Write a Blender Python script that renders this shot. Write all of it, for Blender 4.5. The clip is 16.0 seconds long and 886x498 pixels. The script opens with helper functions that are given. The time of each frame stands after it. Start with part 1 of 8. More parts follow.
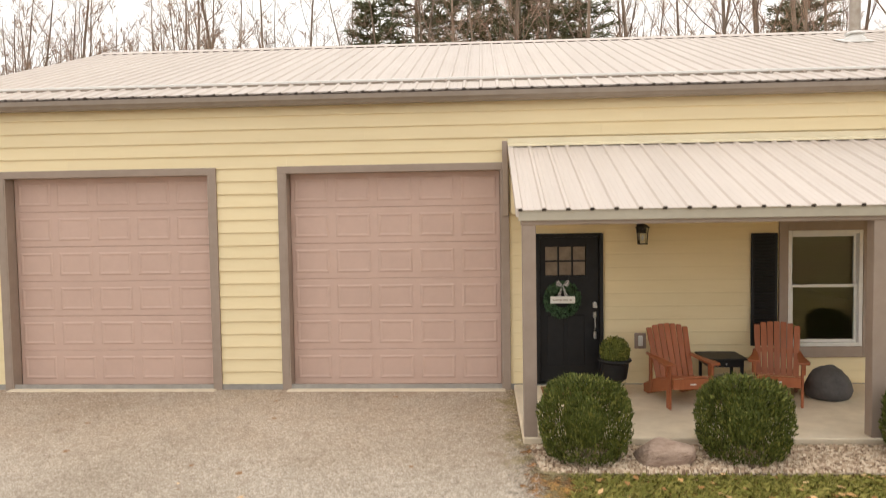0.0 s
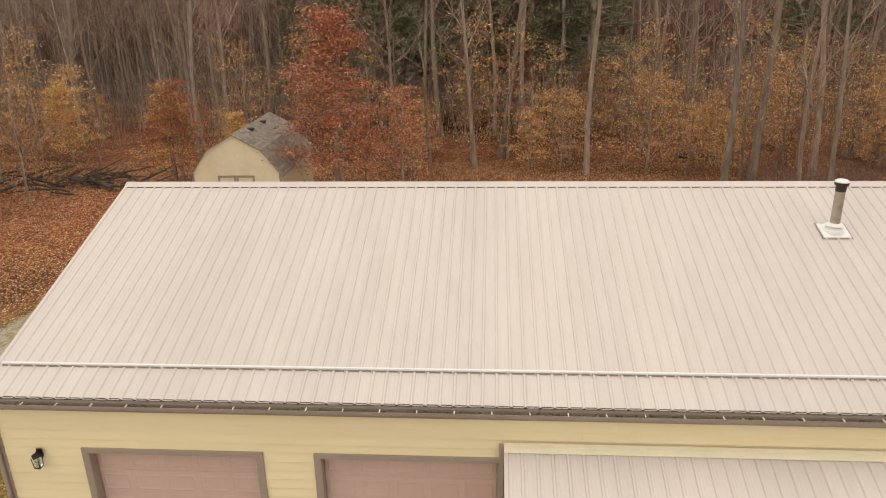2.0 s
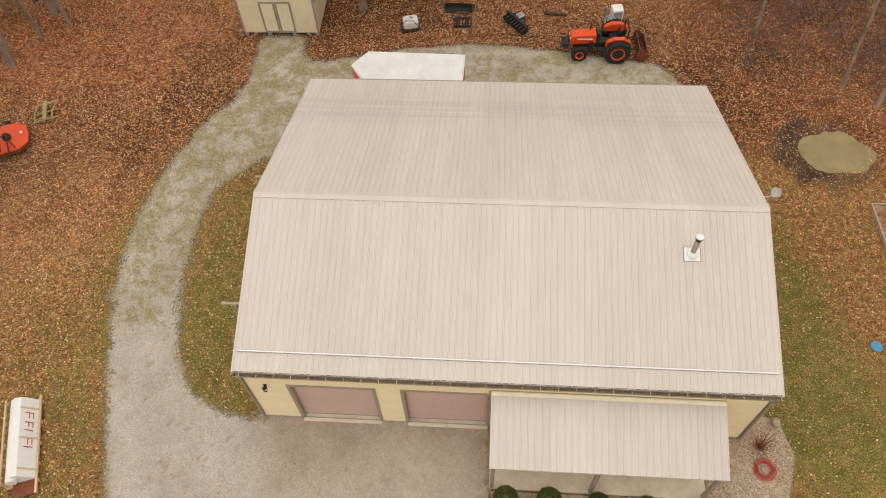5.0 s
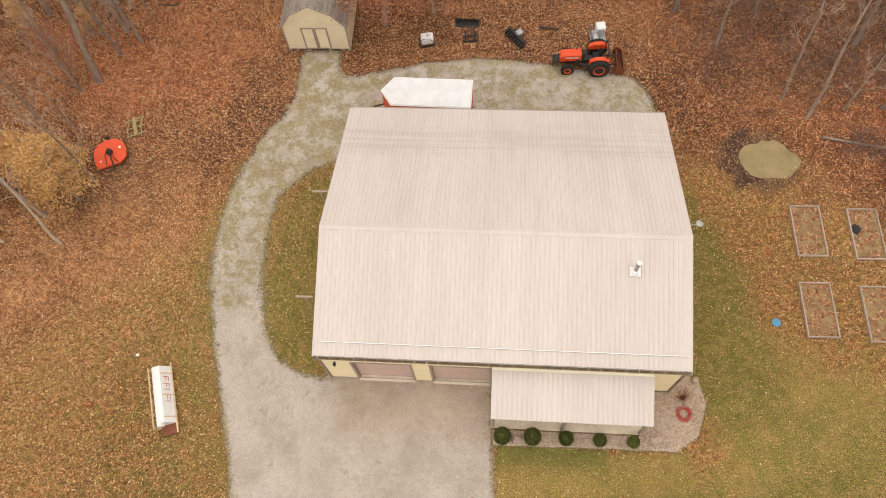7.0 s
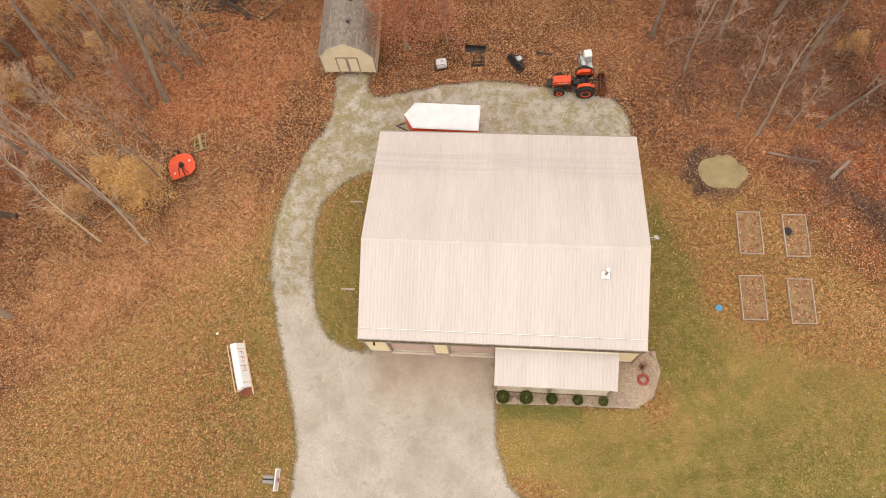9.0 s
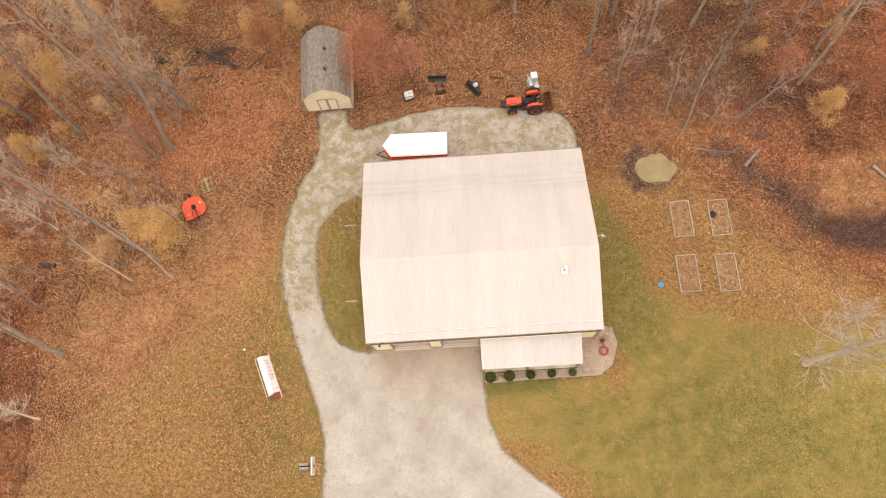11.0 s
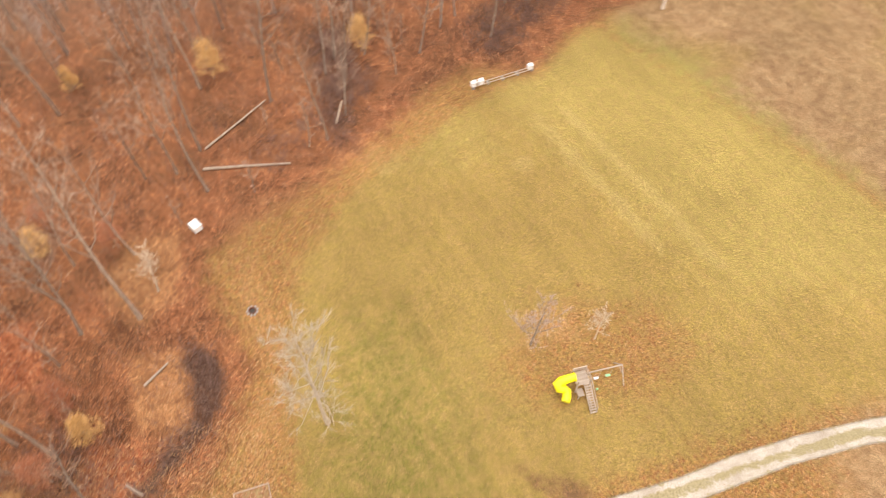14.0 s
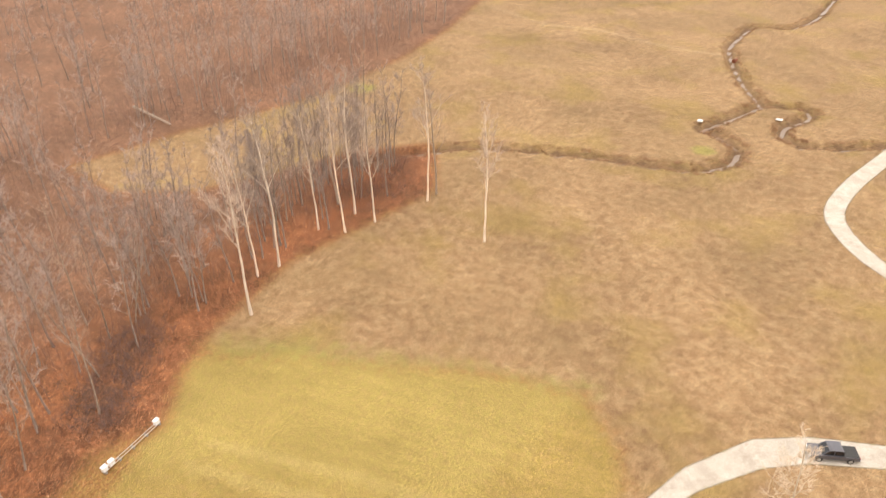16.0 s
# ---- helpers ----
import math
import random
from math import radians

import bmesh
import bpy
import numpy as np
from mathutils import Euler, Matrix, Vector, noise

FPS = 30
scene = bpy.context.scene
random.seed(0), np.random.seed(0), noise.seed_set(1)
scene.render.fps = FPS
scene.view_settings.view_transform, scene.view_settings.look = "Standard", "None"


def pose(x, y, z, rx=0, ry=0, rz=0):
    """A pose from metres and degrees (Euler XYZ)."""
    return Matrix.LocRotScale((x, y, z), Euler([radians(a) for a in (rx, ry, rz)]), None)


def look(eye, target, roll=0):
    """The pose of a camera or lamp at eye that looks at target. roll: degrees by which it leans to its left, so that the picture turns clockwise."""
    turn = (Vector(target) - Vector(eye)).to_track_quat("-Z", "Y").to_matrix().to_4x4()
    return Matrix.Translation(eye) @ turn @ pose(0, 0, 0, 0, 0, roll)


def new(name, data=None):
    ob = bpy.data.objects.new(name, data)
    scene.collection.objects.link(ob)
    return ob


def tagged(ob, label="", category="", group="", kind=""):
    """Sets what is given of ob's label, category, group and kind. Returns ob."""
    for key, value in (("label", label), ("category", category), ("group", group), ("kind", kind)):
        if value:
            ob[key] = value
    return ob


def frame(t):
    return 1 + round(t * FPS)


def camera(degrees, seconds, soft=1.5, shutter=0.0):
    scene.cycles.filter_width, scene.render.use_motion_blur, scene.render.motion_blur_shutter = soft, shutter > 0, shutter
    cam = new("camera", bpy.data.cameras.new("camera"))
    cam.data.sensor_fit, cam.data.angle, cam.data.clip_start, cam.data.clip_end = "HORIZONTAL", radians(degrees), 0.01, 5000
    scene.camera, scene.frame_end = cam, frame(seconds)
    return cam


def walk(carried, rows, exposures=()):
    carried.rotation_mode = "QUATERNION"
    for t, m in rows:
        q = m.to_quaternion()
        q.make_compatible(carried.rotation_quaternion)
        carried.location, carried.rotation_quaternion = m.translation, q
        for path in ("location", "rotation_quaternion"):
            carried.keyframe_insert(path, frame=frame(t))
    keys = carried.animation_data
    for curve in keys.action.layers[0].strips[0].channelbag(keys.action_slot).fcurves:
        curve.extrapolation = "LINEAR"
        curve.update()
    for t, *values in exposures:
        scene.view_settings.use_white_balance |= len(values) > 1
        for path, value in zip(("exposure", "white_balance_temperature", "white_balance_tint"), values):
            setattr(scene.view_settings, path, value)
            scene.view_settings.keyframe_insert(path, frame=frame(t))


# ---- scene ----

cam = camera(63.6, 16.0, soft=1.0, shutter=0.25)
PATH = [
    (0, (2.821, -9.7, 2.428), (2.705, -7.706, 2.328), -0.9),
    (0.5, (2.856, -9.707, 3.801), (2.731, -7.718, 3.631), -0.8),
    (1, (2.836, -9.688, 5.633), (2.71, -7.719, 5.303), -0.8),
    (1.5, (2.825, -9.792, 7.817), (2.705, -7.864, 7.299), -0.9),
    (2, (2.916, -9.801, 10.331), (2.783, -7.929, 9.641), -1.1),
    (2.5, (2.905, -9.76, 12.646), (2.775, -7.996, 11.713), -1.2),
    (3, (3.01, -9.739, 14.999), (2.87, -8.113, 13.843), -1.9),
    (3.5, (2.929, -9.739, 17.638), (2.798, -8.254, 16.304), -2.2),
    (4, (2.887, -9.716, 20.598), (2.76, -8.391, 19.104), -2.7),
    (4.5, (2.773, -9.702, 23.319), (2.654, -8.49, 21.732), -2.6),
    (7, (3.028, -9.333, 37.549), (2.887, -8.507, 35.733), -7.0),
    (7.5, (2.976, -9.317, 40.218), (2.834, -8.53, 38.385), -7.6),
    (8, (3.066, -9.152, 43.126), (2.917, -8.395, 41.28), -8.5),
    (8.5, (2.968, -9.017, 45.873), (2.821, -8.318, 44.005), -9.2),
    (9, (2.947, -9.007, 48.655), (2.8, -8.363, 46.767), -10.2),
    (11.5, (2.856, -8.184, 60.629), (2.84, -7.65, 58.701), -10.9),
    (12, (2.658, -7.494, 62.422), (2.829, -7.007, 60.49), -7.6),
    (12.5, (2.95, -7.511, 63.107), (3.43, -7.139, 61.202), -3.3),
    (13, (2.665, -7.102, 63.815), (3.406, -6.858, 61.973), -0.6),
    (13.5, (2.485, -6.939, 64.218), (3.444, -6.936, 62.463), -0.2),
    (14, (2.445, -6.316, 64.641), (3.519, -6.645, 62.986), 0.1),
    (14.5, (2.623, -6.021, 65.114), (3.684, -6.715, 63.567), -0.3),
    (15, (2.843, -5.226, 65.523), (3.805, -6.249, 64.099), -0.7),
    (15.5, (2.797, -4.655, 65.922), (3.757, -5.88, 64.667), -0.8),
    (16, (2.545, -4.655, 66.493), (3.472, -6.064, 65.418), -1.1),
]
EXPO = [(0, 0.5, 6500, 10), (0.5, 0.38, 6550, 10), (1.5, 0.26, 6650, 10), (4.5, 0.14, 6650, 10), (7, 0.40, 6550, 12), (9, 0.53, 6550, 13), (11.5, 0.72, 6620, 14), (12.5, 0.81, 6680, 14), (14, 1.03, 6660, 14), (16, 1.06, 6590, 12)]
walk(cam, [(t, look(eye, target, roll)) for t, eye, target, roll in PATH], EXPO)

# ---- sky and sun ----
sky_world = bpy.data.worlds.new("overcast_sky")
scene.world = sky_world
sky_world.use_nodes = True
wt = sky_world.node_tree
wt.nodes.clear()
sky = wt.nodes.new("ShaderNodeTexSky")
sky.sky_type, sky.sun_disc = "NISHITA", False
sky.sun_elevation, sky.sun_rotation, sky.dust_density = radians(84), radians(164), 4.0
grey = wt.nodes.new("ShaderNodeHueSaturation")
grey.inputs["Saturation"].default_value = 0.12
cloud = wt.nodes.new("ShaderNodeMix")
cloud.data_type = "RGBA"
cloud.inputs[0].default_value = 0.85
cloud.inputs[7].default_value = (8.6, 8.25, 7.8, 1)
back = wt.nodes.new("ShaderNodeBackground")
back.inputs["Strength"].default_value = 0.12
wout = wt.nodes.new("ShaderNodeOutputWorld")
wt.links.new(sky.outputs[0], grey.inputs["Color"])
wt.links.new(grey.outputs[0], cloud.inputs[6])
wt.links.new(cloud.outputs[2], back.inputs["Color"])
wt.links.new(back.outputs[0], wout.inputs[0])
sun_data = bpy.data.lights.new("sun", "SUN")
sun_data.energy, sun_data.angle, sun_data.color = 0.5, radians(60), (1.0, 0.96, 0.91)
sun = new("sun", sun_data)
sun.matrix_world = look((0, 0, 60), (-0.5, -2.0, 20))


# ---- mesh building ----
class M:
    """Collects vertices and faces of one mesh."""

    def __init__(self):
        self.v, self.f = [], []

    def add(self, vs, fs):
        k = len(self.v)
        self.v.extend(tuple(p) for p in vs)
        self.f.extend(tuple(i + k for i in f) for f in fs)
        return self

    def box(self, x0, x1, y0, y1, z0, z1, bev=0.0, m=None):
        c = min(bev, (x1 - x0) * .45, (y1 - y0) * .45, (z1 - z0) * .45)
        if c <= 0:
            vs = [(x, y, z) for x in (x0, x1) for y in (y0, y1) for z in (z0, z1)]
            fs = [(0, 1, 3, 2), (4, 6, 7, 5), (0, 4, 5, 1), (2, 3, 7, 6), (0, 2, 6, 4), (1, 5, 7, 3)]
        else:
            bm = bmesh.new()
            bmesh.ops.create_cube(bm, size=1)
            for v in bm.verts:
                v.co = (x1 if v.co.x > 0 else x0, y1 if v.co.y > 0 else y0, z1 if v.co.z > 0 else z0)
            bmesh.ops.bevel(bm, geom=bm.edges[:], offset=c, segments=1, affect="EDGES", profile=0.5)
            bm.verts.index_update()
            vs = [tuple(v.co) for v in bm.verts]
            fs = [[v.index for v in f.verts] for f in bm.faces]
            bm.free()
        if m is not None:
            vs = [m @ Vector(v) for v in vs]
        return self.add(vs, fs)

    def tube(self, pts, radii, n=8, caps=True):
        pts = [Vector(p) for p in pts]
        if not isinstance(radii, (list, tuple)):
            radii = [radii] * len(pts)
        vs, fs = [], []
        side = None
        for i, p in enumerate(pts):
            d = (pts[min(i + 1, len(pts) - 1)] - pts[max(i - 1, 0)]).normalized()
            if side is None:
                side = d.orthogonal().normalized()
            side = (side - d * side.dot(d))
            side = side.normalized() if side.length > 1e-6 else d.orthogonal().normalized()
            up = d.cross(side)
            for k in range(n):
                a = 2 * math.pi * k / n
                vs.append(p + (side * math.cos(a) + up * math.sin(a)) * radii[i])
        for i in range(len(pts) - 1):
            for k in range(n):
                a, b = i * n + k, i * n + (k + 1) % n
                fs.append((a, b, b + n, a + n))
        if caps:
            fs.append(tuple(range(n))[::-1])
            fs.append(tuple(range((len(pts) - 1) * n, len(pts) * n)))
        return self.add(vs, fs)

    def prism(self, poly, axis, a, b):
        """A polygon pushed along an axis; poly is in the other two axes, in order."""
        n = len(poly)
        vs = []
        for h in (a, b):
            for p, q in poly:
                vs.append({"x": (h, p, q), "y": (p, h, q), "z": (p, q, h)}[axis])
        fs = [tuple(range(n)), tuple(range(2 * n - 1, n - 1, -1))]
        fs += [(i, i + n, (i + 1) % n + n, (i + 1) % n) for i in range(n)]
        return self.add(vs, fs)

    def lathe(self, profile, centre=(0, 0, 0), n=20, m=None):
        vs, fs = [], []
        for r, z in profile:
            for k in range(n):
                a = 2 * math.pi * k / n
                vs.append((centre[0] + r * math.cos(a), centre[1] + r * math.sin(a), centre[2] + z))
        for i in range(len(profile) - 1):
            for k in range(n):
                a, b = i * n + k, i * n + (k + 1) % n
                fs.append((a, b, b + n, a + n))
        fs.append(tuple(range(n))[::-1])
        fs.append(tuple(range((len(profile) - 1) * n, len(profile) * n)))
        if m is not None:
            vs = [m @ Vector(v) for v in vs]
        return self.add(vs, fs)

    def blob(self, c, r, rough=0.15, n=8, seed=0, flat=1.0):
        rng = random.Random(seed)
        off = Vector((rng.random() * 50, rng.random() * 50, rng.random() * 50))
        vs, fs = [], []
        rings = max(3, n // 2)
        for i in range(rings + 1):
            th = math.pi * i / rings
            for k in range(n):
                a = 2 * math.pi * k / n
                d = Vector((math.sin(th) * math.cos(a), math.sin(th) * math.sin(a), math.cos(th)))
                s = 1 + rough * 2 * noise.noise(d * 1.7 + off)
                vs.append((c[0] + d.x * r[0] * s, c[1] + d.y * r[1] * s, c[2] + d.z * r[2] * s))
        for i in range(rings):
            for k in range(n):
                a, b = i * n + k, i * n + (k + 1) % n
                fs.append((a, a + n, b + n, b))
        return self.add(vs, fs)

    def move(self, m):
        self.v = [tuple(m @ Vector(p)) for p in self.v]
        return self

    def mesh(self, name, material, smooth=False):
        me = bpy.data.meshes.new(name)
        me.from_pydata(self.v, [], self.f)
        if not smooth or smooth == "auto":
            bm = bmesh.new()
            bm.from_mesh(me)
            bmesh.ops.recalc_face_normals(bm, faces=bm.faces)
            bm.to_mesh(me)
            bm.free()
        me.materials.append(material)
        if smooth:
            me.shade_smooth()
            if smooth == "auto":
                me.set_sharp_from_angle(angle=radians(38))
        return me


def thing(name, label, category, at=(0, 0, 0), turn=0, group="", kind=""):
    """An empty that carries the parts of one thing."""
    ob = new(name)
    ob.empty_display_size = 0.2
    ob.matrix_world = pose(*at, 0, 0, turn)
    return tagged(ob, label, category, group, kind)


def part(name, m, material, parent=None, label="", smooth=False, at=None):
    data = m.mesh(name, material, smooth) if isinstance(m, M) else m
    ob = new(name, data)
    if parent is not None:
        ob.parent = parent
    if at is not None:
        ob.matrix_basis = at
    if label:
        ob["label"] = label
    return ob


def single(name, m, material, label, category, smooth=False, group="", kind="", at=None):
    return tagged(part(name, m, material, None, "", smooth, at), label, category, group, kind)


# ---- materials ----
def node(t, kind, **inputs):
    n = t.nodes.new(kind)
    for k, v in inputs.items():
        key = k.replace("_", " ")
        n.inputs[key].default_value = v
    return n


def blank(name):
    m = bpy.data.materials.new(name)
    m.use_nodes = True
    t = m.node_tree
    b = t.nodes["Principled BSDF"]
    return m, t, b


def noise_of(t, vec, scale, detail=4.0, rough=0.6):
    n = node(t, "ShaderNodeTexNoise", Scale=scale, Detail=detail, Roughness=rough)
    t.links.new(vec, n.inputs["Vector"])
    return n.outputs["Fac"]


def ramp(t, fac, stops):
    r = t.nodes.new("ShaderNodeValToRGB")
    el = r.color_ramp.elements
    while len(el) < len(stops):
        el.new(0.5)
    for e, (p, c) in zip(el, stops):
        e.position = p
        e.color = (*c, 1) if len(c) == 3 else c
    t.links.new(fac, r.inputs[0])
    return r.outputs[0]


def blend(t, fac, a, b, mode="MIX"):
    n = t.nodes.new("ShaderNodeMix")
    n.data_type, n.blend_type = "RGBA", mode
    for sock, v in ((n.inputs[0], fac), (n.inputs[6], a), (n.inputs[7], b)):
        if isinstance(v, (int, float)):
            sock.default_value = v
        elif isinstance(v, tuple):
            sock.default_value = (*v, 1)
        else:
            t.links.new(v, sock)
    return n.outputs[2]


def calc(t, op, a, b=0.0, c=0.0, clamp=False):
    n = t.nodes.new("ShaderNodeMath")
    n.operation, n.use_clamp = op, clamp
    for sock, v in zip(n.inputs, (a, b, c)):
        if isinstance(v, (int, float)):
            sock.default_value = v
        else:
            t.links.new(v, sock)
    return n.outputs[0]


def bump(t, b, height, strength, dist):
    n = node(t, "ShaderNodeBump", Strength=strength, Distance=dist)
    t.links.new(height, n.inputs["Height"])
    t.links.new(n.outputs[0], b.inputs["Normal"])


def surf(name, c1, c2, scale=6.0, rough=0.6, metal=0.0, relief=0.2, fine=60.0, dist=0.004, stain=0.12, vary=0.0, spec=0.5, stretch=None):
    """A surface of two tones: grain, broad stains, fine relief, and a tone of its own for each piece."""
    m, t, b = blank(name)
    pos = t.nodes.new("ShaderNodeNewGeometry").outputs["Position"]
    if stretch:
        mp = t.nodes.new("ShaderNodeMapping")
        mp.inputs["Scale"].default_value = stretch
        t.links.new(pos, mp.inputs["Vector"])
        pos = mp.outputs[0]
    col = ramp(t, noise_of(t, pos, scale, 6.0, 0.65), [(0.3, c1), (0.7, c2)])
    wide = ramp(t, noise_of(t, pos, scale * 0.11 + 0.2, 3.0), [(0.25, (1 - stain,) * 3), (0.75, (1 + stain * .4,) * 3)])
    col = blend(t, 1.0, col, wide, "MULTIPLY")
    if vary:
        rnd = t.nodes.new("ShaderNodeObjectInfo").outputs["Random"]
        col = blend(t, 1.0, col, ramp(t, rnd, [(0, (1 - vary,) * 3), (1, (1 + vary,) * 3)]), "MULTIPLY")
    t.links.new(col, b.inputs["Base Color"])
    b.inputs["Roughness"].default_value, b.inputs["Metallic"].default_value = rough, metal
    b.inputs["Specular IOR Level"].default_value = spec
    if relief:
        bump(t, b, noise_of(t, pos, fine, 3.0), relief, dist)
    return m


MAT = {}
MAT["siding"] = surf("yellow_siding", (0.82, 0.69, 0.42), (0.86, 0.735, 0.47), 5, 0.55, relief=0.25, fine=90, stain=0.06, vary=0.02, stretch=(0.25, 1, 2))
MAT["trim"] = surf("taupe_trim", (0.32, 0.25, 0.203), (0.36, 0.285, 0.233), 8, 0.5, relief=0.1, stain=0.08)
MAT["garage"] = surf("rose_beige_steel", (0.565, 0.402, 0.335), (0.60, 0.43, 0.36), 9, 0.45, relief=0.08, fine=120, stain=0.05, vary=0.015)
MAT["roof"] = surf("light_stone_metal_roof", (0.592, 0.518, 0.462), (0.637, 0.563, 0.506), 3, 0.5, spec=0.18, relief=0.06, fine=8, dist=0.01, stain=0.07, vary=0.02, stretch=(1, 0.15, 0.3))
def soil_roof(m):
    """Grey run-off streaks across the lower back slope, and fine dirt."""
    t = m.node_tree
    b = t.nodes["Principled BSDF"]
    base = b.inputs["Base Color"].links[0].from_socket
    pos = t.nodes.new("ShaderNodeNewGeometry").outputs["Position"]
    sp = t.nodes.new("ShaderNodeSeparateXYZ")
    t.links.new(pos, sp.inputs[0])
    mp = t.nodes.new("ShaderNodeMapping")
    mp.inputs["Scale"].default_value = (0.12, 3.2, 1)
    t.links.new(pos, mp.inputs["Vector"])
    band = ramp(t, calc(t, "MULTIPLY", sp.outputs[1], 0.05), [(0.555, (0, 0, 0)), (0.60, (1, 1, 1)), (0.68, (0.7, 0.7, 0.7)), (0.72, (0, 0, 0))])
    streak = ramp(t, noise_of(t, mp.outputs[0], 1.0, 5, 0.7), [(0.4, (0, 0, 0)), (0.62, (1, 1, 1))])
    col = blend(t, calc(t, "MULTIPLY", calc(t, "MULTIPLY", band, streak), 0.30), base, (0.34, 0.29, 0.26))
    dirt = ramp(t, noise_of(t, pos, 2.6, 8, 0.85), [(0.66, (0, 0, 0)), (0.76, (0.35, 0.35, 0.35))])
    t.links.new(blend(t, dirt, col, (0.36, 0.31, 0.27)), b.inputs["Base Color"])


soil_roof(MAT["roof"])
MAT["gutter"] = surf("brown_grey_gutter", (0.27, 0.22, 0.175), (0.31, 0.26, 0.21), 6, 0.45, relief=0.08, stain=0.15)
MAT["white"] = surf("white_vinyl", (0.75, 0.74, 0.71), (0.82, 0.81, 0.78), 8, 0.4, relief=0.05, stain=0.06)
MAT["black"] = surf("black_paint", (0.010, 0.010, 0.011), (0.016, 0.016, 0.017), 10, 0.5, relief=0.08, stain=0.1, spec=0.3)
MAT["concrete"] = surf("pale_concrete", (0.68, 0.575, 0.43), (0.80, 0.695, 0.535), 5, 0.8, relief=0.35, fine=45, stain=0.2)
MAT["block"] = surf("grey_block", (0.30, 0.28, 0.26), (0.38, 0.36, 0.33), 9, 0.85, relief=0.5, fine=50)
MAT["steel"] = surf("galvanised_steel", (0.45, 0.45, 0.44), (0.58, 0.58, 0.57), 8, 0.35, 0.85, relief=0.1)
MAT["cedar"] = surf("stained_cedar", (0.30, 0.085, 0.03), (0.40, 0.13, 0.05), 7, 0.5, relief=0.3, fine=40, stain=0.15, vary=0.08, stretch=(4, 1, 0.6))
MAT["orange"] = surf("orange_paint", (0.72, 0.065, 0.012), (0.80, 0.10, 0.02), 6, 0.4, relief=0.05, stain=0.15)
MAT["rubber"] = surf("black_rubber", (0.015, 0.014, 0.013), (0.035, 0.032, 0.028), 9, 0.85, relief=0.4, fine=40)
MAT["iron"] = surf("dark_iron", (0.02, 0.019, 0.018), (0.05, 0.045, 0.04), 9, 0.5, 0.3, relief=0.2)
MAT["rust"] = surf("rusty_steel", (0.16, 0.045, 0.02), (0.26, 0.08, 0.035), 7, 0.75, 0.1, relief=0.4)
MAT["lumber"] = surf("weathered_lumber", (0.36, 0.28, 0.22), (0.50, 0.41, 0.33), 9, 0.8, relief=0.4, fine=50, vary=0.12)
MAT["pine"] = surf("fresh_pine", (0.58, 0.40, 0.22), (0.68, 0.50, 0.30), 9, 0.65, relief=0.25, vary=0.08)
MAT["tarp"] = surf("white_sheeting", (0.74, 0.72, 0.69), (0.82, 0.80, 0.77), 3, 0.45, relief=0.3, fine=6, dist=0.02)
MAT["shed"] = surf("cream_shed_boards", (0.74, 0.63, 0.42), (0.80, 0.70, 0.49), 6, 0.6, relief=0.2, stain=0.1)
MAT["yellow"] = surf("bright_yellow_plastic", (0.90, 0.80, 0.0), (0.95, 0.86, 0.02), 6, 0.35, relief=0.04, stain=0.05)
MAT["blue"] = surf("blue_plastic", (0.05, 0.22, 0.38), (0.08, 0.28, 0.45), 6, 0.45, relief=0.05)
MAT["red"] = surf("red_plastic", (0.45, 0.03, 0.025), (0.55, 0.06, 0.05), 6, 0.45, relief=0.05)


def shingle_mat():
    m, t, b = blank("grey_brown_shingles")
    pos = t.nodes.new("ShaderNodeNewGeometry").outputs["Position"]
    rnd = t.nodes.new("ShaderNodeNewGeometry").outputs["Random Per Island"]
    col = ramp(t, rnd, [(0, (0.22, 0.175, 0.13)), (0.5, (0.295, 0.24, 0.185)), (1, (0.37, 0.31, 0.245))])
    t.links.new(blend(t, 0.25, col, ramp(t, noise_of(t, pos, 30), [(0.3, (0.06, 0.05, 0.045)), (0.7, (0.2, 0.18, 0.16))])), b.inputs["Base Color"])
    b.inputs["Roughness"].default_value = 0.9
    bump(t, b, noise_of(t, pos, 90), 0.5, 0.004)
    return m


MAT["shingle"] = shingle_mat()


def glass_mat():
    m, t, b = blank("window_glass")
    b.inputs["Base Color"].default_value = (0.9, 0.95, 0.93, 1)
    b.inputs["Roughness"].default_value = 0.03
    b.inputs["Transmission Weight"].default_value = 1.0
    b.inputs["IOR"].default_value = 1.45
    return m


MAT["glass"] = glass_mat()


def bark_mat(name, c1, c2, scale=5, low=0.75):
    m, t, b = blank(name)
    pos = t.nodes.new("ShaderNodeNewGeometry").outputs["Position"]
    mp = t.nodes.new("ShaderNodeMapping")
    mp.inputs["Scale"].default_value = (1, 1, 0.25)
    t.links.new(pos, mp.inputs["Vector"])
    rnd = t.nodes.new("ShaderNodeObjectInfo").outputs["Random"]
    col = ramp(t, noise_of(t, mp.outputs[0], scale, 6), [(0.3, c1), (0.7, c2)])
    col = blend(t, 1.0, col, ramp(t, rnd, [(0, (low, low, low)), (1, (1.25, 1.2, 1.15))]), "MULTIPLY")
    t.links.new(col, b.inputs["Base Color"])
    b.inputs["Roughness"].default_value = 0.9
    bump(t, b, noise_of(t, mp.outputs[0], 14, 4), 0.7, 0.03)
    return m


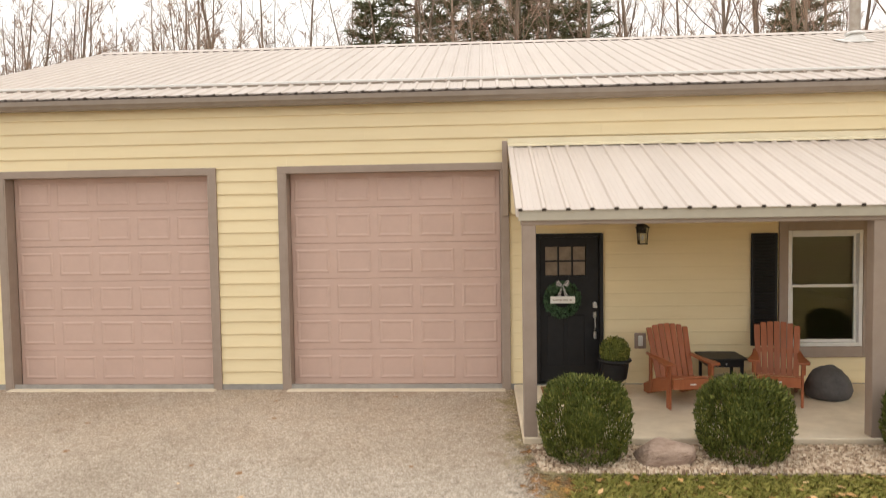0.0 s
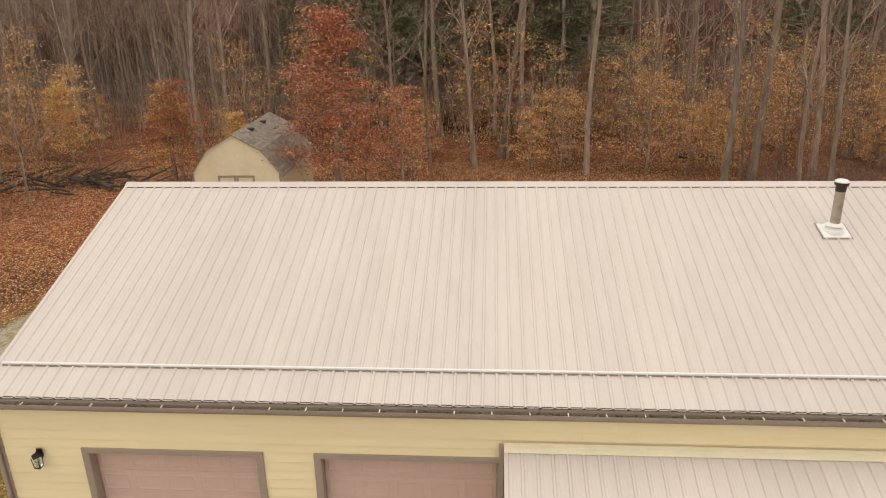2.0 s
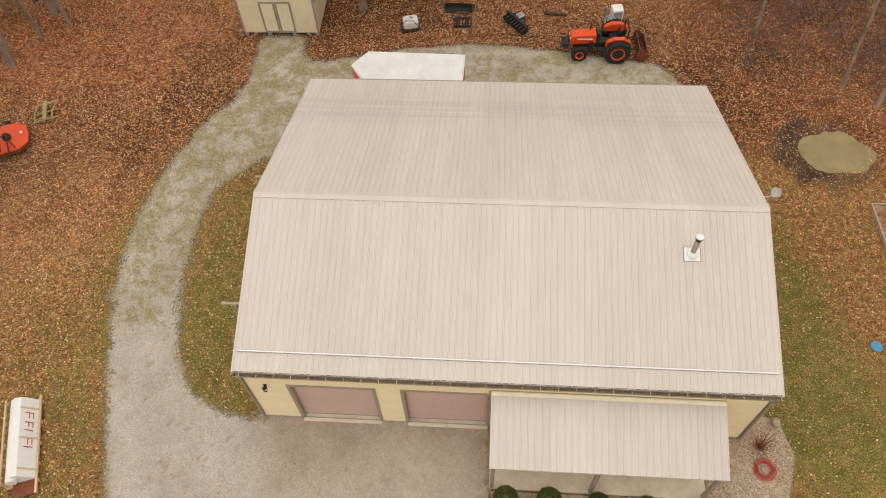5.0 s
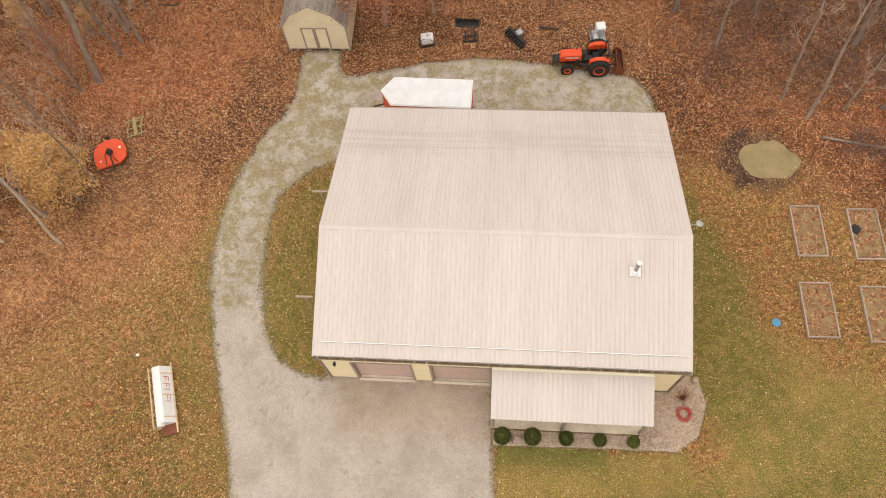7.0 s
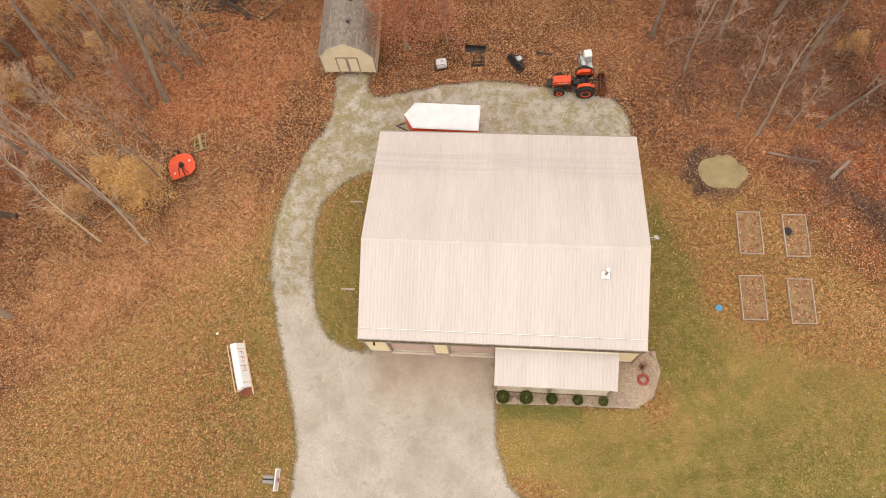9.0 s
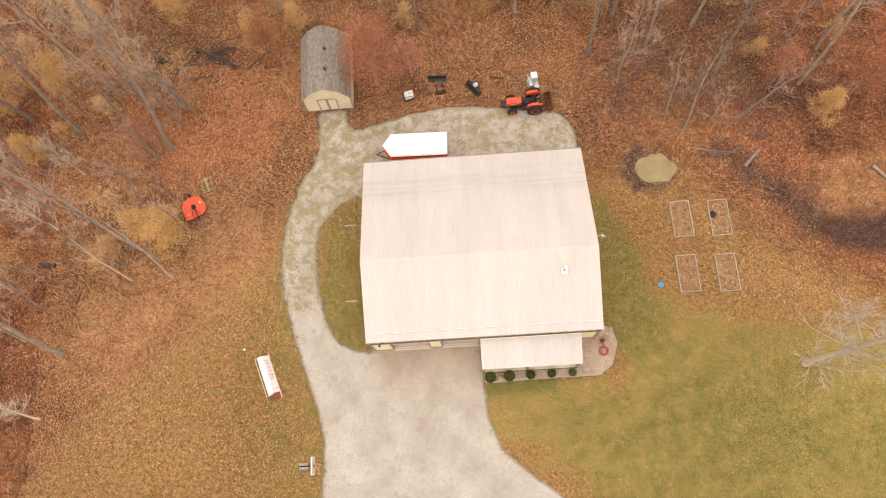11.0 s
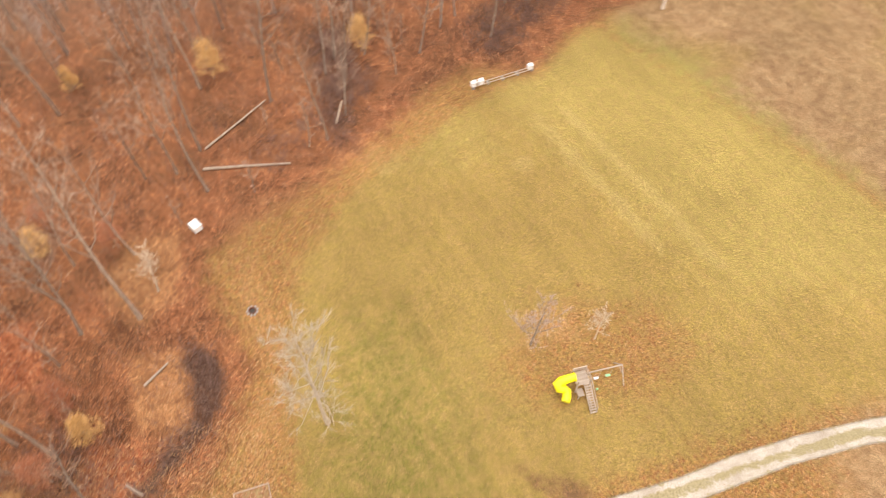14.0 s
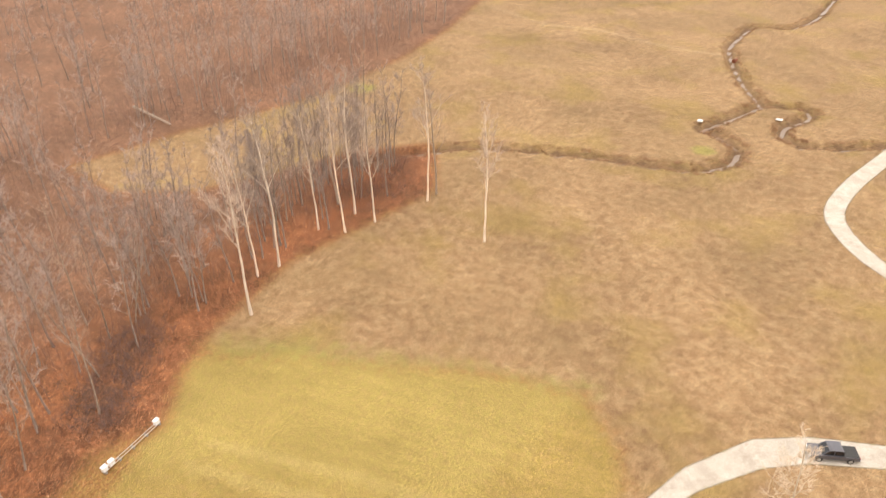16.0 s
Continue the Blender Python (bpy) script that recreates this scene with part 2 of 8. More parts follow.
MAT["bark"] = bark_mat("grey_brown_bark", (0.185, 0.14, 0.105), (0.40, 0.32, 0.25))
MAT["dark_bark"] = bark_mat("rotten_dark_bark", (0.045, 0.033, 0.025), (0.12, 0.088, 0.064))
MAT["far_bark"] = bark_mat("hazy_brown_bark", (0.15, 0.115, 0.095), (0.31, 0.25, 0.21))
MAT["pale_bark"] = bark_mat("pale_sycamore_bark", (0.52, 0.42, 0.33), (0.80, 0.68, 0.54), 3, 0.98)
MAT["log_bark"] = bark_mat("weathered_log", (0.33, 0.255, 0.19), (0.54, 0.44, 0.34), 4)
MAT["lawn_bark"] = bark_mat("grey_lawn_bark", (0.46, 0.37, 0.27), (0.72, 0.60, 0.46), 4)
MAT["twig"] = bark_mat("brown_twigs", (0.33, 0.225, 0.165), (0.52, 0.38, 0.285))
MAT["pale_twig"] = bark_mat("pale_twigs", (0.52, 0.43, 0.32), (0.72, 0.60, 0.46))
MAT["grey_twig"] = bark_mat("grey_twigs", (0.38, 0.29, 0.225), (0.54, 0.43, 0.345))


def leaf_mat(name, stops):
    m, t, b = blank(name)
    g = t.nodes.new("ShaderNodeNewGeometry").outputs["Random Per Island"]
    o = t.nodes.new("ShaderNodeObjectInfo").outputs["Random"]
    mixed = calc(t, "FRACT", calc(t, "ADD", calc(t, "MULTIPLY", g, 0.75), calc(t, "MULTIPLY", o, 0.25)))
    t.links.new(ramp(t, mixed, stops), b.inputs["Base Color"])
    b.inputs["Roughness"].default_value = 0.65
    b.inputs["Specular IOR Level"].default_value = 0.25
    return m


MAT["leaf_red"] = leaf_mat("russet_leaves", [(0, (0.19, 0.06, 0.030)), (0.4, (0.34, 0.115, 0.055)), (0.75, (0.48, 0.19, 0.095)), (1, (0.68, 0.38, 0.23))])
MAT["leaf_dark"] = leaf_mat("rotten_leaves", [(0, (0.05, 0.035, 0.018)), (0.6, (0.16, 0.11, 0.055)), (1, (0.38, 0.27, 0.14))])
MAT["leaf_gold"] = leaf_mat("golden_leaves", [(0, (0.38, 0.19, 0.06)), (0.4, (0.60, 0.34, 0.12)), (0.8, (0.76, 0.49, 0.20)), (1, (0.86, 0.64, 0.34))])
MAT["leaf_tan"] = leaf_mat("tan_beech_leaves", [(0, (0.32, 0.14, 0.05)), (0.5, (0.55, 0.30, 0.115)), (1, (0.82, 0.58, 0.30))])
MAT["needle"] = leaf_mat("pine_needles", [(0, (0.11, 0.12, 0.065)), (0.6, (0.20, 0.21, 0.115)), (1, (0.31, 0.31, 0.185))])
MAT["haze_twig"] = bark_mat("pale_brown_twigs", (0.28, 0.21, 0.178), (0.46, 0.365, 0.31))
MAT["brush"] = bark_mat("purple_brown_stems", (0.17, 0.095, 0.075), (0.30, 0.19, 0.15))
MAT["boxwood"] = leaf_mat("boxwood_leaves", [(0, (0.04, 0.05, 0.010)), (0.6, (0.12, 0.145, 0.03)), (1, (0.34, 0.31, 0.08))])

MAT["wreath"] = leaf_mat("wreath_leaves", [(0, (0.03, 0.06, 0.03)), (0.6, (0.07, 0.13, 0.065)), (1, (0.14, 0.22, 0.11))])
MAT["grass"] = leaf_mat("turf_blades", [(0, (0.14, 0.14, 0.03)), (0.5, (0.26, 0.25, 0.055)), (1, (0.42, 0.35, 0.11))])
MAT["pebble"] = leaf_mat("river_stone", [(0, (0.17, 0.105, 0.065)), (0.3, (0.44, 0.32, 0.22)), (0.7, (0.70, 0.58, 0.44)), (1, (0.88, 0.81, 0.68))])
MAT["porch_fascia"] = surf("grey_fascia", (0.46, 0.42, 0.34), (0.52, 0.48, 0.39), 6, 0.5, relief=0.1)
MAT["cream_metal"] = surf("cream_flashing", (0.78, 0.70, 0.50), (0.84, 0.76, 0.56), 6, 0.45, relief=0.05)
MAT["frosted"] = surf("curtained_glass", (0.16, 0.13, 0.10), (0.26, 0.21, 0.16), 9, 0.12, relief=0.0, spec=0.6)
MAT["flue_steel"] = surf("stained_flue_steel", (0.36, 0.30, 0.24), (0.55, 0.50, 0.44), 5, 0.4, 0.6, relief=0.15, stain=0.3)
MAT["soot"] = surf("sooty_metal", (0.03, 0.022, 0.018), (0.08, 0.06, 0.045), 12, 0.6, 0.3, relief=0.2)
MAT["iron_brown"] = surf("brown_galvanised", (0.10, 0.08, 0.06), (0.17, 0.14, 0.11), 10, 0.45, 0.3, relief=0.2)
MAT["grey_cloth"] = surf("grey_cover_cloth", (0.075, 0.07, 0.07), (0.11, 0.105, 0.105), 14, 0.85, relief=0.5, fine=25, dist=0.02)
MAT["coir"] = surf("brown_coir", (0.26, 0.12, 0.05), (0.36, 0.18, 0.08), 60, 0.95, relief=0.7, fine=180)
MAT["sandstone"] = surf("pinkish_sandstone", (0.30, 0.20, 0.15), (0.56, 0.42, 0.33), 7, 0.85, relief=0.8, fine=16, dist=0.03, stain=0.3, stretch=(1, 1, 3.5))


def check_mat():
    m, t, b = blank("checked_ribbon")
    c = node(t, "ShaderNodeTexChecker", Scale=60.0, Color1=(0.75, 0.74, 0.72, 1), Color2=(0.02, 0.02, 0.02, 1))
    t.links.new(t.nodes.new("ShaderNodeNewGeometry").outputs["Position"], c.inputs["Vector"])
    t.links.new(c.outputs[0], b.inputs["Base Color"])
    b.inputs["Roughness"].default_value = 0.8
    return m


MAT["check"] = check_mat()
MAT["olive"] = surf("faded_olive_paint", (0.30, 0.25, 0.10), (0.42, 0.36, 0.17), 8, 0.7, relief=0.3)
MAT["roof_white"] = surf("soiled_white_sheet", (0.66, 0.64, 0.62), (0.82, 0.81, 0.80), 1.2, 0.45, relief=0.1, stain=0.12)
MAT["acrylic"] = surf("cloudy_acrylic", (0.55, 0.55, 0.54), (0.65, 0.65, 0.64), 5, 0.2, relief=0.02)
MAT["leafgreen"] = surf("green_plastic", (0.25, 0.55, 0.28), (0.35, 0.65, 0.35), 5, 0.4, relief=0.02)
MAT["darkgreen"] = surf("dark_green_steel", (0.03, 0.05, 0.03), (0.05, 0.075, 0.05), 6, 0.5, relief=0.1)
MAT["car_paint"] = surf("dark_grey_car_paint", (0.10, 0.095, 0.105), (0.13, 0.125, 0.135), 4, 0.3, 0.3, relief=0.02)
MAT["car_glass"] = surf("dark_car_glass", (0.008, 0.008, 0.01), (0.015, 0.015, 0.018), 4, 0.06, relief=0.0)


def leaf_cover():
    m, t, b = blank("leaf_covered_soil")
    pos = t.nodes.new("ShaderNodeNewGeometry").outputs["Position"]
    v = node(t, "ShaderNodeTexVoronoi", Scale=10.0)
    t.links.new(pos, v.inputs["Vector"])
    sp = t.nodes.new("ShaderNodeSeparateColor")
    t.links.new(v.outputs["Color"], sp.inputs[0])
    col = ramp(t, sp.outputs[0], [(0, (0.12, 0.045, 0.022)), (0.4, (0.25, 0.105, 0.045)), (0.8, (0.38, 0.19, 0.085)), (1, (0.52, 0.34, 0.2))])
    soil = ramp(t, noise_of(t, pos, 2.2, 5), [(0.35, (0.30, 0.22, 0.09)), (0.65, (0.20, 0.10, 0.05))])
    t.links.new(blend(t, ramp(t, noise_of(t, pos, 3, 4), [(0.42, (0, 0, 0)), (0.58, (1, 1, 1))]), soil, col), b.inputs["Base Color"])
    b.inputs["Roughness"].default_value = 0.95
    bump(t, b, sp.outputs[1], 0.6, 0.04)
    return m


MAT["bed_soil"] = leaf_cover()

# ---- the ground ----
def dist_in(px, py, poly):
    """Signed distance of points to a closed polygon, positive inside."""
    best = np.full(px.shape, 1e9)
    inside = np.zeros(px.shape, bool)
    n = len(poly)
    for i in range(n):
        (ax, ay), (bx, by) = poly[i], poly[(i + 1) % n]
        dx, dy = bx - ax, by - ay
        u = np.clip(((px - ax) * dx + (py - ay) * dy) / (dx * dx + dy * dy), 0, 1)
        best = np.minimum(best, np.hypot(px - ax - u * dx, py - ay - u * dy))
        if ay != by:
            inside ^= ((ay > py) != (by > py)) & (px < (bx - ax) * (py - ay) / (by - ay) + ax)
    return np.where(inside, best, -best)


def dist_line(px, py, line):
    best = np.full(px.shape, 1e9)
    for (ax, ay), (bx, by) in zip(line, line[1:]):
        dx, dy = bx - ax, by - ay
        u = np.clip(((px - ax) * dx + (py - ay) * dy) / (dx * dx + dy * dy), 0, 1)
        best = np.minimum(best, np.hypot(px - ax - u * dx, py - ay - u * dy))
    return best


def smooth(v, a, b):
    u = np.clip((v - a) / (b - a), 0, 1)
    return u * u * (3 - 2 * u)


WOODS_WEST = [(-70, -60), (-50, -24), (-32, -2), (-23.7, 5), (-16.6, 11.5), (-14.5, 15), (-11.5, 19), (-11, 22), (-7, 22), (-5, 20.8), (12, 20.8), 
    (15.4, 17.3), (22.3, 16.5)]
WOODS_EAST = [(27, 12), (31.4, 8), (37, 5.5), (42, 7.5), (47.6, 9), (53, 8.3), (56, 2.5), (60, -7), (65, -15.4), (71.5, -23.5), (74, -32), (71, -38), 
    (76.7, -45.4), (80, -55)]
WOODS_SOUTH = [(83, -75), (79, -95), (76, -108), (86, -124), (97, -113), (104, -96), (112, -82), (128, -72), (150, -76), (143, -105), (137, -120), 
    (131, -140), (131, -175), (136, -208), (146, -245), (175, -330), (400, -420), (2500, -420), (2500, 2500), (-2500, 2500), (-2500, -60)]
WOODS = WOODS_WEST + WOODS_EAST + WOODS_SOUTH
LAWN = [(3.5, -3), (3.5, -6), (5, -9), (10, -13.5), (14, -20), (14.5, -45), (13, -60), (16, -66), (24, -73), (36, -71), (64, -58), (78, -50), (72, -40),
        (66, -28), (58, -12), (48, -2), (34, 1), (22, 3), (14, 6), (12.5, 2), (13, -3)]
LEAFBED = [(31, -19), (37, -25), (36.5, -31), (32, -40), (25, -42), (20, -34), (22, -24), (26, -18.5)]
CREEK = [(97, -110), (83, -127), (75, -133), (64.3, -137), (52.6, -140.5), (41, -142.6), (31, -145.4), (26, -153), (26.6, -160.3), (33, -166.2), (37.5, -167.3), (32.3, -178.5),
         (28.2, -189.5), (35.2, -202), (41.8, -217), (48, -235.3), (47.2, -261), (35.4, -264), (30, -283), (29, -320)]
BROOK = [(28.2, -189.5), (18.4, -193), (16.2, -188), (20.9, -179), (20.1, -172), (15.3, -168.4), (7, -172.7), (-4, -181), (-30, -195)]
PUDDLE = [(17.5, 14.5), (17.9, 15.5), (19.2, 15.6), (20.7, 15.0), (20.4, 13.5), (19.3, 13.0), (18.1, 13.2)]
WET = [(16.3, 15.0), (17.5, 16.4), (20.2, 16.0), (21.2, 14.0), (20.2, 12.1), (18.5, 11.8), (16.9, 12.9)]


def axis_values(dense):
    """Grid lines: stretches of (from, to, step), then wider and wider to the horizon."""
    out = []
    for a, b, s in dense:
        out += list(np.arange(a, b - 1e-6, s))
    out.append(dense[-1][1])
    lo, hi, step = out[0], out[-1], 4.0
    while hi < 2400:
        step *= 1.45
        lo, hi = lo - step, hi + step
        out = [lo] + out + [hi]
    return np.array(out)


def terrain(x, y):
    """Height of the ground: level yard, gentle rolls far off, a cut for the stream."""
    far = smooth(np.hypot(x - 5, y + 20), 90, 400)
    z = far * (2.2 * np.sin(x / 71.0 + 1.0) * np.cos(y / 83.0) + 0.5 * np.sin(x / 23 + y / 31))
    z = z + smooth(y, 112, 250) * 38.0
    cut = np.minimum(dist_line(x, y, CREEK), dist_line(x, y, BROOK))
    z = z * smooth(cut, 0, 60)
    cut = cut + 0.9 * np.sin(x * 0.9 + y * 0.4) * np.sin(y * 1.1 - x * 0.3)
    z = z - 1.5 * (1 - smooth(cut, 0.5, 2.3)) + 0.05 * np.sin(x * .31) * np.sin(y * .27) * smooth(np.maximum(np.abs(x - 3) - 12, np.abs(y - 3) - 16), 0, 12)
    z = z - 0.10 * smooth(dist_in(x, y, PUDDLE), -1.2, 0.3)
    return z


gx = axis_values([(-64, -40, 2.0), (-40, 100, 1.05), (100, 170, 2.2)])
gy = axis_values([(-330, -200, 2.0), (-200, -90, 1.3), (-90, 34, 1.05), (34, 80, 2.5)])
GX, GY = np.meshgrid(gx, gy)
fx, fy = GX.ravel(), GY.ravel()
GZ = terrain(fx, fy)
nx, ny = len(gx), len(gy)
ii = np.arange(nx * ny).reshape(ny, nx)
quads = np.stack([ii[:-1, :-1], ii[:-1, 1:], ii[1:, 1:], ii[1:, :-1]], -1).reshape(-1, 4)
me = bpy.data.meshes.new("ground")
me.from_pydata(np.stack([fx, fy, GZ], 1).tolist(), [], quads.tolist())
me.shade_smooth()
wood_d = dist_in(fx, fy, WOODS)
lawn_d = dist_in(fx, fy, LAWN)
litter = smooth(wood_d, -8, 2.0)
leafbed = .8 * smooth(dist_in(fx, fy, LEAFBED), -5, 6)
green = smooth(lawn_d, -2.5, 6) * (1 - 0.9 * litter) * (1 - 0.8 * leafbed)
west = (1 - smooth(fx, -11, -4)) * smooth(fy, -60, -20) * (1 - litter)
green = np.maximum(green, 0.26 * west + 0.2 * west * smooth(fx, -18, -12))
island = smooth(dist_in(fx, fy, [(-10.5, 2), (-10.4, 9), (-9, 12), (-6.5, 13.4), (-5, 13), (-5, 0), (-7.5, 0)]), -0.6, 0.8)
green = np.maximum(green, (0.62 + .3 * (1 - smooth(fy, 3, 8))) * island)
green = np.maximum(green, 0.55 * (1 - smooth(np.abs(dist_in(fx, fy, [(-13.2, -8), (-13.3, 9.8), (-11, 16), (-8, 18), (-8, -8)])), .2, 2.0)) * (fy > -2) * (fy < 17))
green = np.maximum(green, smooth(dist_in(fx, fy, [(3.0, -3.0), (13.5, -3.0), (14, -8), (4, -8)]), -.4, .8))
strip = smooth(dist_in(fx, fy, [(12.4, -2), (12.5, 12), (14.5, 13), (17.5, 7), (19, -2)]), -1, 1.6)
green = np.maximum(green, .8 * strip)
meadow = smooth(-fy, 36, 56) * smooth(-lawn_d, -7, 4) * (1 - smooth(wood_d, -8, 2))
stream = 1 - smooth(np.minimum(dist_line(fx, fy, CREEK), dist_line(fx, fy, BROOK)), 0.6, 2.8)
brush = smooth(dist_in(fx, fy, [(23, 16.3), (27, 12), (32, 7.2), (36, 5.6), (40, 6.2), (41.5, 9.5), (38.6, 9.4), (34, 8.6), (29, 12.8), (25, 16.6)]), -1.5, 1)
brush = np.maximum(brush, smooth(dist_in(fx, fy, [(73, -31), (71, -37), (77, -45), (82, -53), (90, -54), (88, -42), (80, -33)]), -3, 2))
bare = smooth(dist_in(fx, fy, [(20.4, -17.6), (18.3, -18.6), (17.0, -20.2), (14.9, -20.6), (14.9, -24.6), (17.1, -23.4), (18.2, -20.9)]), -1.2, .6)
litter = np.maximum(litter, .45 * bare)
wet = np.maximum(np.maximum(np.maximum(stream * .65, .5 * bare), smooth(dist_in(fx, fy, WET), -0.6, 0.6)), 0.35 * brush)
def patch_in(poly, a, b):
    return smooth(dist_in(fx, fy, poly), a, b)


# regions of their own tone: lush turf, bright field, pale leaf cover, red leaf cover
lush = patch_in([(4, -3), (12.5, -2), (15, 4), (22, 2), (40, -4), (42, -14), (24, -19), (10, -15)], -10, 12) * .74
lush = np.maximum(lush, island)
verge = (1 - smooth(np.abs(dist_in(fx, fy, [(-13.2, -8), (-13.3, 9.8), (-11, 16), (-8, 18), (-8, -8)])), .1, 1.3)) * (fy > -2) * (fy < 17)
lush = np.maximum(lush, np.maximum(np.maximum(.9 * verge, .6 * west * smooth(fx, -24, -15)), strip))
field = patch_in([(71, -32), (64.8, -31.7), (54.5, -35.4), (46.7, -38.4), (37.6, -41.6), (28, -46), (24, -74), (64, -60), (79, -52)], -9, 11)
field = np.maximum(field, .55 * patch_in([(66, -22), (57, -17), (52, -22), (54, -34), (66, -31)], -3, 5))
field = np.maximum(field, .7 * np.maximum(1 - smooth(np.hypot(fx - 122, fy + 148), 2, 7), 1 - smooth(np.hypot(fx - 33, fy + 155), 1.5, 4.5)))
pale = np.maximum(.8 * patch_in([(31, -22), (35, -22), (37.5, -26), (34.5, -30), (30, -29)], -2.5, 2), patch_in([(47, 9), (55, 8), (56, 14), (49, 17), (44, 13)], -3, 3))
pale = np.maximum(pale, .45 * patch_in([(24, 7), (36, 1.5), (50, 4), (56, 3), (62, -12), (66, -21), (60, -13), (52, 1), (38, -1), (24, 3)], -3.5, 2))
pale = np.maximum(pale, np.maximum(patch_in([(32, 9), (40, 9), (41, 14), (33, 14)], -2.5, 2), .6 * patch_in([(-26, 12), (-16, 14), (-14, 6), (-22, 3), (-30, -4), (-34, 2)], -4, 3)))
track = dist_line(fx, fy, [(136, -243), (108, -231), (89, -233), (69, -226), (56, -224), (43, -225)])
pale = np.maximum(pale, .5 * (1 - smooth(track, .3, 3)))
red = np.maximum(.42 * patch_in([(30, -34), (29.5, -39), (27.8, -45), (23, -41), (23, -35), (20, -31), (24, -31)], -2.5, 1.5), patch_in([(26, 14), (31, 13), (32, 18), (27, 20)], -3, 2))
red = np.maximum(red, np.maximum(patch_in([(41, 23), (48, 24), (47, 30), (41, 30)], -3, 2), .7 * patch_in([(-14, 17), (-24, 15), (-30, 24), (-20, 30), (-12, 24)], -4, 4)))
red = np.maximum(red, .3 * patch_in([(80, -56), (84, -76), (80, -95), (77, -106), (90, -117), (97, -108), (94, -90), (88, -66)], -3, 2))
# further tones: grey-brown leaf mould far off, dark ground at bare soil and brush, painted woods shade, thin straw
mould = np.maximum(smooth(fx, 82, 112), smooth(fy, 48, 75)) * litter
# shade of the dense north woods, painted as darker ground
woods_shade = .75 * smooth(fy, 44, 75)
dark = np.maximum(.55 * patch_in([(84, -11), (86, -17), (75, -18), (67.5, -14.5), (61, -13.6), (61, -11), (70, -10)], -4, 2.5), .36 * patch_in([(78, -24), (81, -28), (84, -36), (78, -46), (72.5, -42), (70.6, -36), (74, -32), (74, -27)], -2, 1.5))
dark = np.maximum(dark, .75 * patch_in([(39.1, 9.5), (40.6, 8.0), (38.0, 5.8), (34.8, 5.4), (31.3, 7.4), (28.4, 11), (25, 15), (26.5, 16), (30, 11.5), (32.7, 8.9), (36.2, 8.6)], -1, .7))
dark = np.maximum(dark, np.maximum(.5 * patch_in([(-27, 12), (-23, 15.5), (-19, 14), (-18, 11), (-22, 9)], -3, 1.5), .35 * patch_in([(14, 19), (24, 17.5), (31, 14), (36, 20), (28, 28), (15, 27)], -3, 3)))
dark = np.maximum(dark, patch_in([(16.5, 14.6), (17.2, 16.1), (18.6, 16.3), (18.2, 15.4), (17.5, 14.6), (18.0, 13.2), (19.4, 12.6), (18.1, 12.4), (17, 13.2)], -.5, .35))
dark = np.maximum(dark, .3 * patch_in([(79, -95), (76, -107), (86, -123), (92, -118), (83, -108), (82, -96)], -2, 2))
straw = np.maximum(1 - smooth(dist_line(fx, fy, [(59.8, -36.1), (48, -39.3), (37.6, -41.7)]), .3, 1.4), .8 * (1 - smooth(dist_line(fx, fy, [(60, -40), (47, -44), (34, -47)]), .3, 1.6)))
straw = np.maximum(straw, .8 * (1 - smooth(np.hypot(fx - 53.3, fy + 31.8), .6, 2.4)))
straw = np.maximum(straw, .6 * patch_in([(60, -13), (63, -14), (58, -20), (56, -16)], -3, 2))
dark = np.maximum(dark, woods_shade)
more = me.attributes.new("covers", "FLOAT_COLOR", "POINT")
more.data.foreach_set("color", np.stack([mould, dark, straw, straw * 0 + 1], 1).astype(np.float32).ravel())
shades = me.attributes.new("tones", "FLOAT_COLOR", "POINT")
shades.data.foreach_set("color", np.stack([lush, field, pale, red], 1).astype(np.float32).ravel())
zone = me.attributes.new("zones", "FLOAT_COLOR", "POINT")
zone.data.foreach_set("color", np.stack([green, litter, meadow, wet], 1).astype(np.float32).ravel())


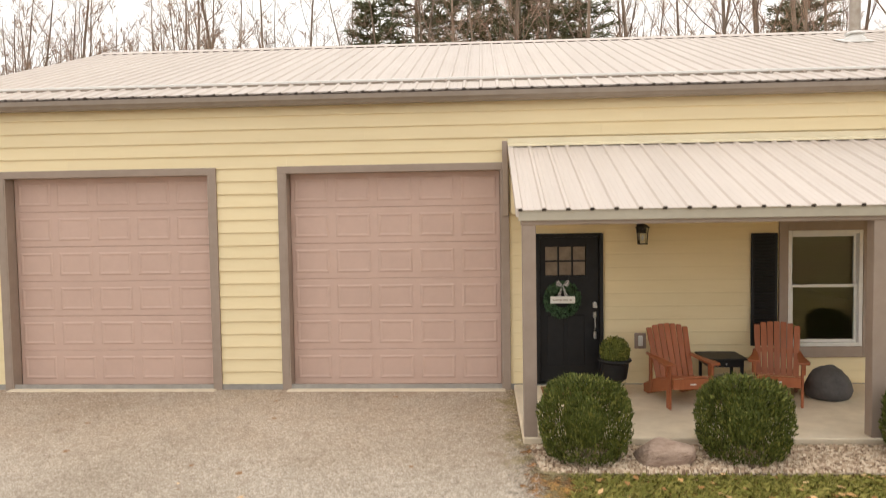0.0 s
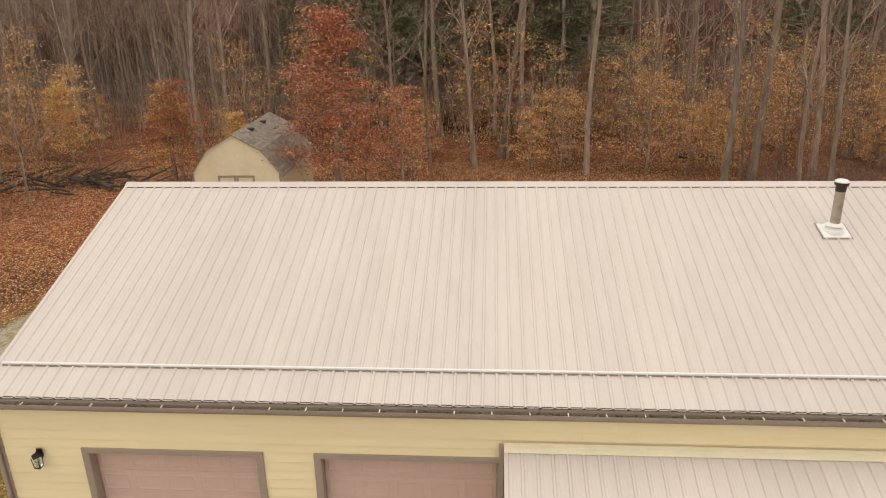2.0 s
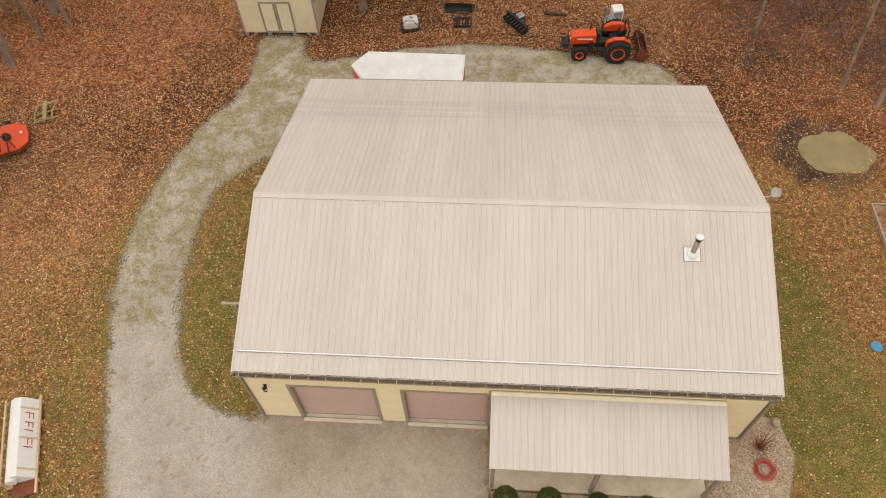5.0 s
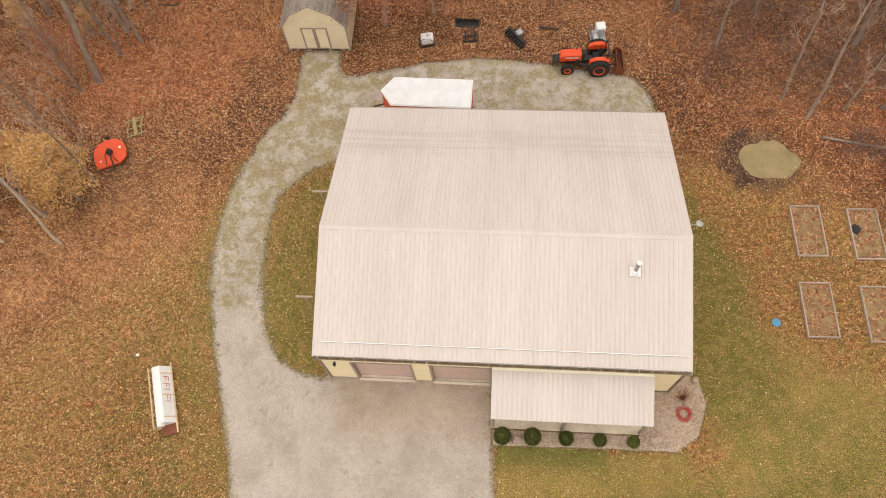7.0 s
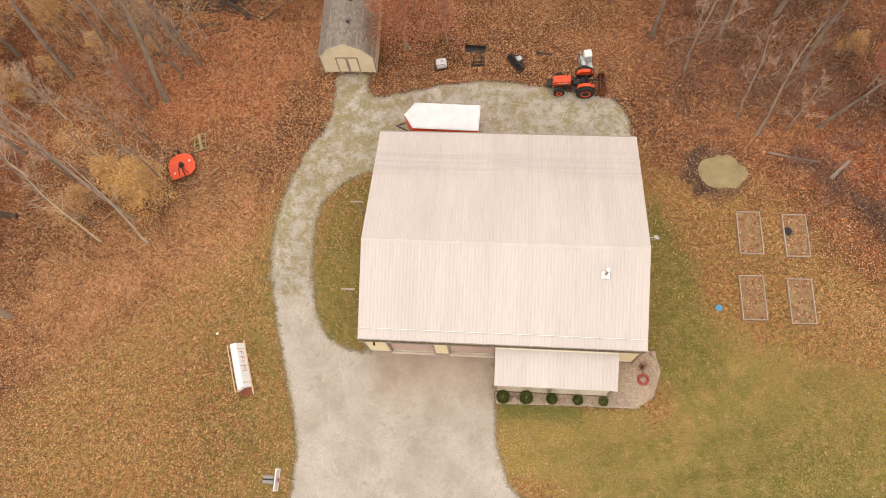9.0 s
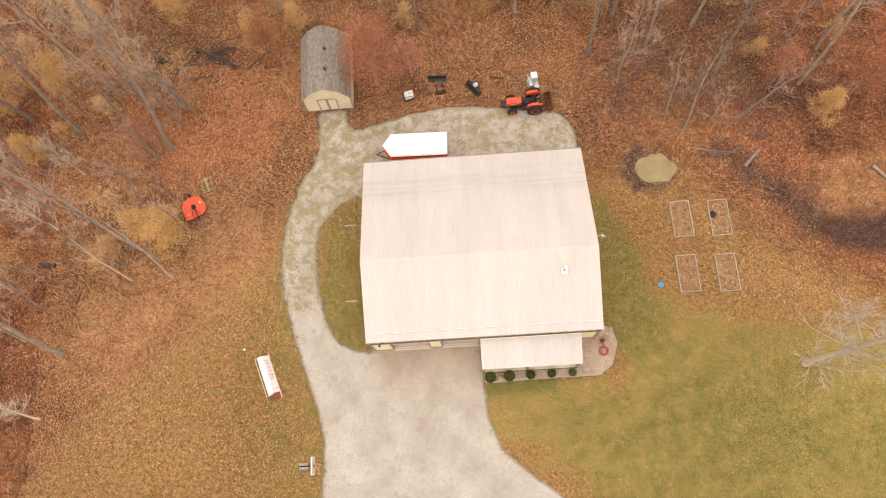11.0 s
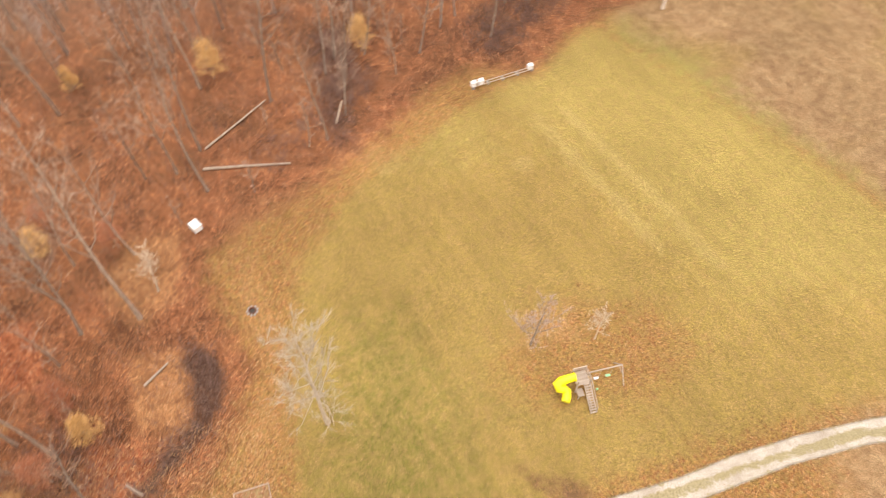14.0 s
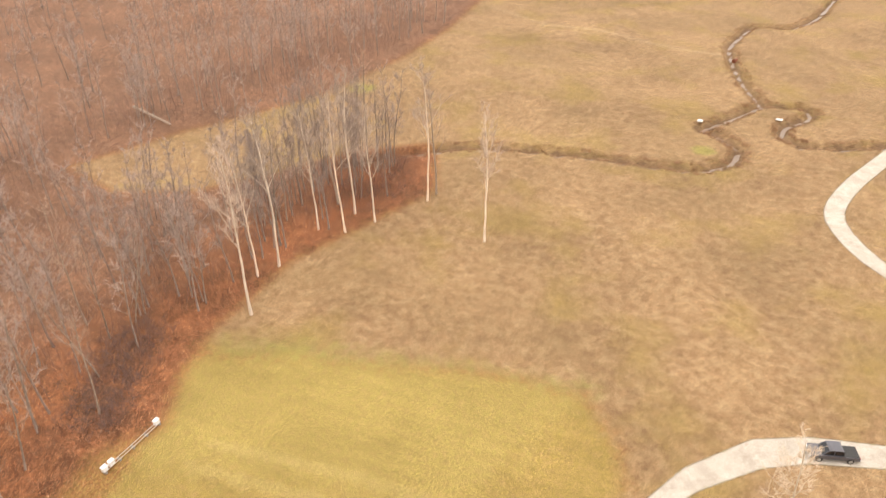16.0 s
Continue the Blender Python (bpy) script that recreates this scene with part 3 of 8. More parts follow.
def ground_mat():
    m, t, b = blank("leaf_strewn_ground")
    pos = t.nodes.new("ShaderNodeNewGeometry").outputs["Position"]
    at = t.nodes.new("ShaderNodeAttribute")
    at.attribute_name = "zones"
    sep = t.nodes.new("ShaderNodeSeparateColor")
    t.links.new(at.outputs["Color"], sep.inputs[0])
    green, litter, meadow = sep.outputs[0], sep.outputs[1], sep.outputs[2]
    wet = at.outputs["Alpha"]
    at2 = t.nodes.new("ShaderNodeAttribute")
    at2.attribute_name = "tones"
    sep2 = t.nodes.new("ShaderNodeSeparateColor")
    t.links.new(at2.outputs["Color"], sep2.inputs[0])
    lush, field, pale, red = sep2.outputs[0], sep2.outputs[1], sep2.outputs[2], at2.outputs["Alpha"]
    at3 = t.nodes.new("ShaderNodeAttribute")
    at3.attribute_name = "covers"
    sep3 = t.nodes.new("ShaderNodeSeparateColor")
    t.links.new(at3.outputs["Color"], sep3.inputs[0])
    mould, dark, straw = sep3.outputs[0], sep3.outputs[1], sep3.outputs[2]
    ragged = calc(t, "SUBTRACT", noise_of(t, pos, 0.55, 6, 0.7), 0.5)
    fineness = calc(t, "SUBTRACT", noise_of(t, pos, 3.2, 5, 0.7), 0.5)

    def mask(v, amount=0.9, fine=0.6):
        s = calc(t, "ADD", v, calc(t, "MULTIPLY", ragged, amount))
        s = calc(t, "ADD", s, calc(t, "MULTIPLY", fineness, fine))
        r = t.nodes.new("ShaderNodeMapRange")
        r.interpolation_type = "SMOOTHSTEP"
        r.inputs[1].default_value, r.inputs[2].default_value = 0.22, 0.78
        t.links.new(s, r.inputs[0])
        return r.outputs[0]

    # single fallen leaves, each with a tone of its own
    vor = node(t, "ShaderNodeTexVoronoi", Scale=12.0, Randomness=1.0)
    t.links.new(pos, vor.inputs["Vector"])
    one = t.nodes.new("ShaderNodeSeparateColor")
    t.links.new(vor.outputs["Color"], one.inputs[0])
    shape = calc(t, "LESS_THAN", vor.outputs["Distance"], 0.42)
    broad = noise_of(t, pos, 0.16, 5, 0.62)
    leafy = ramp(t, one.outputs[0], [(0, (0.07, 0.027, 0.014)), (0.3, (0.23, 0.071, 0.029)), (0.6, (0.49, 0.168, 0.063)), (0.85, (0.76, 0.34, 0.15)), (1, (0.95, 0.68, 0.46))])
    dry = ramp(t, one.outputs[0], [(0, (0.27, 0.105, 0.040)), (0.4, (0.40, 0.175, 0.064)), (0.8, (0.52, 0.25, 0.095)), (1, (0.66, 0.42, 0.23))])
    floor_col = blend(t, ramp(t, broad, [(0.38, (0, 0, 0)), (0.62, (1, 1, 1))]), leafy, blend(t, 0.45, leafy, dry))
    # dark soil between the leaves, with the shade of the gaps painted in
    soil = ramp(t, noise_of(t, pos, 9, 4), [(0.3, (0.03, 0.015, 0.009)), (0.7, (0.08, 0.04, 0.021))])
    floor_col = blend(t, calc(t, "MULTIPLY", calc(t, "SUBTRACT", 1.0, shape), 0.9), floor_col, soil)
    rosy = blend(t, 0.32, floor_col, (0.50, 0.195, 0.085))
    floor_col = blend(t, ramp(t, noise_of(t, pos, 0.09, 5, 0.65), [(0.38, (0.1, 0.1, 0.1)), (0.6, (0.9, 0.9, 0.9))]), floor_col, rosy)
    floor_col = blend(t, calc(t, "MULTIPLY", mask(red), 0.6), floor_col, blend(t, 0.5, leafy, (0.36, 0.085, 0.036)))
    floor_col = blend(t, calc(t, "MULTIPLY", mask(pale), 0.5), floor_col, blend(t, 0.35, dry, (0.50, 0.30, 0.15)))
    floor_col = blend(t, 1.0, floor_col, ramp(t, noise_of(t, pos, 1.9, 6, 0.75), [(0.28, (0.50, 0.46, 0.43)), (0.5, (1.0, 1.0, 1.0)), (0.72, (1.48, 1.45, 1.40))]), "MULTIPLY")
    floor_col = blend(t, 1.0, floor_col, ramp(t, noise_of(t, pos, 0.42, 5, 0.7), [(0.34, (0.66, 0.63, 0.60)), (0.52, (1.0, 1.0, 1.0)), (0.68, (1.18, 1.2, 1.2))]), "MULTIPLY")
    drab = ramp(t, noise_of(t, pos, 0.7, 7, 0.75), [(0.3, (0.075, 0.046, 0.032)), (0.5, (0.22, 0.125, 0.08)), (0.72, (0.38, 0.25, 0.17))])
    floor_col = blend(t, calc(t, "MULTIPLY", mould, 0.72), floor_col, drab)
    # turf
    blades = noise_of(t, pos, 22, 5, 0.75)
    turf = ramp(t, blades, [(0.25, (0.145, 0.110, 0.031)), (0.5, (0.29, 0.213, 0.056)), (0.75, (0.45, 0.327, 0.10))])
    patch = noise_of(t, pos, 0.23, 5, 0.65)
    turf = blend(t, ramp(t, patch, [(0.38, (0, 0, 0)), (0.75, (0.8, 0.8, 0.8))]), turf, ramp(t, blades, [(0.25, (0.18, 0.125, 0.033)), (0.75, (0.38, 0.27, 0.085))]))
    turf = blend(t, calc(t, "MULTIPLY", mask(lush, 1.15, 0.8), 0.72), turf, ramp(t, blades, [(0.25, (0.062, 0.075, 0.014)), (0.75, (0.19, 0.19, 0.034))]))
    turf = blend(t, calc(t, "MULTIPLY", mask(field, 1.3), 0.6), turf, ramp(t, blades, [(0.25, (0.25, 0.205, 0.052)), (0.75, (0.47, 0.38, 0.125))]))
    turf = blend(t, ramp(t, noise_of(t, pos, 1.15, 8, 0.8), [(0.44, (0, 0, 0)), (0.66, (0.75, 0.75, 0.75))]), turf, ramp(t, blades, [(0.25, (0.21, 0.135, 0.05)), (0.75, (0.46, 0.31, 0.13))]))
    mow = t.nodes.new("ShaderNodeMapping")
    mow.inputs["Rotation"].default_value = (0, 0, radians(-12.5))
    t.links.new(pos, mow.inputs["Vector"])
    along = t.nodes.new("ShaderNodeMapping")
    along.inputs["Scale"].default_value = (0.05, 0.62, 1)
    t.links.new(mow.outputs[0], along.inputs["Vector"])
    swath = ramp(t, noise_of(t, along.outputs[0], 1.0, 4, 0.6), [(0.35, (0.93, 0.935, 0.92)), (0.65, (1.08, 1.07, 1.06))])
    turf = blend(t, 1.0, turf, swath, "MULTIPLY")
    clumps = noise_of(t, pos, 3.2, 8, 0.82)
    turf = blend(t, 1.0, turf, ramp(t, clumps, [(0.28, (0.58, 0.59, 0.56)), (0.5, (0.98, 0.98, 0.98)), (0.72, (1.48, 1.44, 1.36))]), "MULTIPLY")
    fallen = calc(t, "MULTIPLY", calc(t, "GREATER_THAN", one.outputs[1], calc(t, "SUBTRACT", 1.0, calc(t, "MULTIPLY", noise_of(t, pos, 0.5, 3), 0.42))), shape)
    turf_leaf = blend(t, calc(t, "MULTIPLY", fallen, calc(t, "SUBTRACT", 0.85, calc(t, "MULTIPLY", field, 0.6))), turf, blend(t, 0.5, dry, (0.52, 0.36, 0.20)))
    # thin turf under leaves, between lawn and wood
    between = blend(t, ramp(t, noise_of(t, pos, 1.7, 6, 0.7), [(0.36, (0.1, 0.1, 0.1)), (0.64, (0.85, 0.85, 0.85))]), turf_leaf, blend(t, 0.45, dry, leafy))
    between = blend(t, 1.0, between, ramp(t, clumps, [(0.30, (0.48, 0.45, 0.43)), (0.5, (0.82, 0.81, 0.80)), (0.70, (1.25, 1.22, 1.17))]), "MULTIPLY")
    between = blend(t, calc(t, "MULTIPLY", mask(pale), 0.4), between, blend(t, 0.4, dry, (0.54, 0.36, 0.20)))
    between = blend(t, calc(t, "MULTIPLY", mask(red), 0.55), between, blend(t, 0.5, leafy, (0.30, 0.105, 0.055)))
    col = blend(t, mask(green, 1.1), between, turf_leaf)
    # dry meadow
    hay = ramp(t, noise_of(t, pos, 6, 6, 0.75), [(0.25, (0.17, 0.10, 0.05)), (0.5, (0.295, 0.185, 0.097)), (0.75, (0.44, 0.30, 0.17))])
    tuft = noise_of(t, pos, 0.8, 8, 0.78)
    hay = blend(t, 1.0, hay, ramp(t, tuft, [(0.3, (0.66, 0.60, 0.54)), (0.52, (0.97, 0.95, 0.92)), (0.70, (1.42, 1.38, 1.3))]), "MULTIPLY")
    streak = ramp(t, noise_of(t, pos, 0.5, 9, 0.82), [(0.47, (0, 0, 0)), (0.62, (0.65, 0.65, 0.65))])
    hay = blend(t, streak, hay, (0.46, 0.325, 0.175))
    hay = blend(t, ramp(t, noise_of(t, pos, 0.033, 6, 0.7), [(0.47, (0, 0, 0)), (0.66, (0.35, 0.35, 0.35))]), hay, (0.235, 0.16, 0.075))
    hay = blend(t, ramp(t, noise_of(t, pos, 0.06, 4, 0.6), [(0.5, (0, 0, 0)), (0.68, (0.6, 0.6, 0.6))]), hay, turf)
    hay = blend(t, calc(t, "MULTIPLY", mask(field), 0.6), hay, (0.27, 0.27, 0.06))
    hay = blend(t, calc(t, "MULTIPLY", mask(pale), 0.7), hay, (0.52, 0.39, 0.235))
    col = blend(t, mask(meadow, 0.7), col, hay)
    col = blend(t, calc(t, "MULTIPLY", mask(straw, 1.6), 0.16), col, (0.54, 0.42, 0.18))
    col = blend(t, mask(litter, 1.0), col, floor_col)
    mud = ramp(t, noise_of(t, pos, 2.5, 5), [(0.3, (0.085, 0.048, 0.03)), (0.55, (0.16, 0.095, 0.058)), (0.8, (0.30, 0.19, 0.115))])
    col = blend(t, calc(t, "MULTIPLY", mask(wet, 0.8), 0.8), col, mud)
    # dark soil and brush tones; carries the painted north-woods shade too
    soil_and_shade = ramp(t, noise_of(t, pos, 2.1, 6, 0.75), [(0.3, (0.028, 0.018, 0.014)), (0.55, (0.085, 0.048, 0.034)), (0.8, (0.22, 0.12, 0.075))])
    col = blend(t, calc(t, "MULTIPLY", mask(dark, 0.9), 0.85), col, soil_and_shade)
    # fine speckle; its dark lows stand in for leaves shading one another
    grit = ramp(t, noise_of(t, pos, 17, 5, 0.85), [(0.36, (0.12, 0.115, 0.11)), (0.5, (0.80, 0.80, 0.80)), (0.64, (1.78, 1.75, 1.70))])
    col = blend(t, 1.0, col, grit, "MULTIPLY")
    tone = ramp(t, noise_of(t, pos, 0.045, 4, 0.6), [(0.3, (0.84, 0.81, 0.78)), (0.7, (1.17, 1.15, 1.12))])
    col = blend(t, 1.0, col, tone, "MULTIPLY")
    t.links.new(col, b.inputs["Base Color"])
    b.inputs["Roughness"].default_value = 0.92
    b.inputs["Specular IOR Level"].default_value = 0.2
    high = calc(t, "ADD", calc(t, "MULTIPLY", one.outputs[2], shape), noise_of(t, pos, 14, 4))
    bump(t, b, high, 0.6, 0.05)
    return m


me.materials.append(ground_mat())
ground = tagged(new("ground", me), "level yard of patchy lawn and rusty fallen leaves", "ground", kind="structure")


# ---- gravel drive ----
WEST_EDGE = [(-10, -12), (-9.7, -7), (-10.5, -3.7), (-11.3, -1.4), (-12.2, 1.5), (-13.1, 4.8), (-13.4, 7.2), (-13.2, 9.8), (-12.7, 12.5), 
    (-11.6, 15.4), (-10.5, 17.1), (-10, 19), (-10.2, 22)]
BACK_PAD = [(-7.7, 22), (-7.3, 19.9), (-5.2, 20.2), (-1.8, 21.1), (1.3, 21.5), (4.8, 21.3), (7.9, 20.8), (11.5, 20.2), (12.6, 18.6), (12.8, 15.6), 
    (-5.3, 15.6), (-5.3, 13)]
ISLAND_EDGE = [(-6.9, 13.6), (-8.5, 12.7), (-9.9, 11.3), (-10.4, 9.4), (-10.4, 7.2), (-10.1, 4.7), (-9.5, 2.2), (-8.5, 0.7), (-7.2, 0), 
    (-5.7, -0.15), (-5.5, 0.3)]
LAWN_EDGE = [(3.15, 0.3), (3.2, -3.4), (3.4, -6), (4.3, -8.4), (6.2, -10.2), (8.3, -11.8), (10.4, -13.8), (12.6, -16.8), (14, -20), (14.6, -24)]
TRACK_OUT = [(14.4, -32), (14.8, -38), (14.7, -45), (14.1, -52.4), (12.8, -59.4), (10.4, -66.5), (6.7, -72.2), (4.8, -75.2), (-0.9, -79.1), 
    (-9, -82.5), (-30, -90)]
TRACK_BACK = [(-30, -85.5), (-9.3, -78.6), (-1.6, -74.7), (2.7, -71.3), (5.5, -67.6), (8.2, -63.9), (11, -57.5), (12.2, -50.2), (12.6, -42.6), 
    (12.3, -35), (12, -28), (11.2, -23), (9.5, -19.5), (6.8, -16), (3, -14.5), (-3, -16), (-8, -18)]
DRIVE = WEST_EDGE + BACK_PAD + ISLAND_EDGE + LAWN_EDGE + TRACK_OUT + TRACK_BACK
LANE = [(-3.5, -180), (-1.0, -171), (1.3, -162.5), (3.1, -155.3), (4.3, -149), (4.9, -144), (4.9, -140.3), (4.2, -136.6), (2.5, -132.9), (0.2, -129.3), (-2.8, -125.6), (-7.5, -121.6), (-14, -117.6), (-40, -107)]


def gravel_mat(name, c1, c2, c3, edge_attr, pebble=88.0):
    m, t, b = blank(name)
    pos = t.nodes.new("ShaderNodeNewGeometry").outputs["Position"]
    at = t.nodes.new("ShaderNodeAttribute")
    at.attribute_name = edge_attr
    sep = t.nodes.new("ShaderNodeSeparateColor")
    t.links.new(at.outputs["Color"], sep.inputs[0])
    vor = node(t, "ShaderNodeTexVoronoi", Scale=pebble)
    t.links.new(pos, vor.inputs["Vector"])
    one = t.nodes.new("ShaderNodeSeparateColor")
    t.links.new(vor.outputs["Color"], one.inputs[0])
    big = node(t, "ShaderNodeTexVoronoi", Scale=pebble * .34)
    t.links.new(pos, big.inputs["Vector"])
    two = t.nodes.new("ShaderNodeSeparateColor")
    t.links.new(big.outputs["Color"], two.inputs[0])
    tone = calc(t, "ADD", calc(t, "MULTIPLY", one.outputs[0], 0.55), calc(t, "ADD", calc(t, "MULTIPLY", two.outputs[0], 0.2), calc(t, "MULTIPLY", noise_of(t, pos, 5, 7, 0.8), 0.25)))
    col = ramp(t, tone, [(0.1, c1), (0.5, c2), (0.9, c3)])
    patches = noise_of(t, pos, 0.33, 7, 0.7)
    col = blend(t, 1.0, col, ramp(t, patches, [(0.30, (0.74, 0.70, 0.65)), (0.5, (0.95, 0.94, 0.92)), (0.68, (1.13, 1.14, 1.14))]), "MULTIPLY")
    damp = noise_of(t, pos, 1.3, 6, 0.7)
    col = blend(t, ramp(t, damp, [(0.57, (0, 0, 0)), (0.70, (0.6, 0.6, 0.6))]), col, (0.25, 0.175, 0.115))
    brown = calc(t, "MULTIPLY", at.outputs["Alpha"], ramp(t, noise_of(t, pos, 0.9, 6, 0.7), [(0.3, (0.45, 0.45, 0.45)), (0.6, (1, 1, 1))]))
    col = blend(t, calc(t, "MULTIPLY", brown, 0.7), col, blend(t, 1.0, col, (0.94, 0.81, 0.70), "MULTIPLY"))
    # weeds and leaves, along the rim and where the traffic does not wear them off
    edge = calc(t, "MULTIPLY", calc(t, "SUBTRACT", 1.0, sep.outputs[0]), 1.0)
    weedy = calc(t, "ADD", calc(t, "MAXIMUM", sep.outputs[1], edge), calc(t, "MULTIPLY", calc(t, "SUBTRACT", noise_of(t, pos, 0.9, 9, 0.85), 0.5), 2.4))
    weed = ramp(t, noise_of(t, pos, 9, 5, 0.7), [(0.3, (0.13, 0.105, 0.042)), (0.5, (0.275, 0.222, 0.10)), (0.7, (0.46, 0.375, 0.215))])
    col = blend(t, ramp(t, weedy, [(0.46, (0, 0, 0)), (0.66, (0.85, 0.85, 0.85))]), col, weed)
    leaf = node(t, "ShaderNodeTexVoronoi", Scale=5.0)
    t.links.new(pos, leaf.inputs["Vector"])
    lone = t.nodes.new("ShaderNodeSeparateColor")
    t.links.new(leaf.outputs["Color"], lone.inputs[0])
    few = calc(t, "MULTIPLY", calc(t, "GREATER_THAN", lone.outputs[1], 0.962), calc(t, "LESS_THAN", leaf.outputs["Distance"], 0.19))
    col = blend(t, few, col, (0.30, 0.17, 0.085))
    t.links.new(col, b.inputs["Base Color"])
    b.inputs["Roughness"].default_value = 0.9
    b.inputs["Specular IOR Level"].default_value = 0.25
    bump(t, b, calc(t, "ADD", calc(t, "SUBTRACT", 0.5, vor.outputs["Distance"]), noise_of(t, pos, 3, 3)), 0.5, 0.02)
    # ragged rim
    s = calc(t, "ADD", sep.outputs[0], calc(t, "MULTIPLY", calc(t, "SUBTRACT", calc(t, "ADD", calc(t, "MULTIPLY", noise_of(t, pos, 0.9, 5, 0.75), 0.9), calc(t, "MULTIPLY", noise_of(t, pos, 11, 6, 0.8), 0.9)), 0.9), sep.outputs[2]))
    t.links.new(ramp(t, s, [(0.34, (0, 0, 0)), (0.60, (1, 1, 1))]), b.inputs["Alpha"])
    return m


def sheet(name, x0, x1, y0, y1, step, inside, lift, material, weeds=None, rim=0.7):
    """A patch laid on the ground, kept where inside(x, y) says; its rim and its weeds go to an attribute."""
    ax, ay = np.arange(x0, x1 + step, step), np.arange(y0, y1 + step, step)
    X, Y = np.meshgrid(ax, ay)
    X, Y = X.ravel(), Y.ravel()
    d = inside(X, Y)
    w = len(ax)
    idx = np.arange(len(X)).reshape(len(ay), w)
    q = np.stack([idx[:-1, :-1], idx[:-1, 1:], idx[1:, 1:], idx[1:, :-1]], -1).reshape(-1, 4)
    q = q[(d[q] > -rim * 1.2).any(1)]
    used = np.unique(q)
    back = np.full(len(X), -1)
    back[used] = np.arange(len(used))
    X, Y, d = X[used], Y[used], d[used]
    Z = terrain(X, Y) + lift
    me = bpy.data.meshes.new(name)
    me.from_pydata(np.stack([X, Y, Z], 1).tolist(), [], back[q].tolist())
    me.shade_smooth()
    a = me.attributes.new("rim", "FLOAT_COLOR", "POINT")
    wv = weeds(X, Y) if weeds else np.zeros(len(X))
    a.data.foreach_set("color", np.stack([np.clip(0.5 + d / (2 * rim), 0, 1), wv, 0.22 + 0.7 * smooth(Y, -22, -10) + 0.6 * smooth(Y, -3, 2) * (1 - smooth(X, -6, -4)), smooth(Y, -4.6, -1.2) * smooth(X, -6, -4) * (1 - smooth(Y, 1, 3))], 1).astype(np.float32).ravel())
    me.materials.append(material)
    return new(name, me)


def drive_weeds(x, y):
    w = smooth(y, -1, 6) * (0.58 - .05 * smooth(x, -7, -3))
    mid = dist_line(x, y, [(13.2, -27), (13.6, -38), (13.3, -50), (11.6, -58)])
    return np.maximum(w, 0.85 * (1 - smooth(mid, 0.25, 0.8)))


MAT["gravel"] = gravel_mat("pale_crushed_gravel", (0.275, 0.225, 0.172), (0.455, 0.395, 0.328), (0.705, 0.645, 0.565), "rim", 80.0)
road = sheet("road", -32, 16, -92, 23, 0.6, lambda x, y: dist_in(x, y, DRIVE), 0.012, MAT["gravel"], drive_weeds)
tagged(road, "pale gravel drive with worn wheel tracks and weeds", "driveway", kind="structure")
lane = sheet("road", -42, 8, -175, -110, 0.8, lambda x, y: 1.75 - dist_line(x, y, LANE), 0.03, MAT["gravel"])
tagged(lane, "pale gravel lane bending across the dry meadow", "driveway", kind="structure")


# ---- water ----
def water_mat(name, col, rough):
    m, t, b = blank(name)
    pos = t.nodes.new("ShaderNodeNewGeometry").outputs["Position"]
    t.links.new(ramp(t, noise_of(t, pos, 0.8, 4), [(0.3, tuple(c * .8 for c in col)), (0.7, tuple(c * 1.15 for c in col))]), b.inputs["Base Color"])
    b.inputs["Roughness"].default_value = rough
    b.inputs["IOR"].default_value = 1.33
    bump(t, b, noise_of(t, pos, 3, 2), 0.08, 0.02)
    return m


def ribbon(name, line, width, drop, material, label):
    pts = []
    for (ax, ay), (bx, by) in zip(line, line[1:]):
        for k in range(6):
            pts.append((ax + (bx - ax) * k / 6, ay + (by - ay) * k / 6))
    pts = np.array(pts)
    for _ in range(3):
        pts[1:-1] = (pts[:-2] + pts[1:-1] * 2 + pts[2:]) / 4
    d = np.gradient(pts, axis=0)
    d /= np.linalg.norm(d, axis=1)[:, None]
    side = np.stack([-d[:, 1], d[:, 0]], 1)
    m = M()
    n = len(pts)
    wob = [width * (0.8 + 0.4 * noise.noise(Vector((i * .3, 0, 0)))) for i in range(n)]
    vs = []
    for s in (-1, 1):
        for i in range(n):
            vs.append((*(pts[i] + side[i] * s * wob[i]), drop))
    m.add(vs, [(i, i + 1, i + 1 + n, i + n) for i in range(n - 1)])
    return single(name, m, material, label, "stream", True, kind="structure")


MAT["stream"] = water_mat("shallow_stream_water", (0.24, 0.17, 0.12), 0.35)
MAT["pond"] = water_mat("muddy_puddle_water", (0.30, 0.225, 0.105), 0.25)
ribbon("water", CREEK, 0.75, -1.3, MAT["stream"], "shallow pale stream winding between cut earth banks")
ribbon("water", BROOK, 0.6, -1.28, MAT["stream"], "narrow side brook winding between cut earth banks")
pm = M()
pc = (19.2, 14.3)
rim_r = [1.55 + .32 * noise.noise(Vector((math.cos(a * .0873) * 1.6, math.sin(a * .0873) * 1.6, 4))) + .12 * noise.noise(Vector((math.cos(a * .0873) * 5, math.sin(a * .0873) * 5, 9))) for a in range(72)]
pm.add([(pc[0] + math.cos(a * .0873) * r * 1.1, pc[1] + math.sin(a * .0873) * r * .9, -0.045) for a, r in enumerate(rim_r)], [tuple(range(72))])
single("water", pm, MAT["pond"], "shallow muddy yellow-brown puddle in dark soil", "puddle", kind="structure")

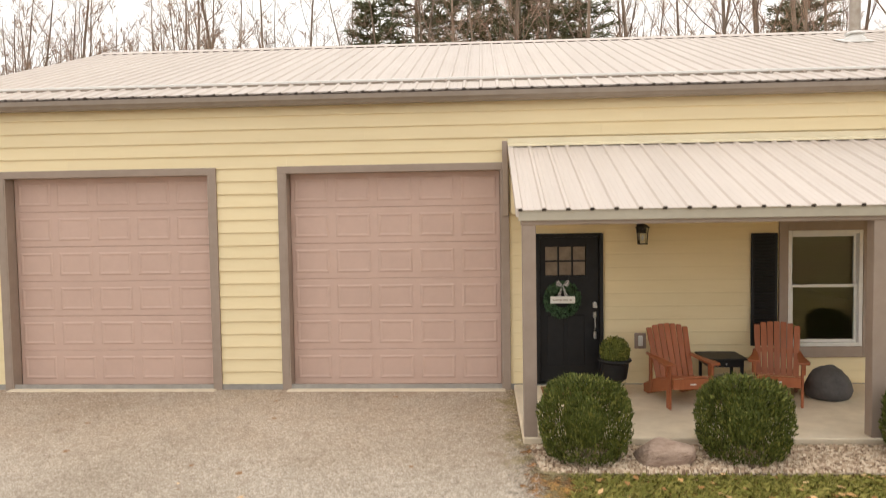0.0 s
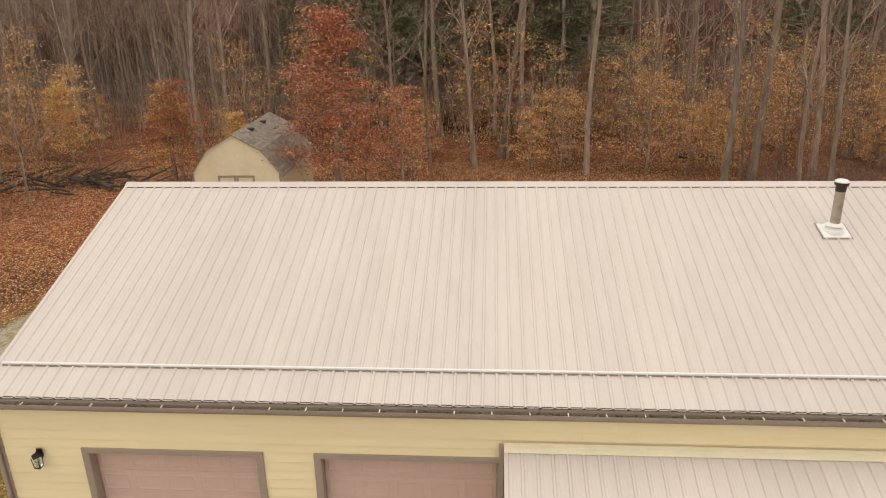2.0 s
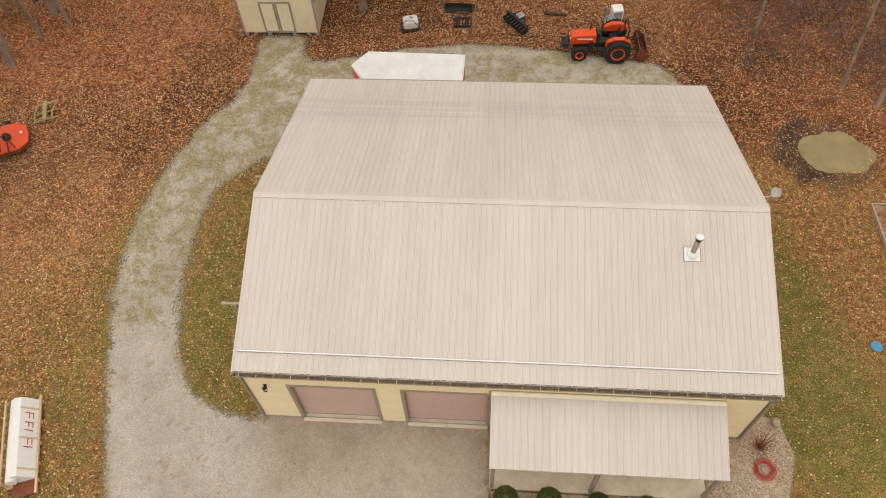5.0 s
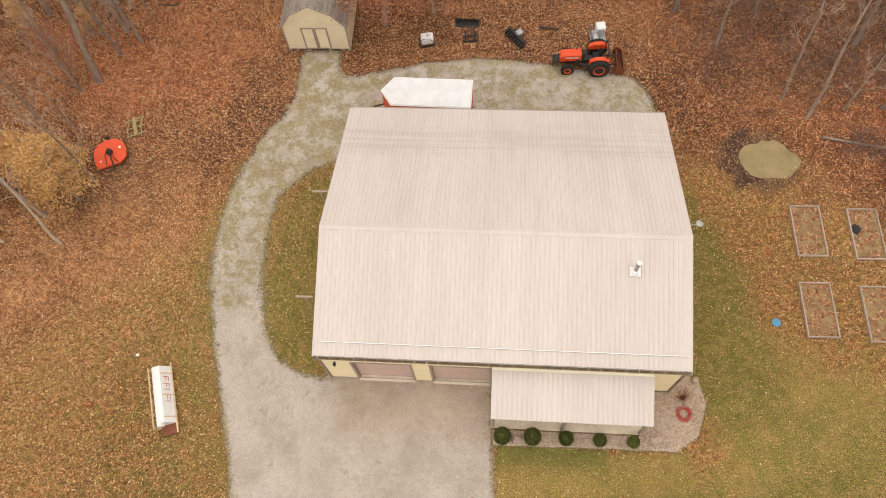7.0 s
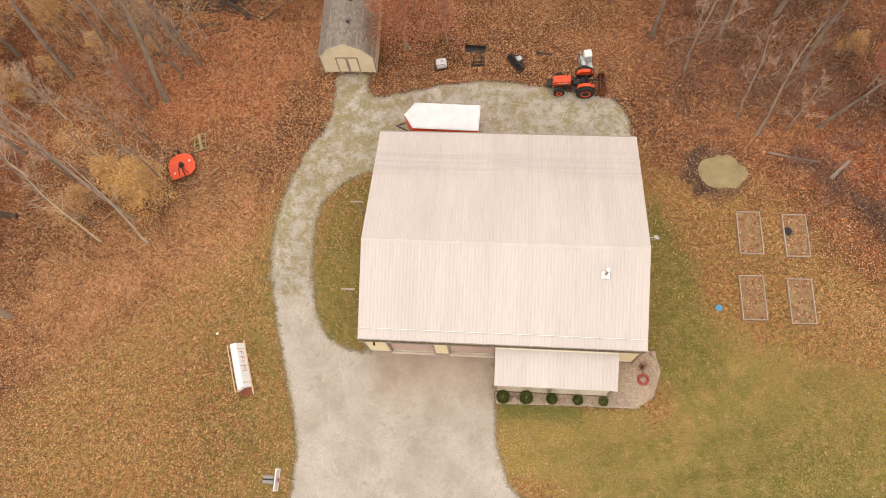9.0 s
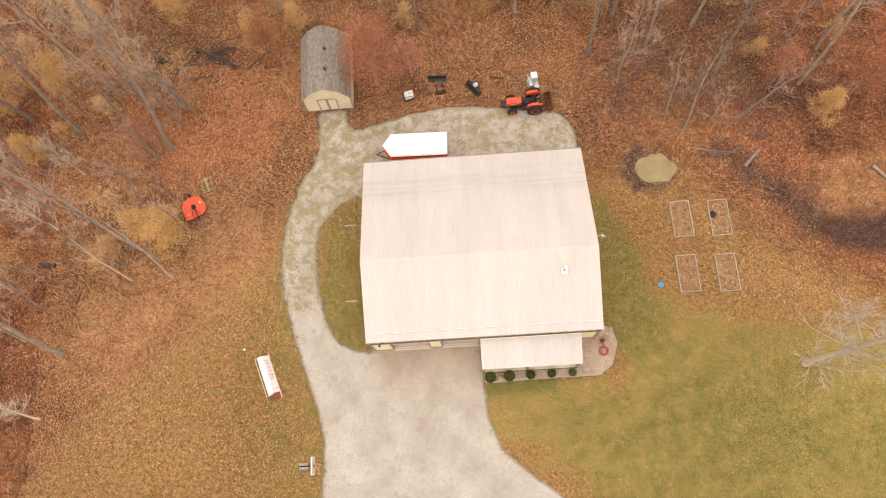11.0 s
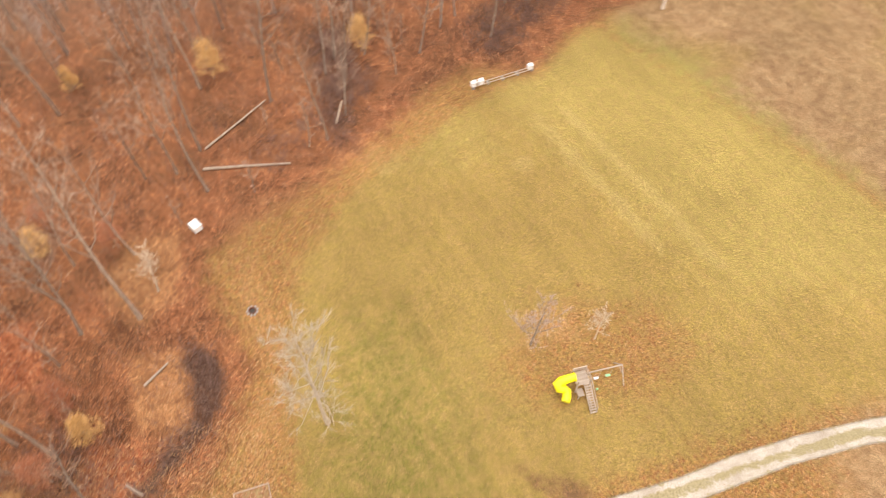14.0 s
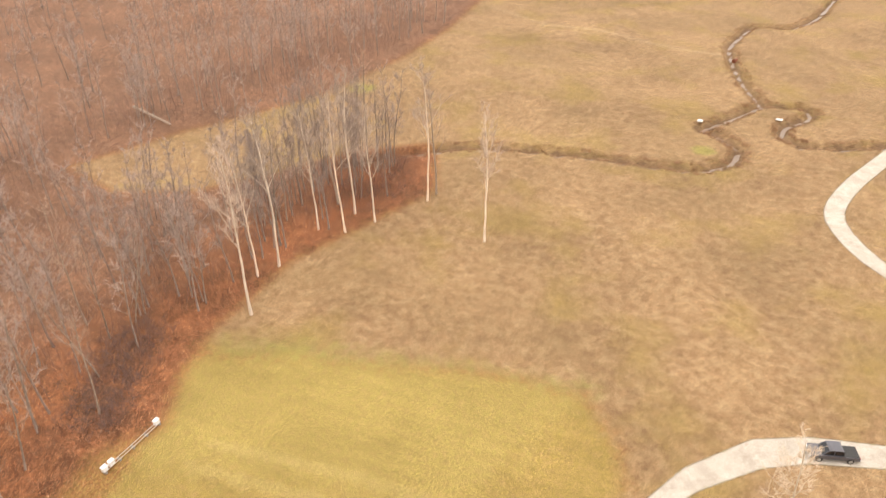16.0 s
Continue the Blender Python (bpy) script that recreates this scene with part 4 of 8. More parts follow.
# ---- the house ----
HX0, HX1, HY1 = -5.47, 12.37, 15.2
EAVE_Y, EAVE_Z, RIDGE_Y, RIDGE_Z, BACK_Y, BACK_Z = -0.06, 4.08, 6.04, 6.09, 15.36, 3.01
RX0, RX1 = -5.63, 12.53
house = thing("house", "long yellow lap-sided garage house with a light metal roof", "house")
PITCH_F = math.atan2(RIDGE_Z - EAVE_Z, RIDGE_Y - EAVE_Y)
PITCH_B = math.atan2(RIDGE_Z - BACK_Z, BACK_Y - RIDGE_Y)


def roof_at(y):
    return RIDGE_Z - (RIDGE_Y - y) * math.tan(PITCH_F) if y < RIDGE_Y else RIDGE_Z - (y - RIDGE_Y) * math.tan(PITCH_B)


# openings of the front wall: x0, x1, z0, z1
G1, G2 = (-3.90, -0.96, -0.1, 3.02), (0.10, 3.06, -0.1, 3.02)
DOOR = (3.51, 4.41, 0.0, 2.13)
WIN = (6.83, 7.79, 0.585, 2.125)
OPEN = [G1, G2, DOOR, WIN]
front = M()
xs = sorted({HX0, HX1, *[v for o in OPEN for v in o[:2]]})
zs = sorted({-0.1, 4.0, *[v for o in OPEN for v in o[2:]]})
for a, b in zip(xs, xs[1:]):
    for c, d in zip(zs, zs[1:]):
        if not any(o[0] - 1e-6 <= a and b <= o[1] + 1e-6 and o[2] - 1e-6 <= c and d <= o[3] + 1e-6 for o in OPEN):
            front.box(a, b, 0.012, 0.16, c, d)
bm = bmesh.new()
corners = [bm.verts.new(v) for v in front.v]
for f in front.f:
    bm.faces.new([corners[i] for i in f])
bmesh.ops.remove_doubles(bm, verts=bm.verts[:], dist=1e-5)
seen = {}
for f in bm.faces:
    seen.setdefault(tuple(round(c, 4) for c in f.calc_center_median()), []).append(f)
bmesh.ops.delete(bm, geom=[f for g in seen.values() if len(g) > 1 for f in g], context="FACES_ONLY")
bm.verts.index_update()
front = M().add([v.co for v in bm.verts], [[v.index for v in f.verts] for f in bm.faces])
bm.free()
wall_f = part("wall", front, MAT["siding"], house)
side_poly = [(0.17, -0.1), (HY1 - .17, -0.1), (HY1 - .17, roof_at(HY1 - .17) - 0.06), (RIDGE_Y, RIDGE_Z - 0.08), (0.17, roof_at(0.17) - 0.06)]
wall_w = part("wall", M().prism(side_poly, "x", HX0 + .012, HX0 + .16), MAT["siding"], house)
wall_e = part("wall", M().prism(side_poly, "x", HX1 - .16, HX1 - .012), MAT["siding"], house)
wall_n = part("wall", M().box(HX0, HX1, HY1 - .16, HY1 - .012, -0.1, 2.93), MAT["siding"], house)
part("floor_slab", M().box(HX0 + .16, HX1 - .16, 0.17, HY1 - .17, -0.1, 0.03), MAT["concrete"], house)
part("foundation", M().box(HX0 - .005, HX1 + .005, -0.008, 0.010, -0.1, 0.085), MAT["block"], house, "low grey block course under the siding")

# lap siding, course by course, cut at the openings and their trim
TRIMMED = [(G1[0] - .1, G1[1] + .1, 0, G1[3] + .1), (G2[0] - .1, 3.20, 0, G2[3] + .1), (DOOR[0] - .02, DOOR[1] + .02, 0, DOOR[3] + .02),
           (6.71, 7.91, 0.44, 2.28)]
EXPO_H = 0.1763


def lap(length):
    """One board: thick at its lower edge, thin at its top, leaning on the one below."""
    m = M()
    m.prism([(-0.019, 0.0), (0.0, 0.0), (0.010, EXPO_H + .02), (0.005, EXPO_H + .02), (-0.017, 0.006)], "x", 0, length)
    return m


rng = random.Random(5)
z = 0.09
while z < 3.95:
    cuts = [(HX0 + .09, HX1 - .09)]
    for x0, x1, z0, z1 in TRIMMED:
        if z + EXPO_H * .6 > z0 and z + EXPO_H * .4 < z1:
            cuts = [c for a, b in cuts for c in ((a, min(b, x0)), (max(a, x1), b)) if c[1] - c[0] > 0.05]
    for a, b in cuts:
        while b - a > 0.03:
            e = min(b, a + (3.66 if b - a > 4.2 else b - a))
            if e < b:
                e = a + rng.uniform(2.2, 3.66)
            part("board", lap(e - a - .0012), MAT["siding"], wall_f, at=Matrix.Translation((a, 0.012, z)))
            a = e
    z += EXPO_H
for wall, sx, turn in ((wall_w, HX0 + .012, -90), (wall_e, HX1 - .012, 90)):
    z = 0.09
    while z < 5.8:
        top = z + EXPO_H
        y0 = 0.08 if roof_at(0.1) - .1 > top else RIDGE_Y - (RIDGE_Z - 0.1 - top) / math.tan(PITCH_F)
        y1 = HY1 - .08 if roof_at(HY1 - .1) - .1 > top else RIDGE_Y + (RIDGE_Z - 0.1 - top) / math.tan(PITCH_B)
        if y1 - y0 > 0.3:
            at = pose(sx, y1 if turn < 0 else y0, z, 0, 0, turn)
            part("board", lap(y1 - y0), MAT["siding"], wall, at=at)
        z += EXPO_H
# corner boards
for cx0, cx1 in ((HX0 - .018, HX0 + .09), (HX1 - .09, HX1 + .018)):
    part("corner_board", M().box(cx0, cx1, -0.022, 0.09, 0.05, 3.98, 0.004), MAT["trim"], house)
    part("corner_board", M().box(cx0, cx1, HY1 - .09, HY1 + .01, 0.05, 2.93, 0.004), MAT["trim"], house)

# ---- roof of ribbed metal panels ----
PW = 0.9144


def panel(length, width=PW):
    """Ribbed sheet lying along +y from the eave, rising nowhere; x across."""
    prof = []
    k = 0
    while k * 0.2286 < width - 0.01:
        x = k * 0.2286
        prof += [(x + .000, .0), (x + .016, .023), (x + .044, .023), (x + .060, .0), (x + .098, .0), (x + .104, .003), (x + .118, .003), (x + .124, 0),
                 (x + .160, .0), (x + .166, .003), (x + .180, .003), (x + .186, 0)]
        k += 1
    prof = [p for p in prof if p[0] <= width] + [(width, 0.0)]
    n = len(prof)
    vs = [(x, y, z) for y in (0, length) for x, z in prof] + [(x, y, z - 0.006) for y in (0, length) for x, z in prof]
    fs = [(i, i + 1, i + 1 + n, i + n) for i in range(n - 1)]
    fs += [(2 * n + i, 2 * n + i + n, 2 * n + i + 1 + n, 2 * n + i + 1) for i in range(n - 1)]
    fs += [(i, 2 * n + i, 2 * n + i + 1, i + 1) for i in range(n - 1)]
    fs += [(n + i, n + i + 1, 3 * n + i + 1, 3 * n + i) for i in range(n - 1)]
    m = M()
    return m.add(vs, fs)


deck = M().prism([(EAVE_Y + .05, EAVE_Z - .13), (EAVE_Y + .05, EAVE_Z - .01), (RIDGE_Y, RIDGE_Z - .03), (BACK_Y - .05, BACK_Z - .02), (BACK_Y - .05, BACK_Z - .14), (RIDGE_Y, RIDGE_Z - .16)],
                 "x", RX0 + .03, RX1 - .03)
roof = part("roof", deck, MAT["trim"], house, "ribbed light stone metal roof")
len_f = math.hypot(RIDGE_Y - EAVE_Y, RIDGE_Z - EAVE_Z)
len_b = math.hypot(BACK_Y - RIDGE_Y, RIDGE_Z - BACK_Z)
sheet_f = panel(len_f).mesh("panel", MAT["roof"])
sheet_b = panel(len_b).mesh("panel", MAT["roof"])
cols = 20
pw = (RX1 - RX0) / cols
for i in range(cols):
    s = Matrix.Diagonal((pw / PW, 1, 1, 1))
    part("panel", sheet_f, None, roof, at=pose(RX0 + i * pw, EAVE_Y, EAVE_Z + .0015 * (i % 2), math.degrees(PITCH_F)) @ s)
    part("panel", sheet_b, None, roof, at=pose(RX0 + (i + 1) * pw, BACK_Y, BACK_Z + .0015 * (i % 2), math.degrees(PITCH_B), 0, 180) @ s)
cap = M().prism([(RIDGE_Y - .17, RIDGE_Z - .17 * math.tan(PITCH_F) + .024), (RIDGE_Y - .05, RIDGE_Z + .022), (RIDGE_Y, RIDGE_Z + .05), (RIDGE_Y + .05, RIDGE_Z + .022),
                 (RIDGE_Y + .17, RIDGE_Z - .17 * math.tan(PITCH_B) + .024), (RIDGE_Y + .16, RIDGE_Z - .17 * math.tan(PITCH_B) + .018), (RIDGE_Y, RIDGE_Z + .036),
                 (RIDGE_Y - .16, RIDGE_Z - .17 * math.tan(PITCH_F) + .018)], "x", RX0 - .02, RX1 + .02)
part("ridge_cap", cap, MAT["roof"], roof)
for ex in (RX0, RX1):
    for (ya, za), (yb, zb) in (((EAVE_Y, EAVE_Z), (RIDGE_Y, RIDGE_Z)), ((RIDGE_Y, RIDGE_Z), (BACK_Y, BACK_Z))):
        part("rake_trim", M().prism([(ya, za - .12), (ya, za + .024), (yb, zb + .024), (yb, zb - .12)], "x", ex - .016, ex + .018), MAT["roof"], roof)
# snow bar above the front eave
by = 0.62
bz = roof_at(by)
part("snow_bar", M().box(RX0 + .12, RX1 - .12, by - .022, by + .022, bz + .024, bz + .062, 0.006), MAT["white"], roof, "pale snow guard rail")
# dark strip added to draw the shadow line under the rail
part("foam_strip", M().box(RX0 + .12, RX1 - .12, by - .026, by - .014, bz - .012, bz + .024), MAT["gutter"], roof, "dark strip in place of the rail's shadow")
part("closure_strip", M().box(RX0 + .03, RX1 - .03, EAVE_Y + .012, EAVE_Y + .03, EAVE_Z - .03, EAVE_Z + .014), MAT["soot"], roof)
plugs, gaps = M(), M()
for i in range(cols):
    for k in range(4):
        x = RX0 + i * pw + k * .2286 * pw / PW
        plugs.box(x + .010, x + .050, EAVE_Y - .0015, EAVE_Y + .004, EAVE_Z - .012, EAVE_Z + .014)
        # solid dark boxes stand in for the shaded gaps under the ridge cap
        gaps.box(x + .055, x + .215, RIDGE_Y - .162, RIDGE_Y - .152, roof_at(RIDGE_Y - .157) - .004, roof_at(RIDGE_Y - .157) + .012)
tagged(part("rib_closure", plugs, MAT["soot"], roof, "dark foam closures in the rib ends"), kind="stuff")
tagged(part("ridge_closure", gaps, MAT["soot"], roof, "dark boxes for the shade in the gaps under the ridge cap"), kind="stuff")
clip = M().box(-0.012, 0.012, by - .05, by + .05, bz + .0, bz + .034).mesh("clip", MAT["roof"])
for i in range(40):
    part("clip", clip, None, roof, at=Matrix.Translation((RX0 + .25 + i * .452, 0, 0)))

# gutter, hangers, leaves in it, downspouts
gutter = part("gutter", M().prism([(-.07, 4.03), (-.07, 3.919), (-.145, 3.919), (-.165, 3.955), (-.185, 3.98), (-.187, 4.03), (-.195, 4.03), (-.195, 3.975), (-.173, 3.95), (-.152, 3.91),
                           (-.062, 3.91), (-.062, 4.03)], "x", RX0 + .03, RX1 - .03), MAT["gutter"], house, "taupe gutter full of dead leaves")
hang = M().box(-.009, .009, -.19, -.05, 4.0, 4.012).mesh("hanger", MAT["cream_metal"])
for i in range(31):
    part("hanger", hang, None, gutter, at=Matrix.Translation((RX0 + .25 + i * .595, 0, 0)))
debris = M()
rg = random.Random(8)
for i in range(900):
    x, y, zz, a, s = rg.uniform(RX0 + .06, RX1 - .06), rg.uniform(-.175, -.08), rg.uniform(3.955, 4.015), rg.uniform(0, 6.3), rg.uniform(.02, .05)
    c, d = math.cos(a) * s, math.sin(a) * s
    debris.add([(x - c, min(-.08, max(-.178, y - d)), zz), (x + d * .5, y - .01, zz + .012), (x + c, min(-.08, max(-.178, y + d)), zz + .004), (x - d * .5, y + .01, zz - .008)], [(0, 1, 2, 3)])
debris.box(RX0 + .05, RX1 - .05, -.16, -.075, 3.922, 3.955)
part("gutter_leaves", debris, MAT["leaf_dark"], gutter, "dark dead leaves")
part("fascia", M().box(RX0 + .05, RX1 - .05, -.061, -.026, 3.93, 4.06), MAT["trim"], house)
for dx in (HX0 + .02, HX1 - .02):
    part("downspout", M().tube([(dx, -.12, 3.97), (dx, -.07, 3.85), (dx, -.065, 0.25), (dx, -.12, .1), (dx, -.35, .06)], .035, 8), MAT["trim"], house)
part("gutter", M().box(RX0 + .03, RX1 - .03, BACK_Y + .0, BACK_Y + .11, BACK_Z - .11, BACK_Z - .03, .01), MAT["trim"], house)


# ---- garage doors ----
def garage_door(x0, x1):
    """Six sections of five raised panels, set back in the opening."""
    door = thing("garage_door", "closed rose-beige raised-panel garage door", "garage door", (0, 0, 0), group="garage doors")
    part("backing", M().box(x0 + .01, x1 - .01, .203, .225, .02, 3.01), MAT["garage"], door)
    w, h = x1 - x0 - .046, 0.497
    pwid = w / 5
    skin = M().box(.0, w, 0.0, .03, .0015, h - .0015, .004).mesh("section", MAT["garage"])
    # a recessed border, then the raised field
    ring = [(.05, .085), (pwid - .05, .085), (pwid - .05, h - .085), (.05, h - .085)]

    def inset(q, e):
        return [(q[0][0] + e, q[0][1] + e), (q[1][0] - e, q[1][1] + e), (q[2][0] - e, q[2][1] - e), (q[3][0] + e, q[3][1] - e)]

    loops = [(ring, -.0006), (inset(ring, .016), -.007), (inset(ring, .028), -.007), (inset(ring, .05), -.001)]
    vs = [(x, yy, zz) for q, yy in loops for x, zz in q]
    fs = [(l * 4 + k, l * 4 + (k + 1) % 4, (l + 1) * 4 + (k + 1) % 4, (l + 1) * 4 + k) for l in range(3) for k in range(4)] + [(12, 13, 14, 15)]
    field = M().add(vs, fs).mesh("raised_panel", MAT["garage"])
    for i in range(6):
        sec = part("section", skin, None, door, at=Matrix.Translation((x0 + .023, .168 + .002 * (i % 2), .045 + i * h)))
        for k in range(5):
            part("raised_panel", field, None, sec, at=Matrix.Translation((k * pwid, 0, 0)))
    part("bottom_seal", M().box(x0 + .01, x1 - .01, .165, .2, .025, .046), MAT["rubber"], door)
    for a, b, c, d in ((x0 - .1, x0 + .004, x0 + .003, x0 + .022), (x1 - .004, x1 + .1, x1 - .022, x1 - .003)):
        part("door_trim", M().box(a, b, -.032, .008, .0, 3.015, .004), MAT["trim"], house)
        part("jamb", M().box(c, d, -.026, .164, .0, 3.0), MAT["trim"], house)
    part("door_trim", M().box(x0 - .1, x1 + .1, -.036, .008, 3.0, 3.1, .004), MAT["trim"], house)
    part("jamb", M().box(x0 + .003, x1 - .003, -.028, .164, 3.001, 3.017), MAT["trim"], house)
    part("threshold", M().box(x0 - .02, x1 + .02, -.14, .3, -.05, .026, .006), MAT["concrete"], house, "pale concrete garage threshold")


garage_door(G1[0], G1[1])
garage_door(G2[0], G2[1])

# ---- porch ----
PX0, PX1, PZ0, PZ1, PY1 = 3.16, 10.93, 3.315, 2.445, -2.36
porch = thing("porch", "open lean-to porch with taupe posts and metal roof", "porch")
slab = part("porch_slab", M().box(3.2, 10.85, -2.33, -0.012, -0.08, 0.08, .012), MAT["concrete"], porch, "pale concrete porch slab")
post = M().box(-.07, .07, -.07, .07, .08, 2.29, .006).mesh("post", MAT["trim"])
for x in (3.28, 6.79, 10.72):
    part("post", post, None, porch, at=Matrix.Translation((x, -2.24, 0)))
part("beam", M().box(3.2, 10.84, -2.315, -2.165, 2.29, 2.43, .005), MAT["trim"], porch)
part("fascia", M().box(3.17, 10.92, -2.345, -2.318, 2.335, 2.45, .004), MAT["porch_fascia"], porch, "greenish grey porch fascia board")
part("ceiling", M().box(3.2, 10.84, -2.16, -.03, 2.40, 2.42), MAT["siding"], porch)
slope = math.atan2(PZ0 - PZ1, -.04 - PY1)
plen = math.hypot(PZ0 - PZ1, -.04 - PY1)
rdeck = M().prism([(PY1 + .03, PZ1 - .05), (PY1 + .03, PZ1 - .008), (-.035, PZ0 - .014), (-.035, PZ0 - .056)], "x", PX0 + .02, PX1 - .02)
proof = part("porch_roof", rdeck, MAT["trim"], porch, "ribbed light stone metal porch roof")
for gx in (PX0 + .02, PX1 - .04):
    part("gable_board", M().prism([(PY1 + .04, PZ1 - .06), (-.035, PZ0 - .06), (-.035, 2.43), (PY1 + .04, 2.37)], "x", gx, gx + .02), MAT["siding"], porch)
pn = 8
psheet = panel(plen).mesh("panel", MAT["roof"])
ppw = (PX1 - PX0) / pn
for i in range(pn):
    part("panel", psheet, None, proof, at=pose(PX0 + i * ppw, PY1, PZ1 + .0015 * (i % 2), math.degrees(slope)) @ Matrix.Diagonal((ppw / PW, 1, 1, 1)))
plugs = M()
for i in range(pn):
    for k in range(4):
        x = PX0 + i * ppw + k * .2286 * ppw / PW
        plugs.box(x + .010, x + .050, PY1 - .0015, PY1 + .004, PZ1 - .012, PZ1 + .014)
tagged(part("rib_closure", plugs, MAT["soot"], proof, "dark foam closures in the rib ends"), kind="stuff")
for gx in (PX0, PX1):
    part("rake_trim", M().prism([(PY1, PZ1 - .07), (PY1, PZ1 + .024), (-.036, PZ0 + .024), (-.036, PZ0 - .07)], "x", gx - .014, gx + .016), MAT["roof"], proof)
part("flashing", M().prism([(-.15, PZ0 - .018), (-.15, PZ0 - .012), (-.045, PZ0 + .03), (-.045, PZ0 + .1), (-.032, PZ0 + .1), (-.032, PZ0 + .02)], "x", PX0 - .01, PX1 + .01), MAT["cream_metal"], proof, "cream wall flashing")
part("end_board", M().box(3.072, 3.145, -.07, -.034, 2.38, 3.38, .004), MAT["trim"], porch)

# ---- entry door ----
door = part("entry_door", M().box(DOOR[0] + .004, DOOR[1] - .004, .10, .13, .085, 2.12), MAT["black"], house, "closed black front door with six small panes")
for a, b, c, d in ((DOOR[0], DOOR[0] + .05, .085, 2.128), (DOOR[1] - .05, DOOR[1], .085, 2.128), (DOOR[0] + .05, DOOR[1] - .05, 2.08, 2.128)):
    part("door_frame", M().box(a + .001, b - .001, -.03, .098, c, d, .004), MAT["black"], door)
gx0, gx1, gz0, gz1 = 3.63, 4.19, 1.55, 1.96
slabs = [(DOOR[0] + .055, gx0, .1, 2.075), (gx1, DOOR[1] - .055, .1, 2.075), (gx0, gx1, .1, gz0), (gx0, gx1, gz1, 2.075)]
leaf = M()
for a, b, c, d in slabs:
    leaf.box(a, b, .035, .075, c, d)
part("slab", leaf, MAT["black"], door)
for a, b in ((3.66, 3.885), (3.935, 4.16)):
    part("raised_panel", M().box(a, b, .026, .04, .32, 1.02, .012), MAT["black"], door)
for i in range(1, 3):
    x = gx0 + (gx1 - gx0) * i / 3
    part("muntin", M().box(x - .012, x + .012, .034, .062, gz0, gz1), MAT["black"], door)
part("muntin", M().box(gx0, gx1, .0345, .0615, (gz0 + gz1) / 2 - .012, (gz0 + gz1) / 2 + .012), MAT["black"], door)
for i in range(3):
    for j in range(2):
        w, h = (gx1 - gx0) / 3, (gz1 - gz0) / 2
        p = part("pane", M().box(gx0 + i * w + .013, gx0 + (i + 1) * w - .013, .046, .052, gz0 + j * h + .013, gz0 + (j + 1) * h - .013), MAT["frosted"], door, "curtained door pane")
part("handle_plate", M().box(4.275, 4.325, .012, .034, .98, 1.06, .008), MAT["steel"], door)
part("handle", M().tube([(4.30, .03, 1.0), (4.30, -.02, .98), (4.30, -.025, .86), (4.30, .028, .82)], .011, 8), MAT["steel"], door)
part("deadbolt", M().lathe([(.005, 0), (.03, 0), (.033, .012), (.025, .022), (.004, .024)], n=16, m=pose(4.30, .034, 1.17, 90)), MAT["steel"], door)
part("lock_box", M().box(4.27, 4.33, -.02, .033, 1.12, 1.155, .004).box(4.28, 4.32, -.024, .02, .70, .80, .008), MAT["steel"], door)
part("sill", M().box(DOOR[0] - .01, DOOR[1] + .01, -.09, .14, .055, .088, .004), MAT["steel"], door, "pale metal door sill")


def leaf_ball(m, centre, r, count, rg, size, flat=1.0, hollow=0.0):
    """Small leaves standing off a rounded shape."""
    for _ in range(count):
        d = Vector((rg.gauss(0, 1), rg.gauss(0, 1), rg.gauss(0, 1))).normalized()
        k = rg.uniform(.82, 1.03)
        p = Vector((centre[0] + d.x * r[0] * k, centre[1] + d.y * r[1] * k, centre[2] + d.z * r[2] * k))
        a = (d + Vector((rg.gauss(0, .6), rg.gauss(0, .6), rg.gauss(.1, .6)))).normalized() * size * rg.uniform(.7, 1.4)
        b = a.cross(Vector((rg.gauss(0, 1), rg.gauss(0, 1), rg.gauss(0, 1)))).normalized() * size * .42
        m.add([p - a * .5, p - b, p + a, p + b], [(0, 1, 2), (0, 2, 3)])


# wreath with a chequered bow and a small white board
wr = thing("door_wreath", "round green wreath with checked bow and white sign", "wreath", (3.86, -.02, 1.24))
rg = random.Random(4)
ring = M()
for k in range(1500):
    a = rg.uniform(0, 6.283)
    b = rg.uniform(0, 6.283)
    rr = .185 + .06 * math.cos(b)
    p = Vector((math.cos(a) * rr, -.012 + .04 * math.sin(b), math.sin(a) * rr))
    v = Vector((rg.gauss(0, 1), rg.gauss(-.4, .6), rg.gauss(0, 1))).normalized() * .035
    w = v.cross(Vector((rg.gauss(0, 1), rg.gauss(0, 1), rg.gauss(0, 1)))).normalized() * .011
    ring.add([p - v * .4, p - w, p + v, p + w], [(0, 1, 2), (0, 2, 3)])
part("greenery", ring, MAT["wreath"], wr)
bow = M()
for s in (-1, 1):
    bow.add([(0, -.06, .2), (s * .07, -.085, .28), (s * .095, -.06, .22), (s * .06, -.05, .17)], [(0, 1, 2, 3)])
    bow.add([(0, -.06, .19), (s * .015, -.07, .18), (s * .075, -.07, .05), (s * .03, -.06, .04)], [(0, 1, 2, 3)])
part("bow", bow, MAT["check"], wr, "black and white checked ribbon bow")
part("sign_board", M().box(-.165, .165, -.075, -.06, -.045, .05, .004), MAT["white"], wr, "white board with a faint line of script")
script = M()
x = -.13
while x < .12:
    w = rg.uniform(.012, .04)
    script.box(x, x + w, -.0775, -.0758, -.006, .008)
    x += w + rg.choice((.006, .006, .02))
part("writing", script, MAT["trim"], wr)

